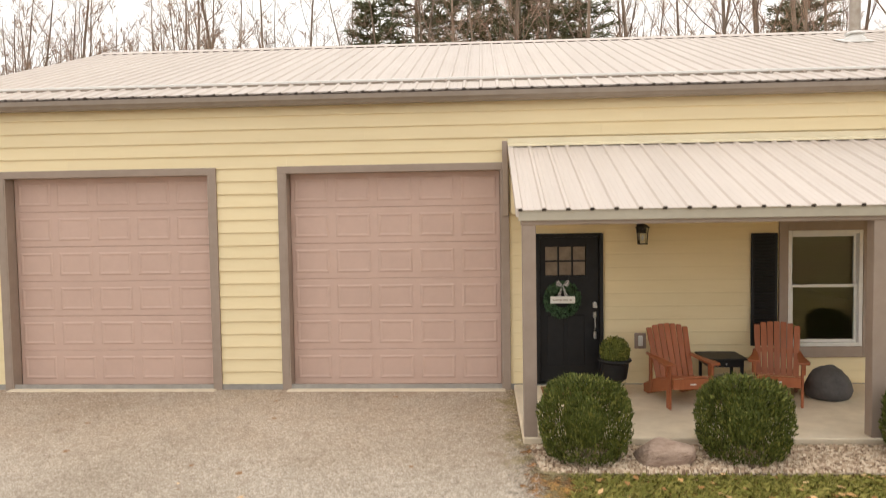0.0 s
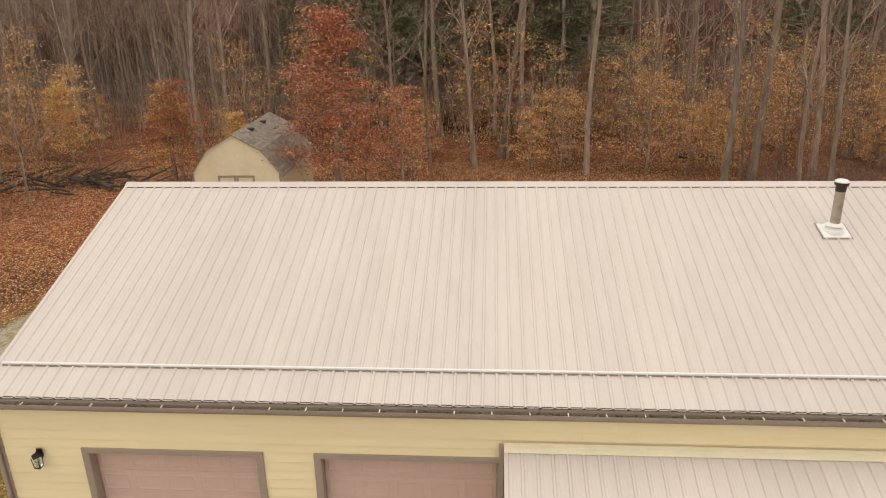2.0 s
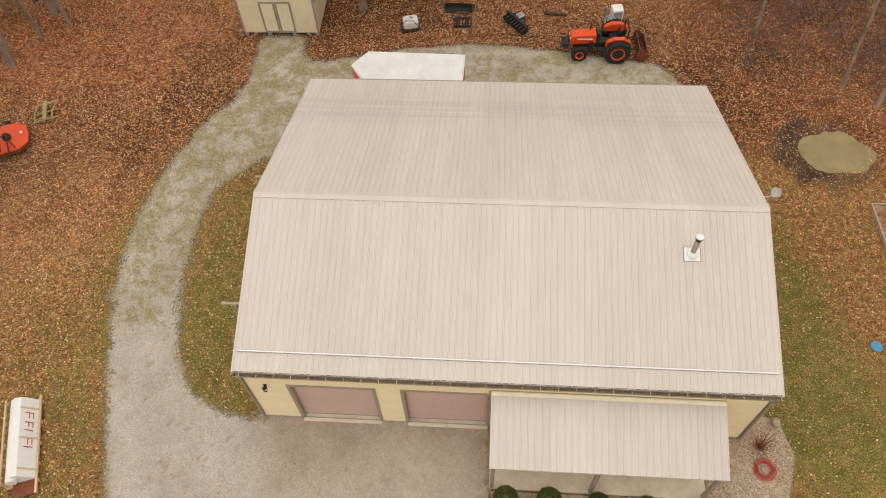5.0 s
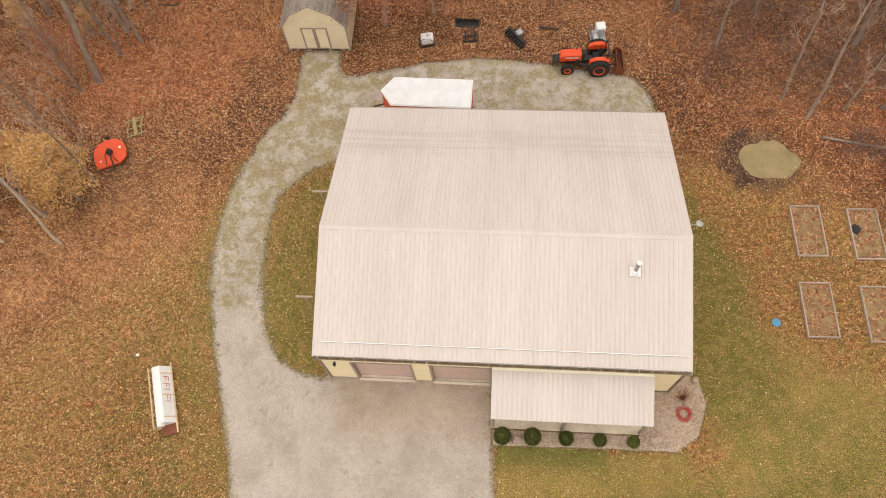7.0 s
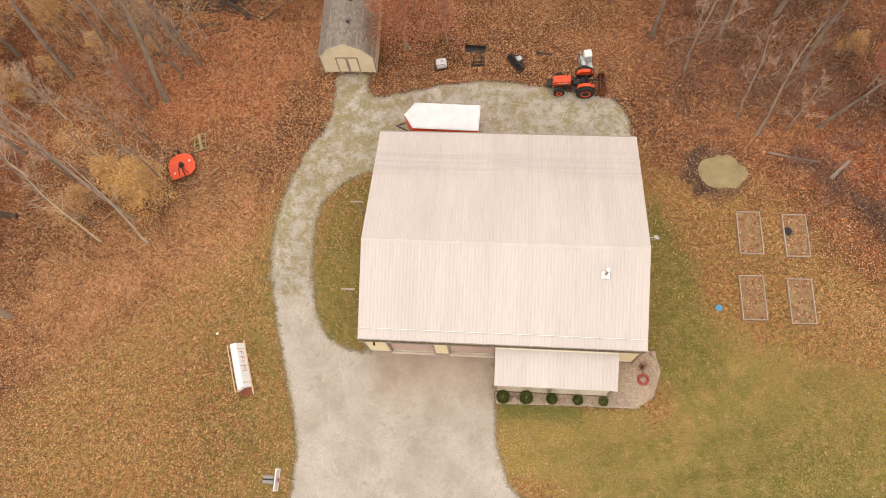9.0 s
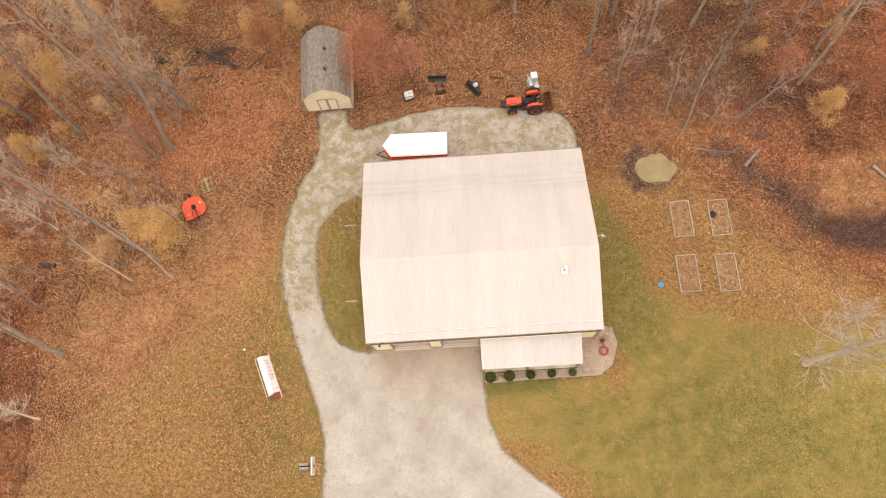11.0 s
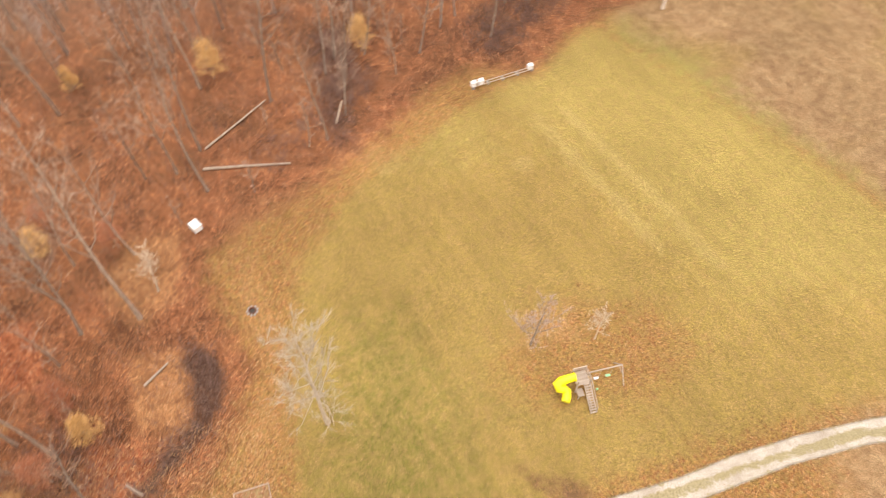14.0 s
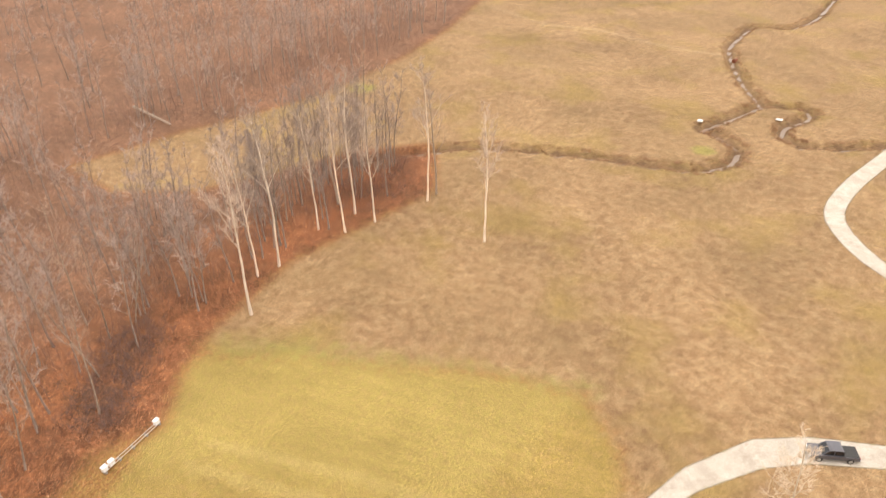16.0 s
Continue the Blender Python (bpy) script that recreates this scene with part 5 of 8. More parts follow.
# ---- window ----
win = part("window", M().box(WIN[0] + .06, WIN[1] - .06, .118, .122, WIN[2] + .02, WIN[3] - .02), MAT["glass"], house, "white double-hung window with dark glass")
win.visible_shadow = False
wx0, wx1, wz0, wz1 = WIN
for a, b, c, d in ((wx0, wx0 + .05, wz0, wz1), (wx1 - .05, wx1, wz0, wz1), (wx0 + .05, wx1 - .05, wz1 - .05, wz1), (wx0 + .05, wx1 - .05, wz0, wz0 + .05)):
    part("window_frame", M().box(a + .001, b - .001, -.028, .115, c + .001, d - .001, .004), MAT["white"], win)
wm = (wz0 + wz1) / 2 + .03
for n, y, c, d in (("upper", .07, wm - .02, wz1 - .05), ("lower", .045, wz0 + .05, wm + .02)):
    sash = M()
    for a, b, e, f in ((wx0 + .05, wx0 + .085, c, d), (wx1 - .085, wx1 - .05, c, d), (wx0 + .085, wx1 - .085, c, c + .035), (wx0 + .085, wx1 - .085, d - .035, d)):
        sash.box(a + .001, b - .001, y - .018, y + .018, e, f)
    sh = part("sash", sash, MAT["white"], win)
    pn_ = part("pane", M().box(wx0 + .085, wx1 - .085, y - .003, y + .003, c + .035, d - .035), MAT["glass"], win)
    pn_.visible_shadow = False
for a, b, c, d in ((6.715, wx0 - .002, .44, 2.275), (wx1 + .002, 7.905, .44, 2.275), (wx0 - .002, wx1 + .002, wz1 + .002, 2.275), (wx0 - .002, wx1 + .002, .44, wz0 - .002)):
    part("window_trim", M().box(a, b, -.034, .008, c, d, .004), MAT["trim"], house)
for sx in (6.345, 7.935):
    sh = part("shutter", M().box(sx, sx + .04, -.045, -.024, .60, 2.1, .003).box(sx + .3, sx + .34, -.045, -.024, .60, 2.1, .003).box(sx + .04, sx + .3, -.038, -.024, .6, 2.1), MAT["black"], house, "black louvred shutter")
    lou = M().box(sx + .04, sx + .3, -.006, .006, -.022, .022, m=pose(0, -.038, 0, 25)).mesh("slat", MAT["black"])
    for k in range(34):
        part("slat", lou, None, sh, at=Matrix.Translation((0, 0, .65 + k * .0425)))
part("interior_sill", M().box(6.7, 7.9, .17, .34, .54, .575), MAT["white"], house)
pot = thing("potted_plant", "small plant in a white pot on the window sill", "plant", (7.02, .25, .575))
part("pot", M().lathe([(.04, 0), (.05, .05), (.058, .11), (.05, .11), (.045, .09)], n=14), MAT["white"], pot)
pl = M()
leaf_ball(pl, (0, 0, .17), (.06, .06, .08), 90, random.Random(2), .035)
part("foliage", pl, MAT["boxwood"], pot)


# ---- wall lanterns ----
def lantern(x, z):
    t = thing("wall_lantern", "black metal wall lantern with clear glass", "lantern", (x, -.02, z), group="wall lanterns")
    part("backplate", M().box(-.055, .055, -.02, .0, -.02, .14, .006), MAT["black"], t)
    part("arm", M().tube([(0, -.01, .1), (0, -.07, .13), (0, -.11, .10)], .011, 8), MAT["black"], t)
    part("roof_cap", M().lathe([(.095, 0), (.098, .008), (.05, .05), (.02, .06), (.006, .085)], (0, -.11, .05), 4), MAT["black"], t)
    fr = M()
    for sx in (-1, 1):
        for sy in (-1, 1):
            fr.tube([(sx * .048, -.11 + sy * .048, -.15), (sx * .062, -.11 + sy * .062, .05)], .007, 4)
    fr.box(-.056, .056, -.166, -.054, -.165, -.15)
    part("frame", fr, MAT["black"], t)
    g = part("glass", M().box(-.044, .044, -.154, -.066, -.148, .048), MAT["glass"], t)
    g.visible_shadow = False
    part("bulb", M().lathe([(.006, 0), (.018, .03), (.02, .05), (.008, .08)], (0, -.11, -.12), 10), MAT["white"], t)


lantern(4.905, 2.14)
lantern(-4.74, 2.93)
box = thing("outlet_box", "grey weatherproof outlet box with white cover on siding", "outlet", (4.895, -.02, .675))
part("plate", M().box(-.075, .075, -.018, .0, -.105, .105, .006), MAT["trim"], box)
part("cover", M().box(-.03, .03, -.045, -.018, -.07, .07, .008), MAT["white"], box)

# ---- flue and dish on the roof ----
fz = roof_at(4.36)
flue = thing("chimney_flue", "galvanised stove flue with white collar and cap", "chimney", (9.83, 4.36, fz))
part("flashing", M().box(-.27, .27, -.24, .24, .014, .03, .008, m=pose(0, 0, 0, math.degrees(PITCH_F))), MAT["white"], flue)
part("sealant", M().box(-.30, .30, -.27, .27, .008, .016, .003, m=pose(0, 0, 0, math.degrees(PITCH_F))), MAT["gutter"], flue)
part("collar", M().lathe([(.21, -.05), (.19, .05), (.13, .10), (.11, .12), (.095, .12)], n=24), MAT["white"], flue, "white cone flashing")
part("storm_ring", M().lathe([(.095, .12), (.175, .13), (.18, .14), (.095, .19)], n=24), MAT["white"], flue, smooth="auto")
part("pipe", M().lathe([(.095, .08), (.095, .92), (.09, .92)], n=24), MAT["flue_steel"], flue, smooth="auto")
part("pipe_band", M().lathe([(.096, .84), (.1, .85), (.1, .93), (.096, .94)], n=24), MAT["soot"], flue, "sooty upper pipe joint")
part("cap", M().lathe([(.09, .93), (.1, .95), (.132, .97), (.135, 1.03), (.12, 1.045), (.1, 1.045)], n=24), MAT["soot"], flue, "sooty rain cap")
part("cap_top", M().lathe([(.135, 1.03), (.138, 1.05), (.09, 1.08), (.01, 1.09)], n=24), MAT["white"], flue, "pale cap top")

dish = thing("satellite_dish", "pale grey satellite dish on a bent mast", "dish", (12.55, 6.9, 5.62))
part("mast", M().tube([(0, 0, 0), (.3, 0, .02), (.42, 0, .12), (.43, 0, .35)], .024, 10), MAT["steel"], dish)
aim = look((.43, -.06, .38), (-.8, -1.6, .68)) @ Matrix.Diagonal((.6, .72, .7, 1))
part("reflector", M().lathe([(.02, .0), (.12, -.012), (.22, -.04), (.29, -.075), (.30, -.07), (.22, -.03), (.12, .0), (.02, .012)], n=28, m=aim), MAT["acrylic"], dish)
part("feed_arm", M().tube([aim @ Vector((0, -.28, -.06)), aim @ Vector((0, -.2, -.42)), aim @ Vector((0, -.05, -.45))], .012, 8), MAT["steel"], dish)


# ---- porch furniture ----
def adirondack(x, y, turn):
    c = thing("adirondack_chair", "red-brown stained wooden adirondack chair on the porch", "chair", (x, y, .08), turn, "porch chairs")
    c.matrix_world = c.matrix_world @ Matrix.Diagonal((.88, 1, .98, 1))
    for s in (-1, 1):
        part("front_leg", M().box(s * .29 - .016, s * .29 + .016, -.43, -.33, 0, .53, .005), MAT["cedar"], c)
        part("side_rail", M().prism([(-.46, .26), (-.46, .37), (.1, .26), (.5, .1), (.5, .0), (.36, .0)], "x", s * .255 - .013, s * .255 + .013), MAT["cedar"], c)
        part("armrest", M().prism([(s * .24, -.48), (s * .37, -.48), (s * .385, -.4), (s * .33, -.1), (s * .31, .32), (s * .27, .34), (s * .25, -.1)], "z", .53, .553), MAT["cedar"], c)
        part("back_post", M().box(s * .265 - .015, s * .265 + .015, .22, .29, .04, .54, .004), MAT["cedar"], c)
        part("arm_brace", M().prism([(-.40, .53), (-.33, .53), (-.36, .38)], "x", s * .32 - .012, s * .32 + .012), MAT["cedar"], c)
    for k in range(6):
        u = k / 5
        part("seat_slat", M().box(-.265, .265, -.043, .043, -.009, .009, .004, m=pose(0, -.44 + u * .46, .385 - u * .10, -12)), MAT["cedar"], c)
    part("apron", M().box(-.27, .27, -.475, -.455, .25, .375, .004), MAT["cedar"], c)
    part("badge", M().box(-.04, .04, -.479, -.4755, .30, .315), MAT["white"], c, "small pale maker's plate")
    back = pose(0, .06, .27, -23)
    tops = [.655, .685, .70, .705, .70, .685, .655]
    for k in range(7):
        a = (k - 3) * .079
        fan = 1 + 0.12
        h = tops[k]
        part("back_slat", M().prism([(a - .035, 0), (a + .035, 0), (a * fan + .039, h - .012), (a * fan + .03, h), (a * fan - .03, h), (a * fan - .039, h - .012)], "y", -.009, .009).move(back), MAT["cedar"], c)
    part("back_rail", M().box(-.29, .29, .012, .032, .30, .36, .004, m=back), MAT["cedar"], c)
    part("back_rail", M().box(-.25, .25, .012, .032, .03, .1, .004, m=back), MAT["cedar"], c)


adirondack(5.17, -.82, 8)
adirondack(6.42, -.72, -20)
table = thing("side_table", "small black square side table between chairs", "table", (5.83, -.42, .08))
part("tabletop", M().box(-.26, .26, -.25, .25, .45, .475, .006), MAT["black"], table)
part("apron", M().box(-.22, .22, -.21, .21, .36, .449, .004), MAT["black"], table)
part("knob", M().blob((0, -.222, .40), (.012, .012, .012), 0, 8), MAT["steel"], table)
for sx in (-.2, .2):
    for sy in (-.19, .19):
        part("leg", M().box(sx - .018, sx + .018, sy - .018, sy + .018, 0, .36, .004), MAT["black"], table)
bucket = thing("ash_bucket", "dull brown metal bucket full of water", "bucket", (5.76, -.95, .08))
part("pail", M().lathe([(.13, 0), (.14, .01), (.185, .30), (.192, .305), (.18, .305), (.175, .27)], n=24), MAT["iron_brown"], bucket, smooth="auto")
part("contents", M().lathe([(.01, .262), (.174, .265), (.174, .268), (.01, .27)], n=24), MAT["pond"], bucket)
urn = thing("planter_urn", "black footed urn with clipped green ball shrub", "planter", (4.47, -.5, .08))
part("urn", M().lathe([(.15, 0), (.155, .03), (.07, .06), (.05, .11), (.09, .15), (.15, .20), (.17, .32), (.18, .40), (.215, .43), (.21, .45), (.17, .45), (.16, .4)], n=24), MAT["black"], urn, smooth="auto")
tb = M().blob((0, 0, .55), (.165, .165, .165), .03, 16)
leaf_ball(tb, (0, 0, .55), (.185, .185, .18), 2200, random.Random(6), .022)
part("shrub_ball", tb, MAT["boxwood"], urn, "clipped green ball")
cov = single("grill_cover", M().blob((0, 0, .12), (.27, .26, .27), .07, 20, 3).move(Matrix.Translation((7.03, -.72, .08))), MAT["grey_cloth"], "small grey cloth-covered dome on the porch slab", "covered grill", "auto")
cm = cov.data
for v in cm.vertices:
    v.co.z = max(v.co.z, .083)
mat_ = thing("doormat", "brown coir doormat with black lettering", "doormat", (3.945, -.43, .08))
part("coir", M().box(-.40, .40, -.225, .225, .001, .018, .004), MAT["coir"], mat_)
txt = bpy.data.curves.new("lettering", "FONT")
txt.body, txt.size, txt.align_x, txt.align_y, txt.extrude = "hello", .24, "CENTER", "CENTER", .0008
txt.shear = .2
txt.materials.append(MAT["black"])
tob = new("lettering_curve", txt)
bpy.context.view_layer.update()
tme = bpy.data.meshes.new_from_object(tob)
bpy.data.objects.remove(tob)
part("lettering", tme, None, mat_, at=pose(.06, 0, .0195))
hook = single("ceiling_hook", M().tube([(5.75, -.55, 2.4), (5.75, -.55, 2.34), (5.79, -.55, 2.31), (5.80, -.55, 2.34)], .006, 6), MAT["iron"], "small dark hook hanging from the porch ceiling", "hook")


# ---- planting bed ----
def boxwood(x, y, r, h, seed):
    b = thing("boxwood_shrub", "rounded dark green boxwood shrub in the stone bed", "shrub", (x, y, 0), seed * 40, "boxwood shrubs")
    rg = random.Random(seed)
    core = M().blob((0, 0, h * .5), (r * .5, r * .5, h * .32), .1, 14, seed)
    part("core", core, MAT["boxwood"], b, "dark inner twigs")
    m = M()
    for _ in range(int(8500 * (r / .4) ** 2)):
        th = rg.uniform(0, 6.283)
        u = 1 - 1.95 * rg.random() ** 1.25
        k = (abs(math.cos(math.asin(u))) ** .45)
        bump_ = 1 + .09 * noise.noise(Vector((math.cos(th) * 3, math.sin(th) * 3, u * 3 + seed)))
        rad = r * k * (1.04 - .34 * rg.random() ** 1.6) * bump_
        zc = h * (.5 + .5 * (abs(u) ** .9) * (1 if u > 0 else -1) * rg.uniform(.86, 1.03) * bump_)
        p = Vector((math.cos(th) * rad, math.sin(th) * rad, max(.02, zc)))
        a = (Vector((math.cos(th) * .6, math.sin(th) * .6, .8)) + Vector((rg.gauss(0, .4), rg.gauss(0, .4), rg.gauss(0, .35)))).normalized() * rg.uniform(.02, .042)
        w = a.cross(Vector((rg.gauss(0, 1), rg.gauss(0, 1), rg.gauss(0, 1)))).normalized() * .009
        m.add([p - a * .5, p - w, p + a, p + w], [(0, 1, 2), (0, 2, 3)])
    part("foliage", m, MAT["boxwood"], b)
    part("stem", M().tube([(0, 0, -.05), (0, 0, h * .4)], [.03, .02], 6), MAT["bark"], b)


for k, (x, y, r, h) in enumerate(((3.77, -2.78, .43, .80), (5.30, -2.74, .43, .78), (7.0, -2.74, .36, .7), (8.7, -2.74, .33, .66), (10.38, -2.74, .3, .6))):
    boxwood(x, y, r, h, k + 1)
BEDS = [(3.25, -2.4), (3.3, -3.2), (4, -3.22), (7.9, -3.12), (12.6, -3.1), (13.7, -2.3), (14.25, -.6), (13.95, .6), (13.2, 1.0), (12.5, .6), (12.4, -.02), (10.9, -.02), (10.9, -2.36)]
MAT["bed"] = gravel_mat("stone_bed_grit", (0.17, 0.125, 0.09), (0.42, 0.34, 0.26), (0.72, 0.63, 0.52), "rim", 40)
tagged(sheet("stone_bed", 2.9, 14.8, -3.7, 1.4, .15, lambda x, y: np.minimum(dist_in(x, y, BEDS), 9), .02, MAT["bed"], rim=.2), "bed of pale brown river stones along the porch", "gravel bed", kind="structure")
rg = random.Random(12)
peb = M()
n = 0
bx = np.array([rg.uniform(3.2, 14.2) for _ in range(9000)] + [rg.uniform(3.2, 6.8) for _ in range(3500)])
by_ = np.array([rg.uniform(-3.3, .9) for _ in range(9000)] + [rg.uniform(-3.3, -2.3) for _ in range(3500)])
inb = dist_in(bx, by_, BEDS) > rg.uniform(-.05, .05)
for x, y, ok in zip(bx, by_, inb):
    if not ok or (x > 6.6 and rg.random() < .2):
        continue
    s = rg.uniform(.018, .048)
    a = rg.uniform(0, 3.14)
    ca, sa, e = math.cos(a), math.sin(a), rg.uniform(.55, .9)
    ring_ = [(math.cos(k * 1.0472) * s * rg.uniform(.8, 1.1), math.sin(k * 1.0472) * s * e * rg.uniform(.8, 1.1)) for k in range(6)]
    pts = [(x + p * ca - q * sa, y + p * sa + q * ca, .022) for p, q in ring_] + [(x + (p * ca - q * sa) * .6, y + (p * sa + q * ca) * .6, .022 + s * rg.uniform(.5, .8)) for p, q in ring_]
    peb.add(pts, [(k, (k + 1) % 6, (k + 1) % 6 + 6, k + 6) for k in range(6)] + [(6, 7, 8, 9, 10, 11)])
pebbles = single("river_stones", peb, MAT["pebble"], "loose rounded river stones, cream to brown", "stones", "auto", kind="stuff")


def boulder(x, y, r, seed, label, material="sandstone", turn=0):
    rg_ = random.Random(seed)
    bm = bmesh.new()
    for _ in range(34):
        d = Vector((rg_.gauss(0, 1), rg_.gauss(0, 1), rg_.gauss(0, 1)))
        d = d / max(abs(d.x), abs(d.y), abs(d.z)) * rg_.uniform(.8, 1.0)
        d = d.lerp(d.normalized(), .45)
        bm.verts.new((d.x * r[0], d.y * r[1], max(-.05, r[2] * (.5 + d.z * .75))))
    hull = bmesh.ops.convex_hull(bm, input=bm.verts[:])
    bmesh.ops.delete(bm, geom=hull["geom_interior"], context="VERTS")
    bmesh.ops.bevel(bm, geom=bm.edges[:], offset=.007, segments=1, affect="EDGES", profile=.6)
    bm.verts.index_update()
    m = M().add([v.co for v in bm.verts], [[v.index for v in f.verts] for f in bm.faces])
    bm.free()
    return single("boulder", m, MAT[material], label, "rock", "auto", at=pose(x, y, 0, 0, 0, turn))


boulder(4.52, -2.86, (.32, .22, .19), 3, "flat-topped pinkish sandstone boulder in the stone bed", turn=8)
boulder(11.55, -2.55, (.38, .2, .12), 5, "low pale flat rock in the stone bed", turn=5)
boulder(13.75, .62, (.17, .2, .26), 6, "upright pinkish stone at the bed's edge")
hose = thing("hose_coil", "coiled red garden hose on the stones", "hose", (13.05, -1.15, .03))
for k in range(6):
    r0 = .24 + .055 * (k % 4)
    part("coil", M().tube([(math.cos(a * .2618) * r0, math.sin(a * .2618) * r0, .02 + .028 * (k // 2)) for a in range(25)], .014, 6), MAT["red"], hose)
part("reel_core", M().lathe([(.13, 0), (.14, .03), (.1, .06), (.02, .07)], n=16), MAT["sandstone"], hose, "pale stone inside the coil")
shrub = thing("dry_shrub", "small leafless brown shrub in the stone bed", "shrub", (13.0, -.35, 0))
shrub.matrix_world = shrub.matrix_world @ Matrix.Diagonal((1.4, 1.4, 1.5, 1))
tw = M()
rg = random.Random(31)
for k in range(60):
    a, l = rg.uniform(0, 6.283), rg.uniform(.3, .7)
    d = Vector((math.cos(a) * .7, math.sin(a) * .7, 1)).normalized()
    tw.tube([(0, 0, 0), d * l * .5, d * l + Vector((rg.gauss(0, .06), rg.gauss(0, .06), 0))], [.008, .006, .003], 3)
tagged(part("twig_tuft", tw, MAT["rust"], shrub), kind="stuff")
# grass at the bed's edge
gr = M()
rg = random.Random(15)
for _ in range(17000):
    x, y = rg.uniform(3.3, 9.0), -3.22 - abs(rg.gauss(0, .5))
    if x < 3.5 + .1 * math.sin(y * 5):
        continue
    h, a = rg.uniform(.02, .055), rg.uniform(0, 6.283)
    dx, dy, lean = math.cos(a) * .0035, math.sin(a) * .0035, rg.gauss(0, .03)
    gr.add([(x - dx, y - dy, 0), (x + dx, y + dy, 0), (x + lean + dx * .5, y + rg.gauss(0, .02), h * .7), (x + lean * 1.6, y + rg.gauss(0, .03), h)], [(0, 1, 2), (0, 2, 3)])
single("grass_edge", gr, MAT["grass"], "short yellow-green grass blades beside the stone bed", "grass", kind="stuff")

# ---- garden shed ----
shed = thing("garden_shed", "cream gambrel-roofed wooden shed on skids", "shed", (-8.97, 22.08, 0), 0.6)
SW, SL = 2.1, 6.1
prof = [(-SW, .2), (SW, .2), (SW, 2.30), (1.26, 3.38), (0, 4.08), (-1.26, 3.38), (-SW, 2.30)]
part("front_wall", M().prism(prof, "y", 0, .06), MAT["shed"], shed)
part("back_wall", M().prism(prof, "y", SL - .06, SL), MAT["shed"], shed)
for s in (-1, 1):
    part("side_wall", M().box(s * SW - .03, s * SW + .03, .061, SL - .061, .2, 2.32), MAT["shed"], shed)
    part("corner_trim", M().box(s * (SW - .02) - .05, s * (SW - .02) + .05, -.03, -.003, .2, 2.28), MAT["trim"], shed)
    part("skid", M().box(s * 1.5 - .07, s * 1.5 + .07, .0, SL, .03, .198), MAT["lumber"], shed)
part("floor_frame", M().box(-SW, SW, .0, SL, .16, .199), MAT["lumber"], shed)
for bx in (-2.0, -.7, .7, 2.0):
    part("pier_block", M().box(bx - .1, bx + .1, -.02, .2, 0, .16, .01), MAT["block"], shed)
segs = [((SW + .12, 2.18), (1.28, 3.42)), ((1.30, 3.40), (0, 4.13))]
shing = random.Random(3)
for s in (-1, 1):
    for (xa, za), (xb, zb) in segs:
        board = M().prism([(s * xa, za - .05), (s * xa, za), (s * xb, zb), (s * xb, zb - .05)], "y", -.1, SL + .1)
        rp = part("roof", board, MAT["trim"], shed, "grey-brown shingled gambrel roof slope")
        ln = math.hypot(xb - xa, zb - za)
        rows = int(ln / .145)
        sh = M()
        ux, uz = s * (xb - xa) / ln, (zb - za) / ln
        nrm = Vector((-uz, 0, ux)) if s < 0 else Vector((uz, 0, -ux))
        if nrm.z < 0:
            nrm = -nrm
        for r in range(rows + 1):
            d0, d1 = r * .145 - .01, min((r + 1) * .145 + .03, ln)
            y = -.12 + (r % 2) * .15
            while y < SL + .1:
                w = min(.30, SL + .12 - y)
                a = Vector((s * xa + ux * d0, 0, za + uz * d0)) + nrm * (.016 + shing.uniform(0, .003))
                b = Vector((s * xa + ux * d1, 0, za + uz * d1)) + nrm * .006
                lo = Vector((s * xa + ux * d0, 0, za + uz * d0)) + nrm * .003
                y0, y1 = y + .003, y + w - .003
                sh.add([(a.x, y0, a.z), (a.x, y1, a.z), (b.x, y1, b.z), (b.x, y0, b.z), (lo.x, y0, lo.z), (lo.x, y1, lo.z)], [(0, 1, 2, 3), (0, 4, 5, 1)])
                y += w
        ob = part("shingles", sh, MAT["shingle"], rp)
        tagged(ob, kind="stuff")
for dx in (-.45, .43):
    d = part("shed_door", M().box(dx - .40, dx + .40, -.035, -.004, .28, 2.12, .004), MAT["shed"], shed, "cream shed door with taupe trim")
    for a, b, c, e in ((dx - .43, dx - .33, .22, 2.2), (dx + .33, dx + .43, .22, 2.2), (dx - .33, dx + .33, 2.1, 2.2), (dx - .33, dx + .33, .22, .32)):
        part("door_trim", M().box(a, b, -.055, -.036, c, e, .003), MAT["trim"], d)
part("door_handle", M().box(-.08, -.05, -.09, -.056, 1.1, 1.25, .005), MAT["iron"], shed)
for y, x in ((1.9, .28), (3.9, .28)):
    zz = 4.13 - x * .73 / 1.3
    part("roof_vent", M().box(x - .14, x + .14, y - .14, y + .14, zz - .03, zz + .1, .02), MAT["soot"], shed, "dark roof vent")

# ---- trailer behind the house ----
tr = thing("cargo_trailer", "orange V-nosed cargo trailer with white roof", "trailer", (-1.2, 17.12, 0), -1.5)
tr.matrix_world = tr.matrix_world @ Matrix.Diagonal((1, 1, 1.13, 1))
nose = [(-2.9, 0), (-2.2, -1.03), (2.62, -1.03), (2.62, 1.03), (-2.2, 1.03)]
part("body", M().prism(nose, "z", .42, 1.93), MAT["orange"], tr)
part("roof", M().prism([(x * .985, y * .96) for x, y in nose], "z", 1.95, 1.985), MAT["roof_white"], tr, "white sheet roof, a little soiled")
for (ax, ay), (bx, by2) in zip(nose, nose[1:] + nose[:1]):
    part("roof_rail", M().tube([(ax, ay, 1.955), (bx, by2, 1.955)], .034, 6), MAT["white"], tr)
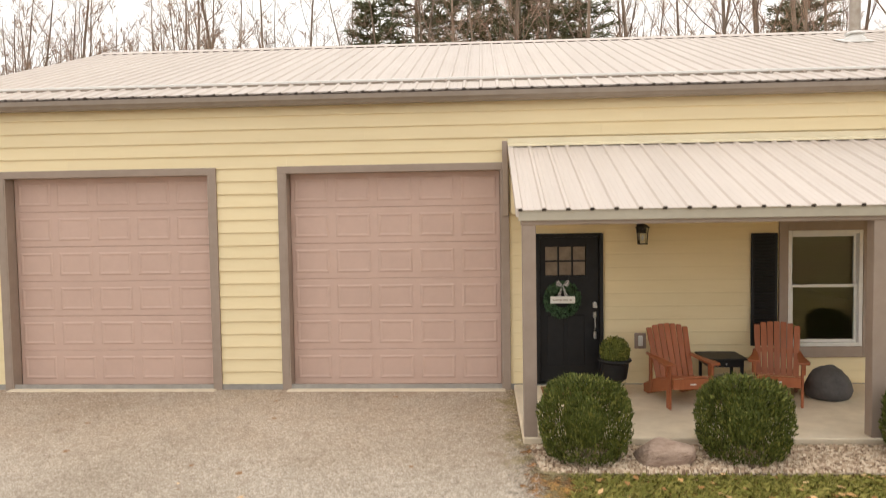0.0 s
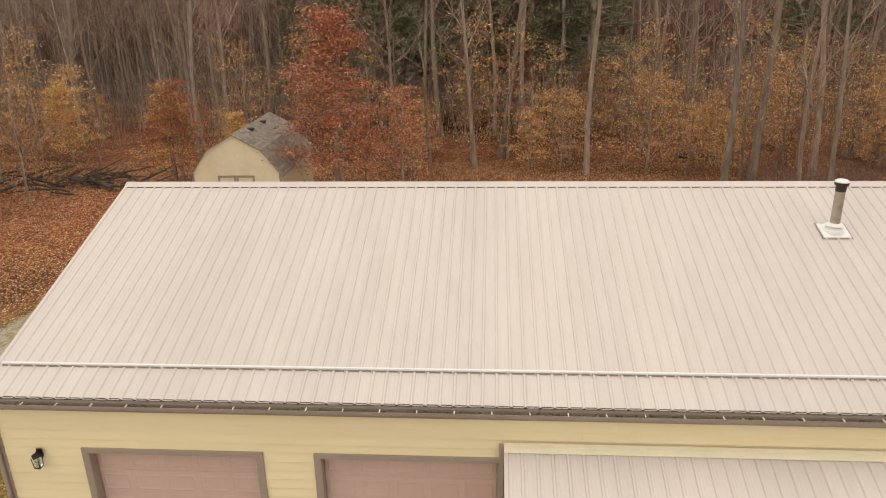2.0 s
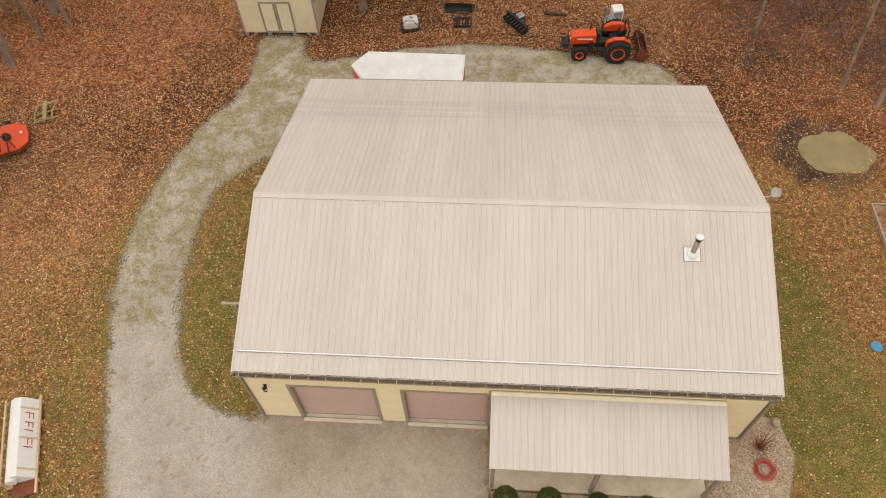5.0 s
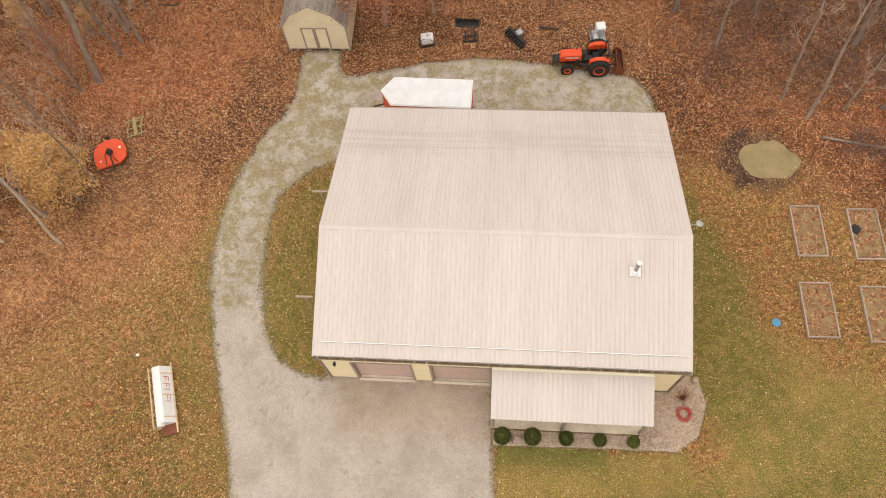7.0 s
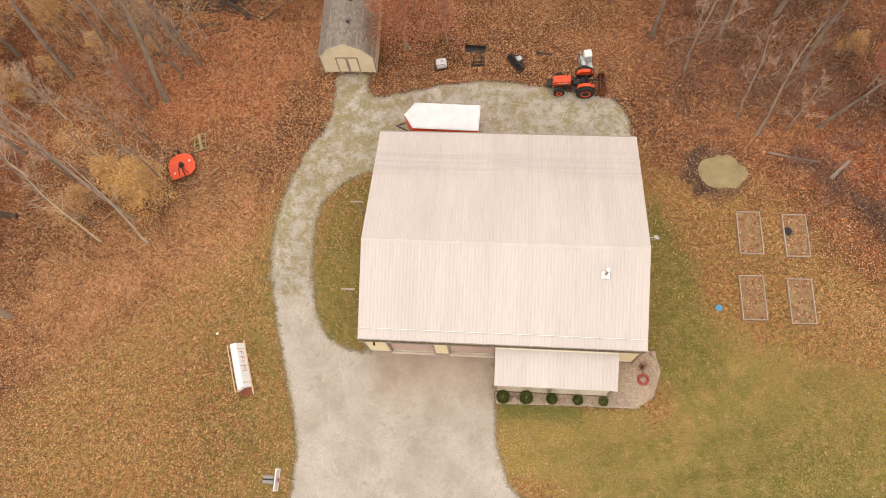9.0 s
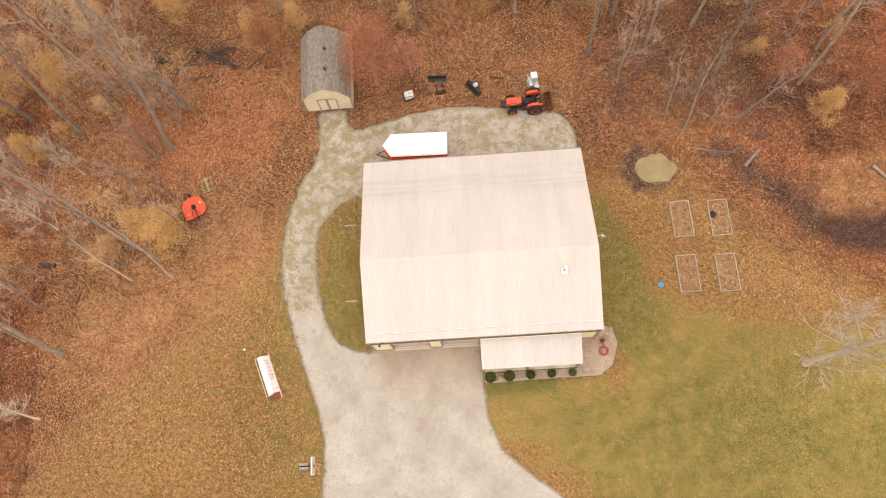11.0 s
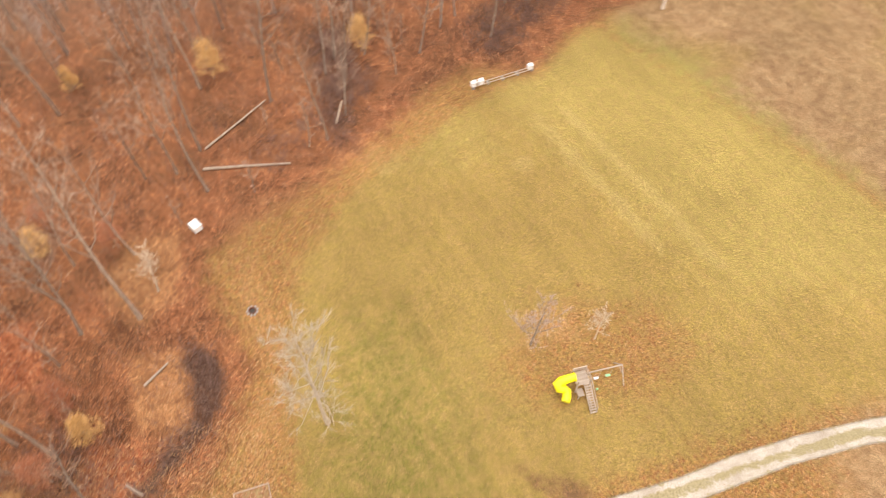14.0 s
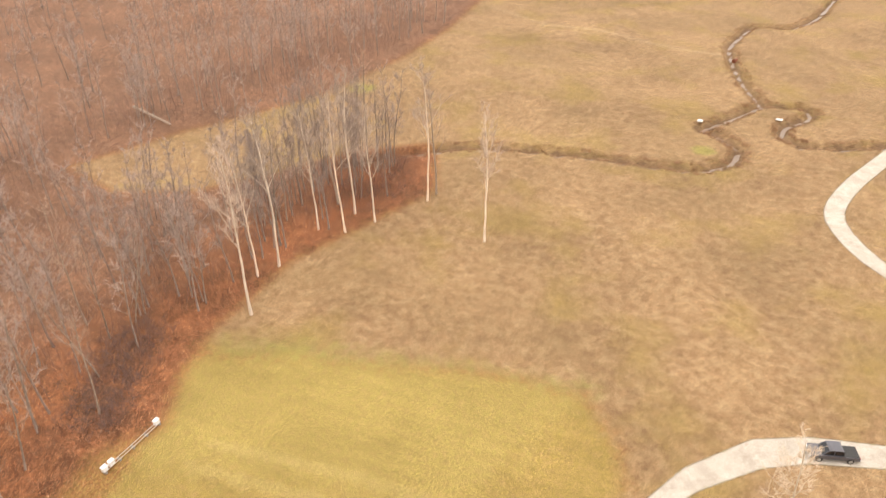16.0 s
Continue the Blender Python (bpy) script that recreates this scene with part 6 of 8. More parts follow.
for s in (-1, 1):
    for x in (.1, .95):
        w = part("wheel", M().lathe([(.02, -.09), (.30, -.09), (.33, -.05), (.33, .05), (.30, .09), (.02, .09)], n=22, m=pose(x, s * 1.02, .33, 90)), MAT["rubber"], tr)
        part("rim", M().lathe([(.02, -.1), (.17, -.1), (.18, .1), (.02, .1)], n=16, m=pose(x, s * 1.025, .33, 90)), MAT["steel"], w)
    part("fender", M().prism([(-.3, .42), (-.25, .72), (1.3, .72), (1.35, .42), (1.3, .42), (1.22, .68), (-.18, .68), (-.22, .42)], "y", s * 1.14 - .1, s * 1.14 + .1), MAT["iron"], tr)
    part("tongue", M().tube([(-2.3, s * .6, .42), (-3.7, 0, .42)], .045, 6), MAT["iron"], tr)
part("jack", M().tube([(-3.55, 0, .02), (-3.55, 0, .75)], .035, 8), MAT["steel"], tr)


# ---- tractor ----
def wheel(parent, x, y, r, w, rim_r):
    """Lugged tyre on a dished orange rim, axle along y."""
    tyre = M().lathe([(rim_r, -w * .46), (r * .82, -w * .5), (r * .95, -w * .46), (r * .965, 0), (r * .95, w * .46), (r * .82, w * .5), (rim_r, w * .46)], n=32, m=pose(x, y, r, 90))
    k = int(22)
    for i in range(k):
        for s in (-1, 1):
            a = 6.283 * (i + (.5 if s > 0 else 0)) / k
            lug = pose(x, y, r) @ Matrix.Rotation(a, 4, "Y") @ pose(0, s * w * .24, r * .965, 0, 0, s * 32)
            tyre.box(-.028, .028, -w * .27, w * .27, -.02, .04, m=lug)
    t = part("wheel", tyre, MAT["rubber"], parent, "lugged black tractor tyre", smooth="auto")
    o = -1 if y < 0 else 1
    part("rim", M().lathe([(.03, -.02), (rim_r * .35, -.02), (rim_r * .8, .05), (rim_r, .09), (rim_r * 1.02, -.12), (rim_r * .6, -.14), (.03, -.14)], n=26, m=pose(x, y + o * w * .32, r, 90 * (1 if o < 0 else -1))), MAT["orange"], t, "orange dished rim")
    part("hub", M().lathe([(.01, .03), (.07, .02), (.09, -.05)], n=12, m=pose(x, y + o * w * .32, r, 90 * (1 if o < 0 else -1))), MAT["iron"], t)


tk = thing("tractor", "orange compact tractor with rusty box blade", "tractor", (8.3, 21.15, 0), 2)
for s in (-1, 1):
    wheel(tk, 1.0, s * .86, .66, .38, .37)
    wheel(tk, -.95, s * .68, .40, .24, .22)
    part("fender", M().prism([(.35, .92), (.42, 1.18), (.75, 1.36), (1.25, 1.36), (1.62, 1.15), (1.60, 1.10), (1.22, 1.30), (.78, 1.30), (.47, 1.14), (.41, .92)], "y", s * .62 - .13, s * .62 + .13), MAT["orange"], tk, "orange rear fender")
    part("fender_skirt", M().prism([(.38, .92), (.45, 1.16), (.76, 1.32), (1.24, 1.32), (1.58, 1.12), (1.4, .95)], "y", s * .50 - .012, s * .50 + .012), MAT["orange"], tk)
    part("headlight", M().box(-1.47, -1.44, s * .2 - .07, s * .2 + .07, 1.0, 1.08, .01), MAT["white"], tk)
    part("step", M().box(-.05, .42, s * .42 - .14, s * .42 + .14, .50, .54, .01), MAT["iron"], tk)
    part("loader_bracket", M().box(-.45, -.25, s * .36 - .04, s * .36 + .04, .45, .95, .01), MAT["iron"], tk)
part("hood", M().prism([(-1.44, .72), (-1.46, 1.05), (-1.38, 1.19), (-.9, 1.25), (-.12, 1.28), (-.10, .80)], "y", -.29, .29), MAT["orange"], tk, "orange engine hood")
part("hood_stripe", M().box(-1.1, -.3, -.296, -.291, 1.02, 1.10), MAT["white"], tk)
part("engine", M().box(-1.25, -.1, -.21, .21, .42, .74, .03), MAT["iron"], tk)
part("grille", M().box(-1.475, -1.455, -.24, .24, .74, .98, .01), MAT["iron"], tk)
part("front_weights", M().box(-1.85, -1.48, -.3, .3, .50, .80, .04), MAT["iron"], tk)
part("front_axle", M().tube([(-.95, -.6, .42), (-.95, .6, .42)], .07, 8), MAT["iron"], tk)
part("transmission", M().box(-.1, 1.25, -.2, .2, .42, .8, .04), MAT["iron"], tk)
part("rear_axle", M().tube([(1.0, -.7, .62), (1.0, .7, .62)], .11, 10), MAT["iron"], tk)
part("dash", M().box(-.1, .12, -.22, .22, .8, 1.36, .04), MAT["iron"], tk)
part("steering_wheel", M().tube([pose(.3, 0, 1.42, 0, 62) @ Vector((math.cos(a * .3927) * .19, math.sin(a * .3927) * .19, 0)) for a in range(17)], .014, 6), MAT["rubber"], tk)
part("steering_column", M().tube([(.1, 0, 1.3), (.3, 0, 1.42)], .03, 8), MAT["iron"], tk)
part("seat", M().box(.62, 1.08, -.24, .24, .92, 1.02, .03).box(1.04, 1.15, -.24, .24, 1.0, 1.42, .04), MAT["black"], tk, "black tractor seat")
part("roll_bar", M().tube([(1.42, -.52, .9), (1.44, -.52, 1.6), (1.5, -.50, 1.72), (1.5, .50, 1.72), (1.44, .52, 1.6), (1.42, .52, .9)], .04, 8), MAT["iron"], tk)
part("exhaust", M().tube([(-.4, .2, 1.2), (-.4, .2, 1.75)], .032, 8), MAT["soot"], tk)
bb = part("box_blade", M().box(2.15, 2.2, -.75, .75, .18, .72).box(2.55, 2.6, -.75, .75, .18, .62), MAT["rust"], tk, "rusty box blade on the hitch")
for s in (-1, 1):
    part("side_plate", M().prism([(2.0, .08), (2.65, .08), (2.65, .4), (2.3, .8), (2.1, .8)], "y", s * .77 - .015, s * .77 + .015), MAT["rust"], bb)
    part("lift_arm", M().tube([(1.3, s * .35, .5), (2.15, s * .4, .45)], .03, 6), MAT["iron"], bb)
for k in range(5):
    part("ripper", M().box(2.32, 2.38, -.6 + k * .3 - .02, -.6 + k * .3 + .02, .05, .75), MAT["rust"], bb)
part("top_link", M().tube([(1.3, 0, .95), (2.3, 0, .85)], .03, 6), MAT["iron"], bb)

# ---- implements on the leaf litter ----
sp = thing("engine_unit", "grey and white engine unit on a steel stand", "machine", (9.35, 23.3, 0), 8)
sp.matrix_world = sp.matrix_world @ Matrix.Diagonal((1.25, 1.25, 1.0, 1))
part("base", M().box(-.35, .45, -.5, .5, .12, .2, .02), MAT["steel"], sp)
for sx in (-.3, .4):
    for sy in (-.42, .42):
        part("leg", M().box(sx - .04, sx + .04, sy - .04, sy + .04, 0, .12), MAT["steel"], sp)
part("housing", M().box(-.05, .42, .0, .5, .2, .95, .04), MAT["white"], sp, "white sheet metal housing")
part("panel_door", M().box(.0, .37, -.012, -.002, .3, .85, .004), MAT["steel"], sp)
part("motor", M().lathe([(.05, -.3), (.2, -.28), (.22, 0), (.2, .25), (.05, .27)], n=18, m=pose(-.12, -.2, .48, 90)), MAT["steel"], sp)
part("stack", M().tube([(-.3, .3, .2), (-.3, .3, 1.0)], .06, 8), MAT["steel"], sp)

tank = thing("liquid_tank", "white plastic tank on a black steel skid", "tank", (-1.85, 22.85, 0), 12)
part("skid", M().box(-.52, .52, -.42, -.34, .0, .1).box(-.52, .52, .34, .42, .0, .1).box(-.52, -.44, -.34, .34, .02, .1).box(.44, .52, -.34, .34, .02, .1), MAT["iron"], tank)
part("vessel", M().box(-.36, .46, -.32, .34, .1, .66, .1), MAT["tarp"], tank, "translucent white tank")
part("filler_cap", M().lathe([(.1, .66), (.1, .70), (.02, .71)], (.1, 0, 0), 14), MAT["steel"], tank)
part("hose", M().tube([(-.45, -.3, .1), (-.5, -.35, .6), (-.2, -.38, .8), (.2, -.36, .72), (.45, -.36, .3)], .02, 6), MAT["iron"], tank)

bk = thing("loader_bucket", "black steel loader bucket lying in leaves", "bucket attachment", (.8, 24.35, 0), -3)
bk.matrix_world = bk.matrix_world @ Matrix.Diagonal((1.05, .6, .7, 1))
part("shell", M().prism([(-.35, .02), (.3, .02), (.38, .15), (.38, .55), (.34, .55), (.33, .18), (.26, .07), (-.35, .05)], "x", -.74, .74), MAT["iron"], bk)
for s in (-1, 1):
    part("end_plate", M().prism([(-.35, .02), (.3, .02), (.38, .15), (.38, .55), (.1, .5)], "x", s * .74 - .012, s * .74 + .012), MAT["iron"], bk)
pf = thing("pallet_fork_frame", "black pallet fork frame standing in leaves", "fork attachment", (1.08, 22.9, 0), 8)
for z in (.08, .62):
    part("bar", M().box(-.5, .5, -.04, .04, z, z + .09, .01), MAT["iron"], pf)
for k in range(7):
    part("upright", M().box(-.48 + k * .155, -.43 + k * .155, -.03, .03, .17, .62), MAT["iron"], pf)
for s in (-.3, .3):
    part("fork", M().box(s - .05, s + .05, .04, 1.05, .03, .07, .01), MAT["iron"], pf)
tl = thing("tiller", "black tined tiller attachment lying in leaves", "tiller", (4.1, 23.2, 0), -52)
part("frame", M().box(-.85, .85, -.1, .1, .36, .5, .02), MAT["iron"], tl)
part("gearbox", M().box(-.15, .25, -.05, .4, .38, .72, .06), MAT["steel"], tl)
for k in range(8):
    part("tine", M().box(-.82 + k * .225, -.72 + k * .225, -.32, .16, .0, .4, .03, m=pose(0, 0, 0, 14)), MAT["iron"], tl)
part("hitch", M().tube([(-.5, .1, .45), (0, .6, .5), (.5, .1, .45)], .04, 6), MAT["iron"], tl)

# rotary cutter and its neighbour
mw = thing("rotary_cutter", "orange round-backed rotary mower deck on leaves", "mower", (-21.15, 13.45, 0), 25)
deck_ = [(-.85, -.95), (.5, -.95), (.95, -.6), (1.02, 0), (.9, .55), (.55, .9), (0, 1.02), (-.55, .9), (-.9, .55), (-1.0, .0), (-1.0, -.6)]
part("deck", M().prism(deck_, "z", .38, .45), MAT["orange"], mw)
part("skirt", M().prism([(x * .97, y * .97) for x, y in deck_], "z", .16, .379), MAT["rust"], mw)
part("gearbox", M().lathe([(.2, .45), (.2, .6), (.12, .72), (.02, .74)], n=14), MAT["iron"], mw)
for s in (-.35, .35):
    part("lift_mast", M().tube([(s, -.85, .45), (s * .4, -.5, 1.0), (0, .3, .55)], .03, 6), MAT["iron"], mw)
part("drive_shaft", M().tube([(0, 0, .62), (.1, -1.4, .55)], .04, 8), MAT["iron"], mw)
part("tail_wheel", M().lathe([(.02, -.06), (.2, -.06), (.22, 0), (.2, .06), (.02, .06)], n=16, m=pose(0, 1.25, .22, 0, 90)), MAT["rubber"], mw)
part("warning_plate", M().box(.6, .72, .1, .25, .452, .456), MAT["white"], mw)
part("warning_plate", M().box(-.7, -.6, -.5, -.4, .452, .456), MAT["white"], mw)
rk = thing("harrow_frame", "faded yellow-green steel implement frame on leaves", "implement", (-20.1, 15.55, 0), 20)
for x in (-.45, 0, .42):
    part("bar", M().tube([(x - .12, -.65, .12), (x + .0, -.2, .42), (x + .12, .65, .2)], .035, 6), MAT["olive"], rk)
for y in (-.6, -.05, .6):
    part("cross_bar", M().tube([(-.62, y, .18), (.62, y + .08, .22)], .04, 6), MAT["olive"], rk)
part("beam", M().box(-.1, .1, -.7, .7, .25, .36, .01), MAT["olive"], rk)

# ---- crate with wrapped roll beside the drive ----
cr = thing("wrapped_crate", "white wrapped panels strapped in a pine crate", "crate", (-14.33, -1.62, 0), -71.5)
part("wrapped_pack", M().prism([(-.1, .18), (.52, .18), (.52, .3), (.12, .82), (-.12, .84)], "x", -1.62, 1.5), MAT["tarp"], cr, "white plastic-wrapped bundle with red scrawl")
part("roll", M().lathe([(.02, -1.68), (.2, -1.66), (.21, 0), (.2, 1.6), (.02, 1.62)], n=18, m=pose(0, -.2, .52, 0, 90)), MAT["tarp"], cr)
for x in (-1.6, -.75, .1, .9, 1.55):
    part("cross_board", M().box(x - .06, x + .06, -.55, .58, .02, .16, .006), MAT["pine"], cr)
    part("stay", M().box(x - .045, x + .045, -.54, -.48, .16, .62, .006), MAT["pine"], cr)
part("rail", M().box(-1.7, 1.7, -.56, -.50, .62, .70, .006), MAT["pine"], cr)
part("rail", M().box(-1.85, 2.05, .50, .58, .16, .26, .006), MAT["pine"], cr)
part("base_board", M().box(1.4, 2.05, -.3, .56, .161, .19), MAT["rust"], cr, "reddish plywood base end")
tilt = pose(0, .32, .56, -52)
for x in (-1.2, .0, 1.2):
    part("strap", M().box(x - .03, x + .03, -.34, .36, .012, .02, m=tilt), MAT["pine"], cr)
for k, (x, w) in enumerate(((-1.0, .22), (-.62, .2), (-.30, .05), (.02, .26), (.36, .05))):
    part("mark", M().box(x - .015, x + .015, -.16, .16, .012, .017, m=tilt).box(x, x + w, .13, .16, .012, .0168, m=tilt).box(x, x + w, -.02, .01, .012, .0166, m=tilt), MAT["red"], cr, "red painted strokes")
boulder(-16.45, .7, (.1, .09, .08), 8, "small white stone lying in the grass", "white")

# ---- basketball hoop ----
bh = thing("basketball_hoop", "freestanding basketball hoop with clear backboard", "basketball hoop", (-11.35, -8.85, 0))
part("base", M().box(-.45, .25, -.25, .25, 0, .14, .05), MAT["block"], bh)
part("pole", M().tube([(0.1, 0, .1), (.15, 0, 2.0), (1.25, 0, 3.0)], .05, 10), MAT["iron"], bh)
part("brace", M().tube([(-.45, 0, .15), (.14, 0, 1.2)], .025, 6), MAT["iron"], bh)
part("backboard", M().box(1.34, 1.37, -.64, .64, 2.75, 3.55), MAT["acrylic"], bh, "pale backboard")
for a, b, c, d in ((-.67, .67, 3.53, 3.6), (-.67, .67, 2.7, 2.77), (-.67, -.61, 2.77, 3.53), (.61, .67, 2.77, 3.53)):
    part("board_frame", M().box(1.32, 1.39, a, b, c, d, .01), MAT["white"], bh)
part("rim", M().tube([(1.66 + .23 * math.cos(a * .2618), .23 * math.sin(a * .2618), 3.05) for a in range(25)], .012, 6), MAT["red"], bh)
part("rim_bracket", M().box(1.38, 1.46, -.1, .1, 2.98, 3.06), MAT["red"], bh)
net = M()
for k in range(12):
    a = k * .5236
    net.tube([(1.66 + .22 * math.cos(a), .22 * math.sin(a), 3.04), (1.66 + .15 * math.cos(a + .3), .15 * math.sin(a + .3), 2.8), (1.66 + .12 * math.cos(a), .12 * math.sin(a), 2.62)], .006, 4)
part("net", net, MAT["white"], bh)

# ---- clothesline posts ----
for x, y in ((-7.05, 3.85), (-7.05, 10.35)):
    cp = thing("clothesline_post", "grey T-shaped clothesline post in the grass", "clothesline", (x, y, 0), group="clothesline posts")
    part("post", M().box(-.05, .05, -.05, .05, -.1, 1.72, .008), MAT["lumber"], cp)
    part("crossbar", M().box(-.52, .42, -.05, .05, 1.72, 1.82, .008), MAT["lumber"], cp)

# ---- raised beds, lid, fire ring ----
def raised_bed(x, y, turn):
    b = thing("raised_bed", "weathered timber raised bed full of fallen leaves", "raised bed", (x, y, 0), turn, "raised beds")
    for s in (-1, 1):
        part("side_board", M().box(s * .8 - .03, s * .8 + .03, -1.58, 1.58, -.02, .20, .006), MAT["lumber"], b)
        part("end_board", M().box(-.774, .774, s * 1.55 - .025, s * 1.55 + .025, -.02, .218, .006), MAT["lumber"], b)
    part("soil", M().box(-.773, .773, -1.523, 1.523, 0, .10), MAT["bed_soil"], b, "leaf-covered soil")
    return b


raised_bed(20.8, 9.55, 1)
raised_bed(23.95, 9.45, 1)
raised_bed(20.65, 4.8, 1)
raised_bed(23.85, 4.68, 1)
single("soil_heap", M().blob((23.45, 9.75, .1), (.28, .3, .07), .2, 12, 2), MAT["rubber"], "small heap of dark soil in the raised bed", "soil", "auto")
ld = thing("septic_lid", "round blue-green septic tank lid in the lawn", "lid", (18.35, 4.0, 0))
part("rim", M().lathe([(.22, -.05), (.235, .04), (.21, .05), (.19, .04)], n=24), MAT["blue"], ld)
part("cover", M().lathe([(.01, .048), (.19, .045), (.195, .04), (.01, .035)], n=24), MAT["blue"], ld)
fp = thing("fire_ring", "dark steel fire ring of ashes in the lawn", "fire pit", (42.7, 1.9, 0))
part("ring", M().lathe([(.38, -.05), (.39, .2), (.36, .2), (.35, .02)], n=24), MAT["rust"], fp)
part("ash", M().lathe([(.01, .03), (.34, .02), (.34, .015), (.01, .01)], n=18), MAT["soot"], fp)
for k in range(9):
    a = k * .698
    part("stone", M().blob((.52 * math.cos(a), .52 * math.sin(a), .06), (.16, .13, .11), .15, 8, k), MAT["block"], fp)

# ---- play set ----
ps = thing("play_set", "weathered timber play tower with yellow slide and swing", "play set", (25.45, -27.15, 0), -3)
for sx in (-.68, .68):
    for sy in (-.62, .62):
        part("post", M().box(sx - .06, sx + .06, sy - .06, sy + .06, -.1, 2.35, .008), MAT["lumber"], ps)
for k in range(9):
    part("deck_board", M().box(-.72 + k * .16, -.575 + k * .16, -.68, .68, 1.45, 1.485), MAT["lumber"], ps)
for z in (1.8, 2.25):
    part("rail", M().box(.63, .73, -.6, .6, z, z + .09), MAT["lumber"], ps)
    part("rail", M().box(-.6, .62, -.7, -.64, z, z + .09), MAT["lumber"], ps)
for k in range(6):
    part("baluster", M().box(.66, .70, -.5 + k * .2 - .03, -.5 + k * .2 + .03, 1.49, 2.25), MAT["lumber"], ps)
for s in (-.68, -.08):
    part("ramp_stringer", M().prism([(-.68, 1.48), (-.68, 1.3), (-3.0, .0), (-3.15, .0), (-3.15, .06)], "y", s - .04, s + .04), MAT["lumber"], ps)
    part("ramp_rail", M().tube([(-.68, s, 2.2), (-3.1, s, .8)], .04, 6), MAT["lumber"], ps)
    part("rail_post", M().tube([(-3.05, s, 0), (-3.05, s, .85)], .04, 6), MAT["lumber"], ps)
for k in range(12):
    u = k / 11
    part("ramp_step", M().box(-.72 - u * 2.35 - .07, -.72 - u * 2.35 + .07, -.66, -.1, 1.43 - u * 1.38, 1.46 - u * 1.38), MAT["lumber"], ps)
part("low_deck", M().box(-1.5, -.7, .05, .66, .6, .66), MAT["lumber"], ps)
for a in (-1.45, -.78):
    part("low_post", M().box(a - .04, a + .04, .58, .66, 0, .9), MAT["lumber"], ps)
sl = part("slide", M().tube([(.1, .62, 1.75), (.1, 1.3, 1.7), (.1, 2.0, 1.52), (-.08, 2.42, 1.32), (-.38, 2.3, 1.12), (-.5, 1.85, .94), (-.75, 1.6, .75), (-1.2, 1.75, .58), (-1.6, 2.0, .47)], [.40, .43, .46, .47, .47, .46, .46, .45, .43], 16), MAT["yellow"], ps, "bright yellow tube slide", smooth="auto")
part("slide_ring", M().tube([(.1 + .43 * math.cos(a * .3927), .66, 1.75 + .43 * math.sin(a * .3927)) for a in range(17)], .05, 6), MAT["yellow"], sl)
sb = part("swing_beam", M().box(-.06, .06, -4.05, -.6, 2.2, 2.32, .008), MAT["lumber"], ps)
for s in (-1, 1):
    part("swing_leg", M().tube([(0, -4.0, 2.3), (s * 1.25, -4.15, 0)], .055, 6), MAT["lumber"], ps)
part("leg_tie", M().tube([(-.6, -4.08, 1.2), (.6, -4.08, 1.2)], .04, 6), MAT["lumber"], ps)
for k, (y, mt) in enumerate(((-1.7, "tarp"), (-2.9, "leafgreen"))):
    sw = part("swing", M().box(-.13, .13, y - .24, y + .24, .45, .49, .01), MAT[mt], ps, "hanging swing seat")
    for s in (-.22, .22):
        part("chain", M().tube([(0, y + s, .49), (0, y + s, 2.2)], .01, 4), MAT["steel"], sw)
single("play_ball", M().blob((24.4, -28.6, .12), (.12, .12, .12), 0, 12), MAT["leafgreen"], "pale green ball lying under the swing", "ball", True)

# ---- hives and boxes at the field's edge ----
hs = thing("hive_stand", "long low timber stand for bee hives", "stand", (67.8, -34.4, 0), 6.7)
for s in (-.22, .22):
    part("rail", M().box(s - .04, s + .04, -4.4, 4.4, .28, .38, .006), MAT["lumber"], hs)
for k in range(5):
    part("support", M().box(-.3, .3, -4.2 + k * 2.1 - .1, -4.2 + k * 2.1 + .1, -.05, .28, .01), MAT["block"], hs)
for u in (4.15, 3.15, -4.0):
    a = radians(6.7)
    hv = thing("bee_hive", "white painted stacked bee hive on the stand", "bee hive", (67.8 - math.sin(a) * u, -34.4 + math.cos(a) * u, .38), 6.7, "bee hives")
    part("bottom_board", M().box(-.27, .27, -.33, .33, 0, .05), MAT["white"], hv)
    part("hive_box", M().box(-.25, .25, -.3, .3, .05, .32, .006), MAT["white"], hv)
    part("hive_box", M().box(-.25, .25, -.3, .3, .325, .56, .006), MAT["white"], hv)
    part("lid", M().box(-.3, .3, -.36, .36, .56, .64, .01), MAT["white"], hv)
wb = thing("white_chest", "white lidded chest at the wood's edge", "chest", (55.0, 6.3, 0), 30)
part("chest_body", M().box(-.6, .6, -.5, .5, .05, .8, .03), MAT["white"], wb)
part("chest_lid", M().box(-.63, .63, -.53, .53, .8, .9, .03), MAT["white"], wb)
for sx in (-.5, .5):
    part("runner", M().box(sx - .05, sx + .05, -.5, .5, 0, .05), MAT["lumber"], wb)
gb = thing("utility_box", "small pale grey utility box by a tree", "utility box", (-1.4, -61.2, 0), 15)
part("cabinet", M().box(-.4, .4, -.35, .35, 0, .75, .03), MAT["acrylic"], gb)
part("cabinet_lid", M().box(-.43, .43, -.38, .38, .75, .82, .02), MAT["block"], gb)


def log(points, r, label="pale fallen log lying in the leaf litter", material="log_bark"):
    pts = [(x, y, z + float(terrain(np.array([x]), np.array([y]))[0])) for x, y, z in points]
    return single("fallen_log", M().tube(pts, [r, r * .85, r * .7][:len(pts)], 8), MAT[material], label, "log", "auto", group="fallen logs")


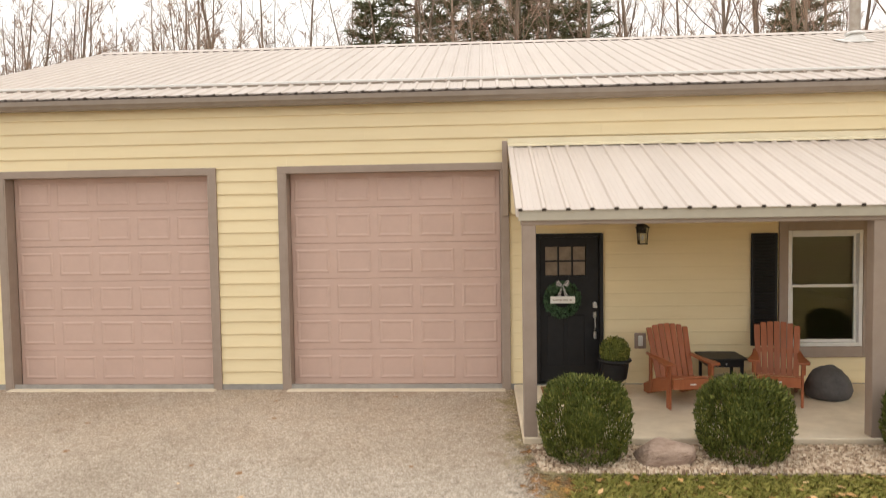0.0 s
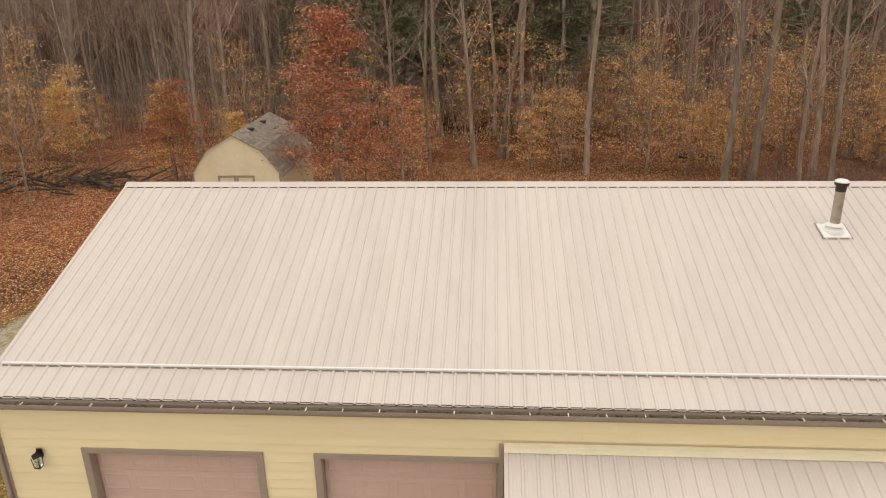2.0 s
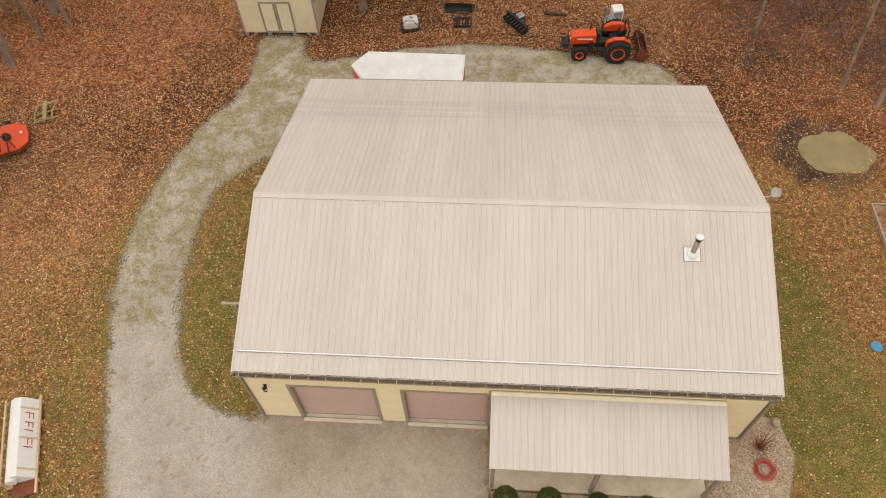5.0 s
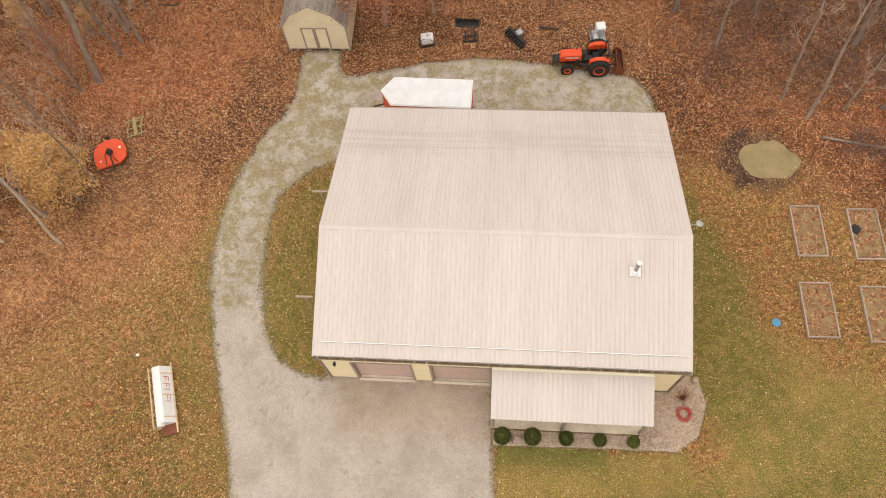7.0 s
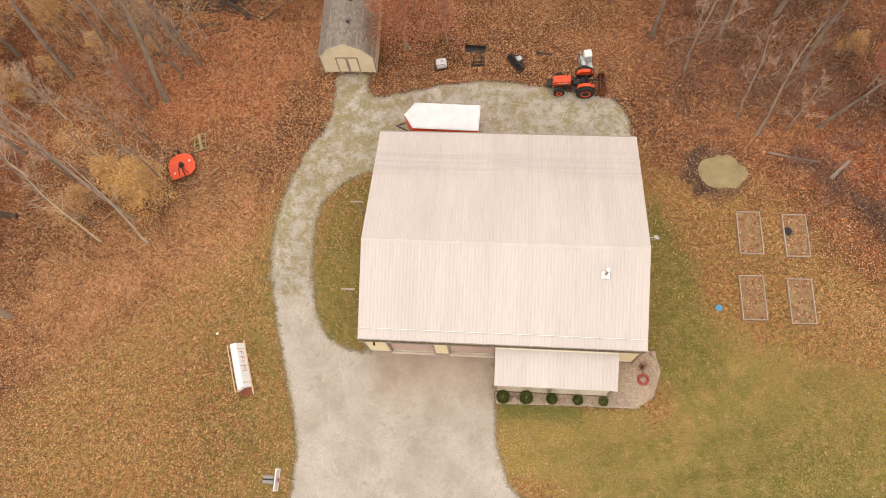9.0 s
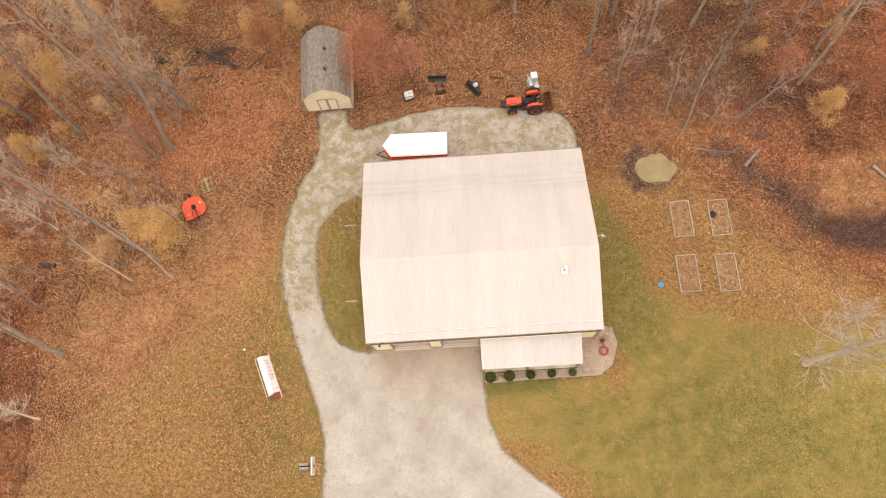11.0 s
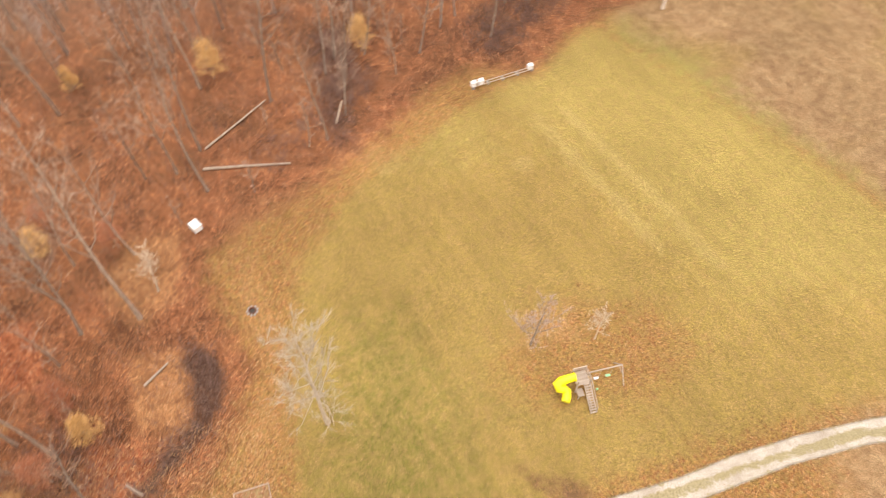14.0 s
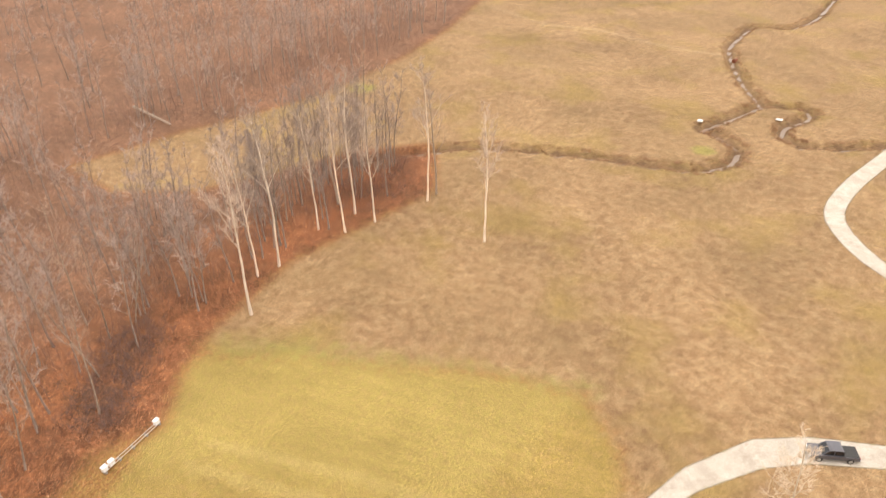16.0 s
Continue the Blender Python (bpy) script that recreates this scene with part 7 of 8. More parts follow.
# ---- pickup on the drive ----
pk = thing("pickup_truck", "dark grey pickup truck parked on the gravel drive", "car", (-3.7, -77.3, .02), 26)
low = [(-2.75, .48), (-2.7, .95), (-.9, 1.0), (1.0, 1.05), (2.5, 1.0), (2.75, .85), (2.78, .48)]
part("body", M().prism(low, "y", -.95, .95), MAT["car_paint"], pk)
part("cabin", M().prism([(-1.0, 1.0), (-.85, 1.62), (-.6, 1.74), (.55, 1.76), (.8, 1.70), (1.45, 1.06)], "y", -.78, .78), MAT["car_glass"], pk, "dark window band")
part("cab_roof", M().prism([(-.82, 1.68), (-.6, 1.77), (.55, 1.79), (.82, 1.70), (.55, 1.72), (-.6, 1.70)], "y", -.8, .8), MAT["car_paint"], pk)
for s in (-1, 1):
    for a, b in (((-.98, 1.0), (-.84, 1.68)), ((.2, 1.0), (.2, 1.72)), ((1.43, 1.05), (.8, 1.70))):
        part("pillar", M().tube([(a[0], s * .79, a[1]), (b[0], s * .77, b[1])], .045, 6), MAT["car_paint"], pk)
    for x in (-1.75, 1.75):
        wh = part("wheel", M().lathe([(.02, -.12), (.36, -.12), (.39, -.08), (.39, .08), (.36, .12), (.02, .12)], n=24, m=pose(x, s * .88, .39, 90)), MAT["rubber"], pk)
        part("rim", M().lathe([(.02, -.13), (.23, -.125), (.24, .125), (.02, .13)], n=18, m=pose(x, s * .885, .39, 90)), MAT["steel"], wh)
    part("headlight", M().box(2.7, 2.79, s * .7 - .17, s * .7 + .17, .74, .9, .02), MAT["white"], pk)
    part("tail_light", M().box(-2.77, -2.70, s * .82 - .08, s * .82 + .08, .65, .93, .01), MAT["red"], pk)
    part("mirror", M().box(1.0, 1.12, s * 1.0 - .09, s * 1.0 + .09, 1.08, 1.25, .02), MAT["car_paint"], pk)
part("bed_cover", M().box(-2.68, -1.0, -.85, .85, .98, 1.03, .01), MAT["iron"], pk, "dark bed cover")
part("bumper", M().box(2.76, 2.9, -.9, .9, .45, .66, .03), MAT["steel"], pk)
part("bumper", M().box(-2.9, -2.76, -.9, .9, .45, .62, .03), MAT["steel"], pk)
part("grille", M().box(2.77, 2.8, -.5, .5, .68, .92, .01), MAT["iron"], pk)
boulder(38.2, -170.5, (.7, .6, .45), 9, "white rock on the stream bank", "white")
boulder(22.6, -181, (.9, .5, .25), 10, "low pale rock in the dry meadow", "white")

# ---- trees ----
def bough(m, p, d, length, r, rg, n, sides, droop=0.0, lift=0.25, taper=0.35):
    """A bending branch; returns the points and directions along it."""
    pts, rad, dirs = [Vector(p)], [r], [Vector(d).normalized()]
    d = Vector(d).normalized()
    for i in range(n):
        d = (d + Vector((rg.gauss(0, .16), rg.gauss(0, .16), rg.gauss(0, .10) + (lift - droop) / n * 1.2))).normalized()
        pts.append(pts[-1] + d * length / n)
        rad.append(r * (1 - (1 - taper) * (i + 1) / n))
        dirs.append(d.copy())
    m.tube(pts, rad, sides, caps=False)
    return pts, rad, dirs


def spike(m, p, v, r):
    """A tapering twig of three sides."""
    a = v.orthogonal().normalized() * r
    b = v.normalized().cross(a)
    m.add([p + a, p - a * .5 + b * .866, p - a * .5 - b * .866, p + v], [(0, 1, 3), (1, 2, 3), (2, 0, 3)])


def sprig(m, p, v, r, rg):
    """The finest twigs: slivers that taper to a point."""
    a = v.cross(Vector((rg.gauss(0, 1), rg.gauss(0, 1), rg.gauss(0, 1)))).normalized() * r
    m.add([p - a, p + a, p + v], [(0, 1, 2)])


def bare_tree(seed, height, r, clear=0.45, limbs=14, spread=0.5, twigs=7, sprigs=4, thin=.026, rise=(.35, .95), bends=1):
    """Trunk and limbs in one mesh, the fine twigs of the crown in another."""
    rg = random.Random(seed)
    wood, crown = M(), M()
    segs = 9
    pts, rad = [Vector((0, 0, -.3))], [r * 1.45]
    d = Vector((rg.gauss(0, .025), rg.gauss(0, .025), 1)).normalized()
    for i in range(segs):
        d = (d + Vector((rg.gauss(0, .045), rg.gauss(0, .045), .1))).normalized()
        pts.append(pts[-1] + d * (height + .3) / segs)
        u = (i + 1) / segs
        rad.append(r * (1 - u) ** 0.8 * .95 + .02)
    wood.tube(pts, rad, 6, caps=False)
    for k in range(limbs):
        u = clear + (1 - clear) * (k + rg.random() * .8) / limbs * .97
        f = u * segs
        i = min(int(f), segs - 1)
        p = pts[i].lerp(pts[i + 1], f - i)
        rr = rad[i] + (rad[i + 1] - rad[i]) * (f - i)
        a = k * 2.4 + rg.uniform(-.5, .5)
        up = rg.uniform(*rise)
        dd = Vector((math.cos(a), math.sin(a), up))
        ln = height * spread * (1 - .62 * (u - clear) / (1 - clear)) * rg.uniform(.55, 1.0)
        q, qr, qd = bough(wood, p, dd, ln, min(rr * .42, .02 + ln * .01), rg, 3, 3, lift=.35)
        for j in range(twigs):
            w = rg.uniform(.2, 1.0) * 3
            e = min(int(w), 2)
            o = q[e].lerp(q[e + 1], w - e)
            sd = (qd[e] * .7 + Vector((rg.gauss(0, .6), rg.gauss(0, .6), rg.uniform(-.1, .7)))).normalized()
            l2 = ln * rg.uniform(.22, .45)
            s, sr, sdd = bough(crown, o, sd, l2, max(thin, qr[e] * .4), rg, bends, 3, lift=.2, taper=.4)
            for _ in range(sprigs):
                w2 = rg.uniform(.2, 1) * bends
                e2 = min(int(w2), bends - 1)
                o2 = s[e2].lerp(s[e2 + 1], w2 - e2)
                t2 = (sdd[e2] + Vector((rg.gauss(0, .6), rg.gauss(0, .6), rg.gauss(.15, .4)))).normalized()
                sprig(crown, o2, t2 * l2 * rg.uniform(.35, .85), thin * .8, rg)
    return wood, crown


def leaf_cloud(m, centres, per, size, rg, spread):
    """Many small bent leaves round points of the crown."""
    for c, s in centres:
        for _ in range(per):
            p = Vector(c) + Vector((rg.gauss(0, 1), rg.gauss(0, 1), rg.gauss(0, .28))) * spread * s
            a = Vector((rg.gauss(0, 1), rg.gauss(0, 1), rg.gauss(0, .5))).normalized() * size * rg.uniform(.6, 1.3)
            b = a.cross(Vector((rg.gauss(0, 1), rg.gauss(0, 1), rg.gauss(0, 1)))).normalized() * size * rg.uniform(.3, .5)
            mid = Vector((0, 0, -size * .15))
            m.add([p - a, p - b + mid, p + a, p + b + mid], [(0, 1, 2), (0, 2, 3)])


def leafy_tree(seed, height, r, per=26, size=.14, clear=.15, limbs=16, spread=.34, cover=1.0):
    rg = random.Random(seed)
    wood, crown = bare_tree(seed, height, r, clear, limbs, spread, 3, 1)
    leaves = M()
    cs = []
    for k in range(int(limbs * 6 * cover)):
        u = clear + (1 - clear) * rg.random()
        a = rg.uniform(0, 6.283)
        reach = height * spread * (1 - .7 * (u - clear) / (1 - clear)) * math.sqrt(rg.random())
        cs.append(((math.cos(a) * reach, math.sin(a) * reach, u * height + reach * .35), rg.uniform(.6, 1.3)))
    leaf_cloud(leaves, cs, per, size, rg, height * .055)
    wood.add(crown.v, crown.f)
    return wood, leaves


def pine_tree(seed, height, r):
    rg = random.Random(seed)
    wood, needles = M(), M()
    wood.tube([(0, 0, -.3), (rg.gauss(0, .1), rg.gauss(0, .1), height * .5), (0, 0, height)], [r * 1.2, r * .7, .03], 8, caps=False)
    z = height * .18
    while z < height * .98:
        u = z / height
        ln = height * .21 * (1.05 - u) ** .75 * rg.uniform(.75, 1.15) + .3
        for k in range(rg.randint(6, 8)):
            a = rg.uniform(0, 6.283)
            d = Vector((math.cos(a), math.sin(a), rg.uniform(-.12, .25)))
            q, _, qd = bough(wood, (0, 0, z), d, ln, .02 + ln * .012, rg, 3, 3, droop=.1)
            for j in range(9):
                w = rg.uniform(.25, 1) * 3
                e = min(int(w), 2)
                o = q[e].lerp(q[e + 1], w - e)
                for _ in range(7):
                    v = (qd[e] * .8 + Vector((rg.gauss(0, .7), rg.gauss(0, .7), rg.gauss(.15, .45)))).normalized() * rg.uniform(.25, .6)
                    sprig(needles, o + v * rg.uniform(0, .4), v, .035, rg)
        z += rg.uniform(.45, .75)
    return wood, needles


def stock(make, mats, *names):
    """The meshes of one kind of tree, made once."""
    return [(n, m.mesh(n, MAT[k], True)) for n, m, k in zip(names, make, mats)]


TREE_KINDS = {
    "tall": [stock(bare_tree(s, h, r, c, l, sp, 7, 7, .0125, (.55, 1.5)), ("bark", "twig"), "trunk", "crown") for s, h, r, c, l, sp in
             ((1, 23, .17, .34, 17, .29), (2, 26, .21, .40, 18, .28), (3, 20, .13, .28, 16, .28), (4, 24, .155, .40, 15, .28), (5, 18, .10, .26, 15, .30))],
    "pale": [stock(bare_tree(s, h, r, c, l, sp, 9, 14, .02, (1.0, 2.4), 2), ("pale_bark", "grey_twig"), "trunk", "crown") for s, h, r, c, l, sp in
             ((11, 22, .16, .42, 17, .25), (12, 20, .135, .38, 16, .27), (14, 23, .15, .46, 15, .24))],
    "lawn": [stock(bare_tree(13, 16.5, .20, .27, 22, .36, 10, 16, .015, (.35, 1.2), 2), ("lawn_bark", "pale_twig"), "trunk", "crown")],
    "slim": [stock(bare_tree(s, 12.5, .09, .38, 12, .22, 5, 8, .009, (.5, 1.4)), ("lawn_bark", "twig"), "trunk", "crown") for s in (71, 74)],
    "pole": [stock(bare_tree(s, 13, .10, .4, 12, .22, 5, 8, .01, (.5, 1.4)), ("bark", "twig"), "trunk", "crown") for s in (76, 77)],
    "clump": [stock(bare_tree(s, 8, .11, .06, 10, .62, 7, 10, .011, (.9, 2.0), 2), ("bark", "twig"), "trunk", "crown") for s in (72, 75)],
    "grey": [stock(bare_tree(73, 6.5, .10, .16, 16, .52, 9, 14, .011, (.4, 1.2), 2), ("bark", "haze_twig"), "trunk", "crown")],
    "sapling": [stock(bare_tree(s, h, r, .2, 12, .3, 6, 6, .012, (.5, 1.4)), ("bark", "twig"), "trunk", "crown") for s, h, r in ((21, 7, .06), (22, 10, .09), (23, 5, .04))],
    "gold": [stock(leafy_tree(s, h, r, pr, sz), ("bark", "leaf_gold"), "trunk", "crown") for s, h, r, pr, sz in ((31, 6.5, .07, 52, .085), (32, 4.5, .05, 48, .08))],
    "tan": [stock(leafy_tree(s, h, r, 22, .075, .1, 14, .4, .9), ("bark", "leaf_tan"), "trunk", "crown") for s, h, r in ((41, 5, .05), (42, 7.5, .07), (43, 3.2, .03))],
    "russet": [stock(leafy_tree(51, 10.5, .21, 95, .095, .2, 20, .31), ("bark", "leaf_red"), "trunk", "crown"),
               stock(leafy_tree(52, 6, .07, 44, .08, .15, 14, .36), ("bark", "leaf_red"), "trunk", "crown")],
    "pine": [stock(pine_tree(s, h, .24), ("bark", "needle"), "trunk", "crown") for s, h in ((61, 19), (62, 15))],
}
LABELS = {
    "tall": "tall bare grey-brown hardwood tree standing in leaf litter", "pale": "bare pale-barked tree with high whitish limbs", "lawn": "bare grey-barked tree with fine spreading branches on grass",
    "slim": "slim pale-trunked bare tree with faint fine twigs", "pole": "slim dark bare tree with fine brown twigs", "clump": "many-stemmed bare tree with dark rising limbs", "grey": "small spreading bare tree with a grey veil of twigs",
    "sapling": "slim bare sapling with fine brown twigs", "gold": "small tree with thin golden autumn leaves",
    "tan": "young beech tree still holding tan leaves", "russet": "oak tree holding dense russet leaves", "pine": "dark green pine tree among bare trunks"}


def plant(kind, which, x, y, scale=1.0, turn=0.0, lean=(0, 0), group="woodland trees"):
    small = kind in ("sapling", "tan", "gold")
    ob = thing("sapling" if small else "tree", LABELS[kind], "sapling" if small else "tree", group="woodland saplings" if small else group)
    zz = float(terrain(np.array([x]), np.array([y]))[0])
    ob.matrix_world = pose(x, y, zz, lean[0], lean[1], turn) @ Matrix.Diagonal((scale, scale, scale, 1))
    for n, data in TREE_KINDS[kind][which % len(TREE_KINDS[kind])]:
        part(n, data, None, ob)
    return ob


rt = random.Random(77)
# the trees that can be told apart
plant("russet", 0, -4.7, 24.4, .88, 30)
plant("lawn", 0, 28.7, -3.1, 1.12, 200, group="lawn trees")
plant("gold", 0, -22.4, 10.2, .95, 0)
plant("gold", 1, -24.2, 10.9, 1.25, 80)
plant("gold", 1, -23.0, 12.0, .9, 200)
plant("slim", 0, -22.8, 7.3, .9, 120)
plant("slim", 1, -26.5, 7.3, .8, 10)
plant("clump", 0, -26.8, 16.1, .8, 60)
plant("clump", 1, -24.6, 18.5, .9, 200)
plant("clump", 1, -22.7, 21.5, 1.0, 320)
plant("pole", 0, 22.0, 17.4, 1.0, 40, (0, 6))
plant("pole", 1, 20.6, 18.7, .95, 140, (0, 4))
plant("pole", 1, 26.5, 18.2, 1.05, 250, (-3, 5))
plant("grey", 0, 30.8, -24.2, 1.25, 40, group="lawn trees")
plant("lawn", 0, 29.5, -30.6, .36, 70, group="lawn trees")
for k, (x, y) in enumerate(((74.8, -61), (82.8, -85.6), (78, -87.4), (80.8, -93.7), (75.6, -93.1), (71.9, -104.9), (54.9, -97.5), (81.4, -69), (80.5, -73))):
    plant("pale", k, x, y, rt.uniform(1.1, 1.3), rt.uniform(0, 360), group="field edge trees")
for k, (x, y) in enumerate(((72.8, -21.4), (63.9, -10.4), (67.2, -13.4))):
    plant("tall", k + 2, x, y, .68, rt.uniform(0, 360), (0, 4), group="field edge trees")
for k, (x, y) in enumerate(((71.9, -108), (86, -95), (88, -105), (92, -112), (90, -85), (85, -78))):
    plant("tall", k, x, y, rt.uniform(.95, 1.1), rt.uniform(0, 360), group="field edge trees")


def wooded(x, y, margin):
    return float(dist_in(np.array([x]), np.array([y]), WOODS)[0]) > margin


SHED_CLEAR = (-13, -5, 20, 32)
spots = []
# trunks behind the house that can be told apart
for x, y, k, s in ((2, 32.1, 2, .95), (8.4, 30.8, 3, 1), (14.6, 25.8, 0, .85), (17.3, 29.8, 1, 1), (16.9, 22.6, 4, .95), (19.8, 25.8, 2, .9), (-.5, 29.8, 4, 1), (-3.1, 33.8, 2, .9), (-16, 35, 3, .9), (12.2, 35.2, 4, 1), (14.7, 35.7, 2, 1)):
    spots.append((x, y))
    plant("tall", k, x, y, s, x * 40, (rt.gauss(0, 2), rt.gauss(0, 2)))
for x, y, k in ((-21.5, 22.6, 1), (-24.4, 26.6, 1), (-22.6, 24.0, 0), (-25.5, 23.5, 1)):
    plant("sapling", k, x, y, 1.05, x * 50, (rt.gauss(0, 6), rt.gauss(0, 6)))
for kind, x, y, k in (("russet", -14.4, 28.6, 1), ("tan", -12.6, 35, 1), ("russet", -1.5, 25.2, 1), ("tan", 19.7, 32, 1), ("tan", 22, 31, 1), ("tan", 7, 32, 0), ("tan", 11, 33, 1)):
    plant(kind, k, x, y, .95, x * 30)


def scatter(count, x0, x1, y0, y1, gap, margin, rg):
    out, tries = [], 0
    while len(out) < count and tries < count * 60:
        tries += 1
        x, y = rg.uniform(x0, x1), rg.uniform(y0, y1)
        if not wooded(x, y, margin) or (SHED_CLEAR[0] < x < SHED_CLEAR[1] and SHED_CLEAR[2] < y < SHED_CLEAR[3]) or (-4 < x < 13 and y < 29) or (-21 < x < -11 and y < 27) or (12 < x < 24 and y < 30) or (28 < x < 43 and y < 17) or (-23.5 < x < -18 and 12 < y < 18):
            continue
        if any((x - a) ** 2 + (y - b) ** 2 < gap * gap for a, b in spots):
            continue
        spots.append((x, y))
        out.append((x, y))
    return out


for x, y in scatter(125, -50, 60, 20, 75, 2.4, 2.0, rt):
    plant("tall", rt.randrange(5), x, y, rt.uniform(.8, 1.15), rt.uniform(0, 360), (rt.gauss(0, 2), rt.gauss(0, 2)))
for x, y in scatter(30, -50, -14, -10, 28, 3.0, 1.5, rt):
    plant("tall", rt.randrange(5), x, y, rt.uniform(.7, 1.0), rt.uniform(0, 360), (rt.gauss(0, 3), rt.gauss(0, 3)))
for x, y in scatter(62, 14, 100, -60, 45, 3.0, 2.5, rt):
    plant("tall", rt.randrange(5), x, y, rt.uniform(.7, 1.0), rt.uniform(0, 360), (rt.gauss(0, 3), rt.gauss(0, 3)))
for x, y in scatter(60, -45, 90, -40, 50, 1.6, .5, rt):
    plant("sapling", rt.randrange(3), x, y, rt.uniform(.7, 1.1), rt.uniform(0, 360))
for x, y in scatter(46, -42, 40, 22, 46, 1.4, 1.5, rt):
    plant("tan", rt.randrange(3), x, y, rt.uniform(.7, 1.2), rt.uniform(0, 360))
for x, y in ((-31.5, 33), (-23.2, 32.6), (-35.8, 19.5), (-15, 28.8), (-12, 31), (33.6, 18.0), (-33, 26), (-39, 24), (56.3, 22.4), (81.8, 19.1), (78.5, -18.1), (78.7, 1.5)):
    plant("gold", rt.randrange(2), x, y, rt.uniform(.75, 1.05), rt.uniform(0, 360))
for x, y in ((-31.5, 17.5), (-33.5, 12.4), (-33.5, -4), (-37, 7), (48, 11)):
    plant("lawn", 0, x, y, rt.uniform(.4, .55), rt.uniform(0, 360), (rt.gauss(0, 4), rt.gauss(0, 4)))
for _ in range(24):
    plant("tan", rt.randrange(3), rt.uniform(-3, 28), rt.uniform(29.5, 38), rt.uniform(.75, 1.2), rt.uniform(0, 360))
for _ in range(12):
    plant("tan", rt.randrange(3), rt.uniform(-40, -25), rt.uniform(8, 27), rt.uniform(.7, 1.1), rt.uniform(0, 360))
for x, y in scatter(16, -40, 60, 14, 50, 1.8, 2.0, rt):
    plant("russet", 1, x, y, rt.uniform(.6, 1.1), rt.uniform(0, 360))
for x, y, k in ((-5.5, 46, 1.35), (-2.5, 50, 1.4), (.5, 46.5, 1.3), (3, 51, 1.45), (5.8, 47, 1.35), (8.6, 50, 1.4), (10.2, 45.5, 1.2), (27.5, 50, 1.25), (30.2, 54, 1.35),
                (-12.5, 47, .6), (-8.6, 45, .7)):
    plant("pine", int(x) % 2, x, y, k, rt.uniform(0, 360))


# far woods, too many to count
def far_woods(name, seed, count, x0, x1, y0, y1, margin, limbs=13, tw=6, sg=4, thin=.075, mats=("far_bark", "haze_twig")):
    rg = random.Random(seed)
    wood, crown = M(), M()
    kinds = [bare_tree(seed * 10 + k, 21, .12, .24, limbs, .27, tw, sg, thin, (.7, 1.9)) for k in range(3)]
    n = 0
    tries = 0
    while n < count and tries < count * 20:
        tries += 1
        x, y = rg.uniform(x0, x1), rg.uniform(y0, y1)
        if not wooded(x, y, margin):
            continue
        n += 1
        w, c = kinds[rg.randrange(3)]
        s, a = rg.uniform(.75, 1.15), rg.uniform(0, 6.283)
        zz = float(terrain(np.array([x]), np.array([y]))[0])
        ca, sa = math.cos(a) * s, math.sin(a) * s
        for src, dst in ((w, wood), (c, crown)):
            dst.add([(x + p[0] * ca - p[1] * sa, y + p[0] * sa + p[1] * ca, zz + p[2] * s) for p in src.v], src.f)
    woods = thing(name, "far bare autumn woods of grey-brown trunks", "woods", kind="stuff")
    part("trunks", wood, MAT[mats[0]], woods, smooth=True)
    part("crowns", crown, MAT[mats[1]], woods, smooth=True)


far_woods("far_woods", 11, 120, -75, 90, 50, 84, 3, 12, 6, 9, .022, ("bark", "twig"))
far_woods("far_woods", 12, 55, -62, -10, 36, 78, 3, 12, 6, 9, .022, ("bark", "twig"))
far_woods("far_woods", 7, 150, -115, 130, 68, 225, 3, 7, 6, 6, .035, ("bark", "twig"))
far_woods("far_woods", 8, 240, 80, 165, -235, 20, 0, 11, 6, 11, .03)
far_woods("far_woods", 13, 46, 79, 101, -120, -52, .3, 12, 7, 12, .024)
far_woods("far_woods", 10, 180, 155, 320, -280, -30, 0, 7, 5, 8, .06)
far_woods("far_woods", 9, 25, -120, -50, -40, 70, 3)


def understory(name, count, x0, x1, y0, y1, margin, seed, mat="haze_twig", width=.045, low=2.2, high=7.5):
    """Slim stems and side twigs between the far trunks."""
    rg = random.Random(seed)
    m = M()
    px_ = np.array([rg.uniform(x0, x1) for _ in range(count)])
    py_ = np.array([rg.uniform(y0, y1) for _ in range(count)])
    keep = dist_in(px_, py_, WOODS) > margin
    for x, y, z, k in zip(px_, py_, terrain(px_, py_), keep):
        if not k:
            continue
        v = Vector((rg.gauss(0, .16), rg.gauss(0, .16), 1)) * rg.uniform(low, high)
        p = Vector((x, y, z - .1))
        spike(m, p, v, width)
        for _ in range(3):
            spike(m, p + v * rg.uniform(.25, .85), Vector((rg.gauss(0, 1), rg.gauss(0, 1), rg.uniform(.2, 1))) * rg.uniform(.5, 1.1), width * .55)
    single(name, m, MAT[mat], "slim bare grey-brown stems crowding the woods", "brush", kind="stuff")


understory("understory", 8000, -95, 120, 68, 120, 8, 36, "brush", .15, 8, 20)
understory("understory", 7000, -60, 70, 40, 100, 8, 31, "bark")
understory("understory", 4200, -130, 150, 110, 240, 8, 34, "brush", .14, 6, 14)
understory("understory", 5200, 82, 170, -200, 10, 3, 32, "brush", .035)
understory("understory", 900, 18, 85, -10, 40, 4, 33, "brush", .022)

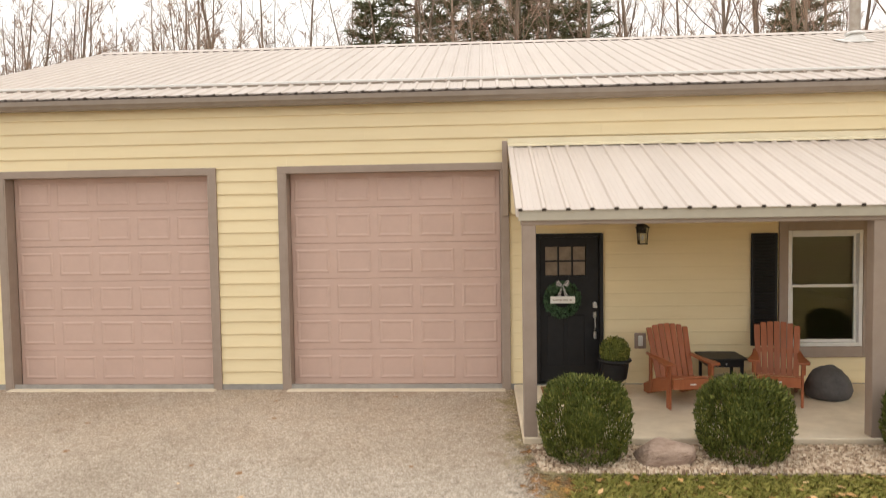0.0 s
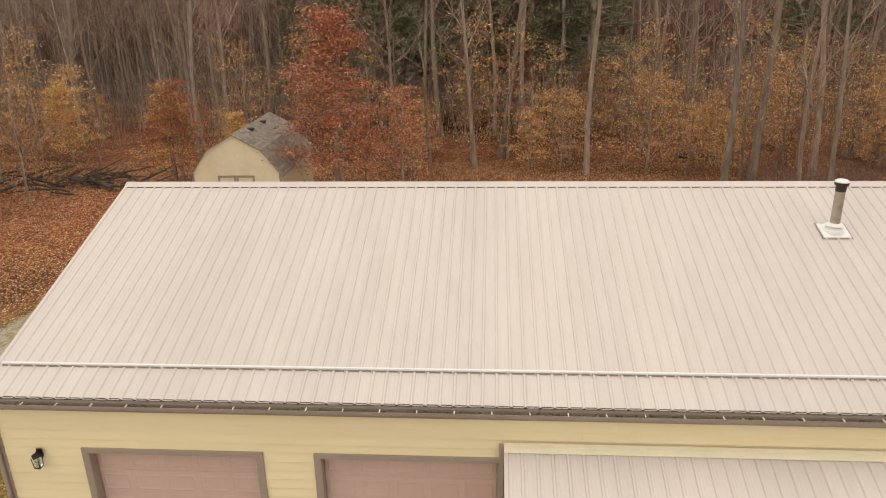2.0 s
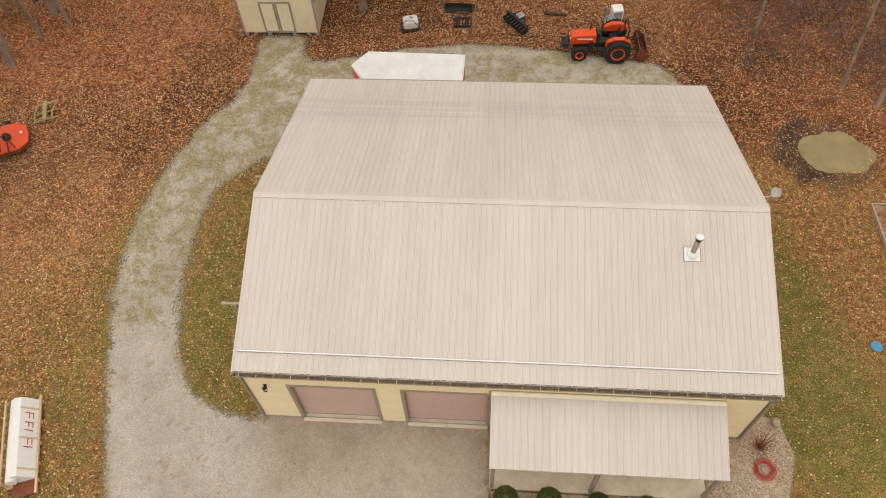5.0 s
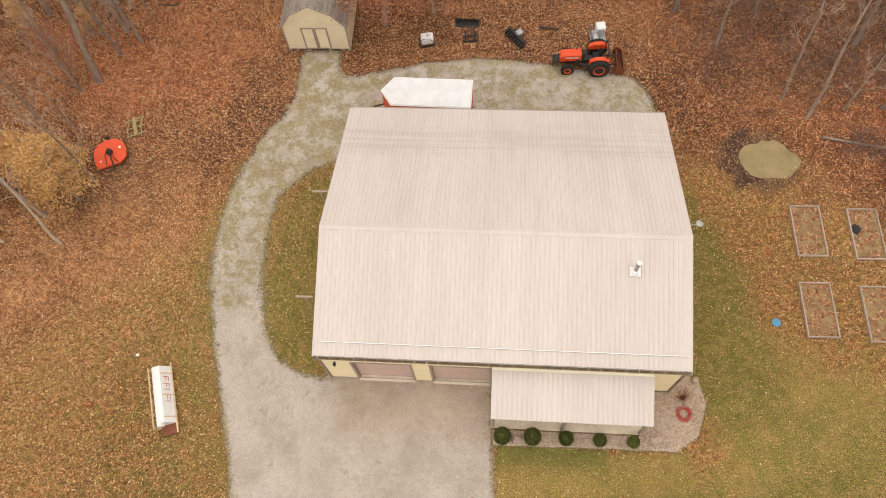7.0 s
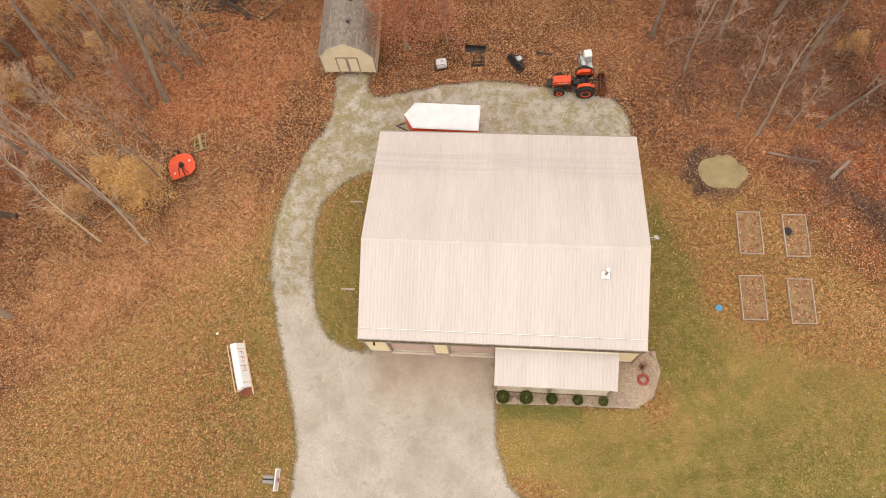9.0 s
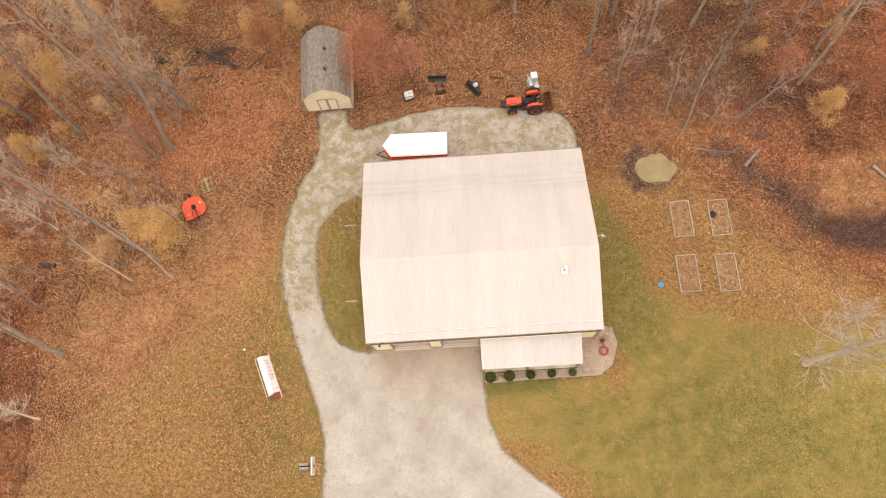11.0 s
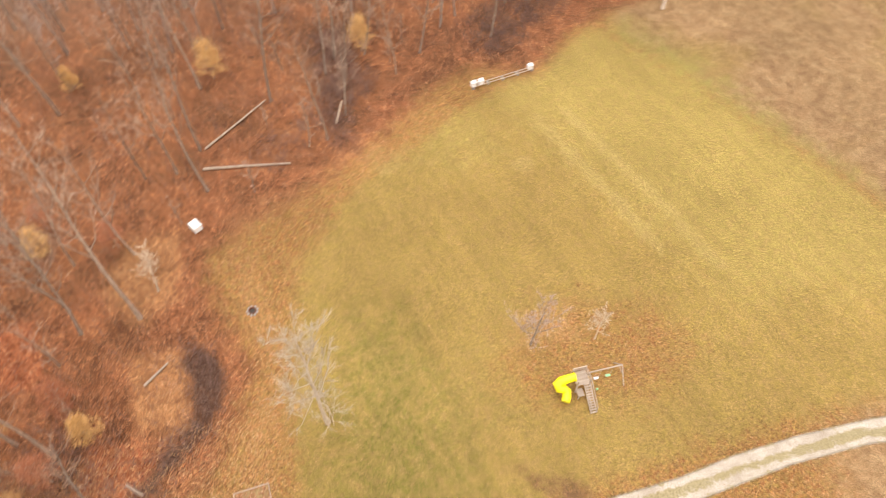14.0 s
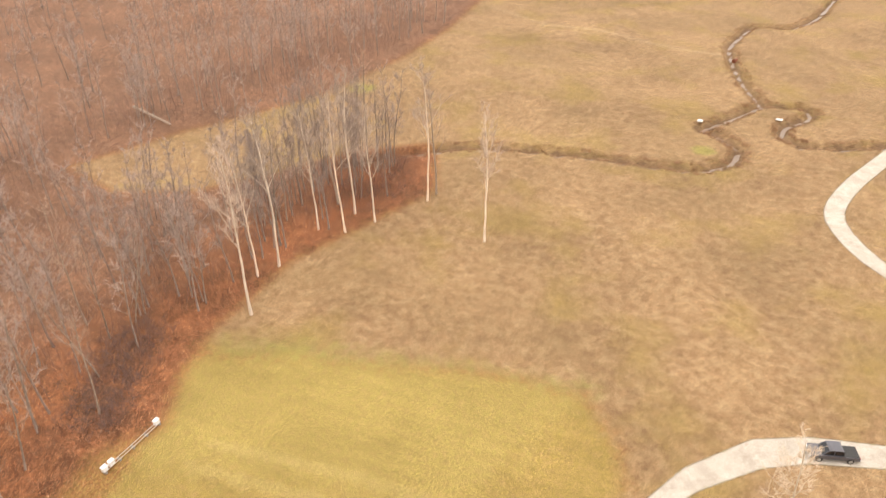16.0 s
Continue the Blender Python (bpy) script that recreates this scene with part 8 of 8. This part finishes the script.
# logs on the wood's floor
log([(63.4, 4.6, .15), (62.4, -.5, .18), (61.3, -5.4, .2)], .17)
log([(66.5, 4.0, .2), (69.5, 0, .2), (72.6, -4.2, .25)], .14)
log([(37.4, 13.1, .15), (38.3, 11.9, .18), (39.2, 10.7, .2)], .14)
log([(66.2, -12.0, .1), (66.8, -12.6, 1.3), (67.3, -13.2, 2.5)], .17, "broken pale trunk leaning at the wood's edge")
log([(162, -106, 1.2), (153, -104.5, 1.2), (144, -103, 1.2)], .28)
log([(26.8, 13.9, .15), (27.4, 14.5, .25), (28.1, 15.2, .5)], .16, "pale broken trunk lying at the wood's edge")
log([(22.6, 15.9, .12), (24.4, 15.5, .15), (26.2, 15.2, .18)], .09, "grey fallen branch lying in the leaf litter", "bark")
log([(5.6, 24.2, .1), (6.2, 24.1, .12), (6.9, 24, .12)], .1, "dark rotten log lying in the leaf litter", "dark_bark")
log([(-21.6, 29.3, .25), (-19.6, 28.3, .3), (-17.9, 27.0, .25)], .17, "dark rotten log lying in the leaf litter", "dark_bark")
log([(-24.4, 24.6, .1), (-23.2, 27.2, .5), (-21.5, 29.5, .9)], .10, "dark rotten log lying in the leaf litter", "dark_bark")
pile = thing("brush_pile", "tangled pile of dark dead branches on leaves", "brush pile", (-20.6, 28.4, 0))
rb = random.Random(64)
for _ in range(34):
    a, ln = rb.uniform(-.9, .7) + rb.choice((0, math.pi)), rb.uniform(1.2, 3.6)
    p = Vector((rb.gauss(0, 1.9), rb.gauss(0, .9), rb.uniform(.03, .35)))
    d = Vector((math.cos(a), -math.sin(a) * .7, rb.uniform(-.02, .32)))
    side = Vector((rb.gauss(0, .22), rb.gauss(0, .22), rb.uniform(0, .2)))
    r = rb.uniform(.025, .085)
    limb = M().tube([p, p + d * ln * .5 + side, p + d * ln + Vector((0, 0, rb.uniform(-.1, .4)))], [r, r * .8, r * .3], 5)
    for _ in range(5):
        spike(limb, p + d * ln * rb.uniform(.3, .9) + side * .5, Vector((rb.gauss(0, .6), rb.gauss(0, .6), rb.uniform(.1, .7))), r * .35)
    part("branch", limb, MAT["dark_bark"], pile)
log([(14.6, 34.8, .18), (15.6, 34.6, .2), (16.8, 34.3, .2)], .18, "dark fallen log lying in the leaf litter", "dark_bark")
log([(-34.8, 9.1, .2), (-34.1, 9.05, .2), (-33.3, 9.0, .2)], .26, "cut dark log lying on leaves", "dark_bark")
log([(.2, -62.4, .15), (-.8, -62.9, .15), (-2.2, -63.4, .15)], .12)
plant("lawn", 0, -1.2, -63.6, .8, 33, (4, 3), group="lawn trees")


def thicket(poly, count, seed):
    """Dense leafless brush over a patch of ground."""
    rg = random.Random(seed)
    m = M()
    xs_, ys_ = [p[0] for p in poly], [p[1] for p in poly]
    px_ = np.array([rg.uniform(min(xs_), max(xs_)) for _ in range(count)])
    py_ = np.array([rg.uniform(min(ys_), max(ys_)) for _ in range(count)])
    keep = dist_in(px_, py_, poly) > np.array([rg.gauss(.6, 1.3) for _ in range(count)])
    hz = terrain(px_, py_)
    for x, y, z, k in zip(px_, py_, hz, keep):
        if not k:
            continue
        for _ in range(4):
            v = Vector((rg.gauss(0, .5), rg.gauss(0, .5), 1)) * rg.uniform(.7, 1.7)
            spike(m, Vector((x + rg.gauss(0, .2), y + rg.gauss(0, .2), z - .05)), v, .02)
            spike(m, Vector((x, y, z)) + v * .5, Vector((rg.gauss(0, .5), rg.gauss(0, .5), rg.uniform(.1, .6))), .014)
    single("brush_thicket", m, MAT["brush"], "dense purple-brown leafless brush at the wood's edge", "brush", kind="stuff")


thicket([(23, 16.3), (27, 12), (32, 7.2), (36, 5.6), (40, 6.2), (41.5, 9.5), (38.6, 9.4), (34, 8.6), (29, 12.8), (25, 16.6)], 1100, 3)
thicket([(14, 19), (24, 17.8), (31, 14.5), (36, 20), (30, 31), (15, 30)], 800, 8)
thicket([(83, -12), (84, -16), (75, -17.6), (67.5, -14.1), (62, -13), (63, -11), (70.7, -10.4)], 700, 11)
thicket([(74, -31.5), (72.5, -37), (77.5, -44.5), (82, -52), (89, -53), (87, -42), (80, -33)], 1200, 4)
thicket([(60, -3), (66, -12), (71, -19), (75, -18), (70, -8), (63, 0)], 700, 5)
thicket([(79, -96), (77, -106), (86, -122), (96, -116), (92, -100), (85, -90)], 450, 6)


# ---- tufts and stones along the stream ----
def bank_tufts(line, seed, count):
    rg = random.Random(seed)
    m = M()
    for _ in range(count):
        i = rg.randrange(len(line) - 1)
        u = rg.random()
        a, b = Vector(line[i]), Vector(line[i + 1])
        d = (b - a).normalized()
        p = a.lerp(b, u) + Vector((-d.y, d.x)) * rg.choice((-1, 1)) * (1.5 + abs(rg.gauss(0, .7)))
        z = float(terrain(np.array([p.x]), np.array([p.y]))[0])
        for _ in range(9):
            v = Vector((rg.gauss(0, .45), rg.gauss(0, .45), rg.uniform(.4, 1.0))) * rg.uniform(.25, .6)
            spike(m, Vector((p.x + rg.gauss(0, .3), p.y + rg.gauss(0, .3), z - .05)), v, .045)
    single("bank_grass", m, MAT["bank_grass"], "dry brown tussocks along the stream banks", "grass", kind="stuff")


MAT["bank_grass"] = leaf_mat("dry_tussock", [(0, (0.18, 0.09, 0.05)), (0.5, (0.34, 0.19, 0.10)), (1, (0.55, 0.38, 0.22))])
bank_tufts(CREEK, 41, 1500)
bank_tufts(BROOK, 42, 500)
cul = thing("culvert", "dark culvert pipe under the dirt track", "culvert", (42.5, -224, -1.0), -25)
part("pipe", M().lathe([(.55, -1.6), (.62, -1.6), (.62, 1.6), (.55, 1.6)], n=18, m=pose(0, 0, .2, 90)), MAT["rust"], cul)
# black disc stands in for the shade inside the open pipe
part("mouth", M().lathe([(.02, 0), (.55, .0), (.55, .02)], n=18, m=pose(0, 1.2, .2, 90)), MAT["soot"], cul, "black disc for the shade inside the pipe mouth")

# ---- fallen leaves, past counting ----
lr = np.random.RandomState(21)


def strew(name, count, x0, x1, y0, y1, weight, material, label, size):
    x, y = lr.uniform(x0, x1, count * 3), lr.uniform(y0, y1, count * 3)
    w = weight(x, y)
    keep = lr.uniform(0, 1, count * 3) < w
    x, y = x[keep][:count], y[keep][:count]
    n = len(x)
    z = terrain(x, y) + 0.03
    a = lr.uniform(0, 2 * math.pi, n)
    s = size * lr.uniform(.6, 1.3, n)
    e = s * lr.uniform(.45, .75, n)
    ca, sa = np.cos(a), np.sin(a)
    tilt = lr.normal(0, .35, n) * s
    curl = lr.uniform(.05, .4, n) * s
    pts = np.stack([
        np.stack([x - ca * s, y - sa * s, z + tilt * .5], 1), np.stack([x + sa * e, y - ca * e, z + curl], 1),
        np.stack([x + ca * s, y + sa * s, z - tilt * .3 + .01], 1), np.stack([x - sa * e, y + ca * e, z + curl * .6], 1)], 1).reshape(-1, 3)
    k = np.arange(n) * 4
    me = bpy.data.meshes.new(name)
    me.from_pydata(pts.tolist(), [], np.concatenate([np.stack([k, k + 1, k + 2], 1), np.stack([k, k + 2, k + 3], 1)]).tolist())
    me.materials.append(material)
    tagged(new(name, me), label, "leaves", kind="stuff")


def off_house(x, y):
    d = dist_in(x, y, DRIVE)
    built = (x > -5.7) & (x < 12.6) & (y > -3.2) & (y < 15.5)
    return np.where(built, 0, np.where(d > -.2, .04, 1))


MAT["leaf_fall"] = leaf_mat("fallen_leaf_mix", [(0, (0.19, 0.08, 0.03)), (0.3, (0.40, 0.19, 0.072)), (0.6, (0.60, 0.355, 0.155)), (0.85, (0.80, 0.57, 0.32)), (1, (0.94, 0.80, 0.58))])
strew("fallen_leaves", 150000, -34, 32, -14, 34, lambda x, y: off_house(x, y) * (.35 + .65 * smooth(dist_in(x, y, WOODS), -12, 2)) * np.where(x > 13, .55, 1) * (1 - .8 * smooth(dist_in(x, y, LAWN), -1, 3)), MAT["leaf_fall"], "rusty and tan fallen leaves over yard and wood floor", .042)

# ---- loose stones on the drive before the doors, past counting ----
gn = 17000
sx, sy = lr.uniform(-6.2, 3.3, gn), -.06 - np.abs(lr.normal(0, 2.1, gn))
sx, sy = sx[(sy > -6)], sy[(sy > -6)]
gn = len(sx)
ss, sa_ = lr.uniform(.005, .0125, gn), lr.uniform(0, 6.283, gn)
ringv = [np.stack([sx + np.cos(sa_ + k * 1.5708) * ss * (1.25 if k % 2 else .85), sy + np.sin(sa_ + k * 1.5708) * ss * (1.25 if k % 2 else .85), sx * 0 + .008], 1) for k in range(4)]
top = np.stack([sx + lr.normal(0, .003, gn), sy + lr.normal(0, .003, gn), .014 + ss * lr.uniform(.5, 1.0, gn)], 1)
pts = np.stack(ringv + [top], 1).reshape(-1, 3)
k5 = np.arange(gn) * 5
me = bpy.data.meshes.new("drive_stones")
me.from_pydata(pts.tolist(), [], np.concatenate([np.stack([k5 + i, k5 + (i + 1) % 4, k5 + 4], 1) for i in range(4)]).tolist())
MAT["grit"] = leaf_mat("crushed_drive_stone", [(0, (0.20, 0.14, 0.10)), (0.45, (0.40, 0.32, 0.245)), (0.8, (0.58, 0.49, 0.40)), (1, (0.85, 0.78, 0.68))])
me.materials.append(MAT["grit"])
tagged(new("drive_stones", me), "loose crushed stones, pale to brown, on the drive", "stones", kind="stuff")
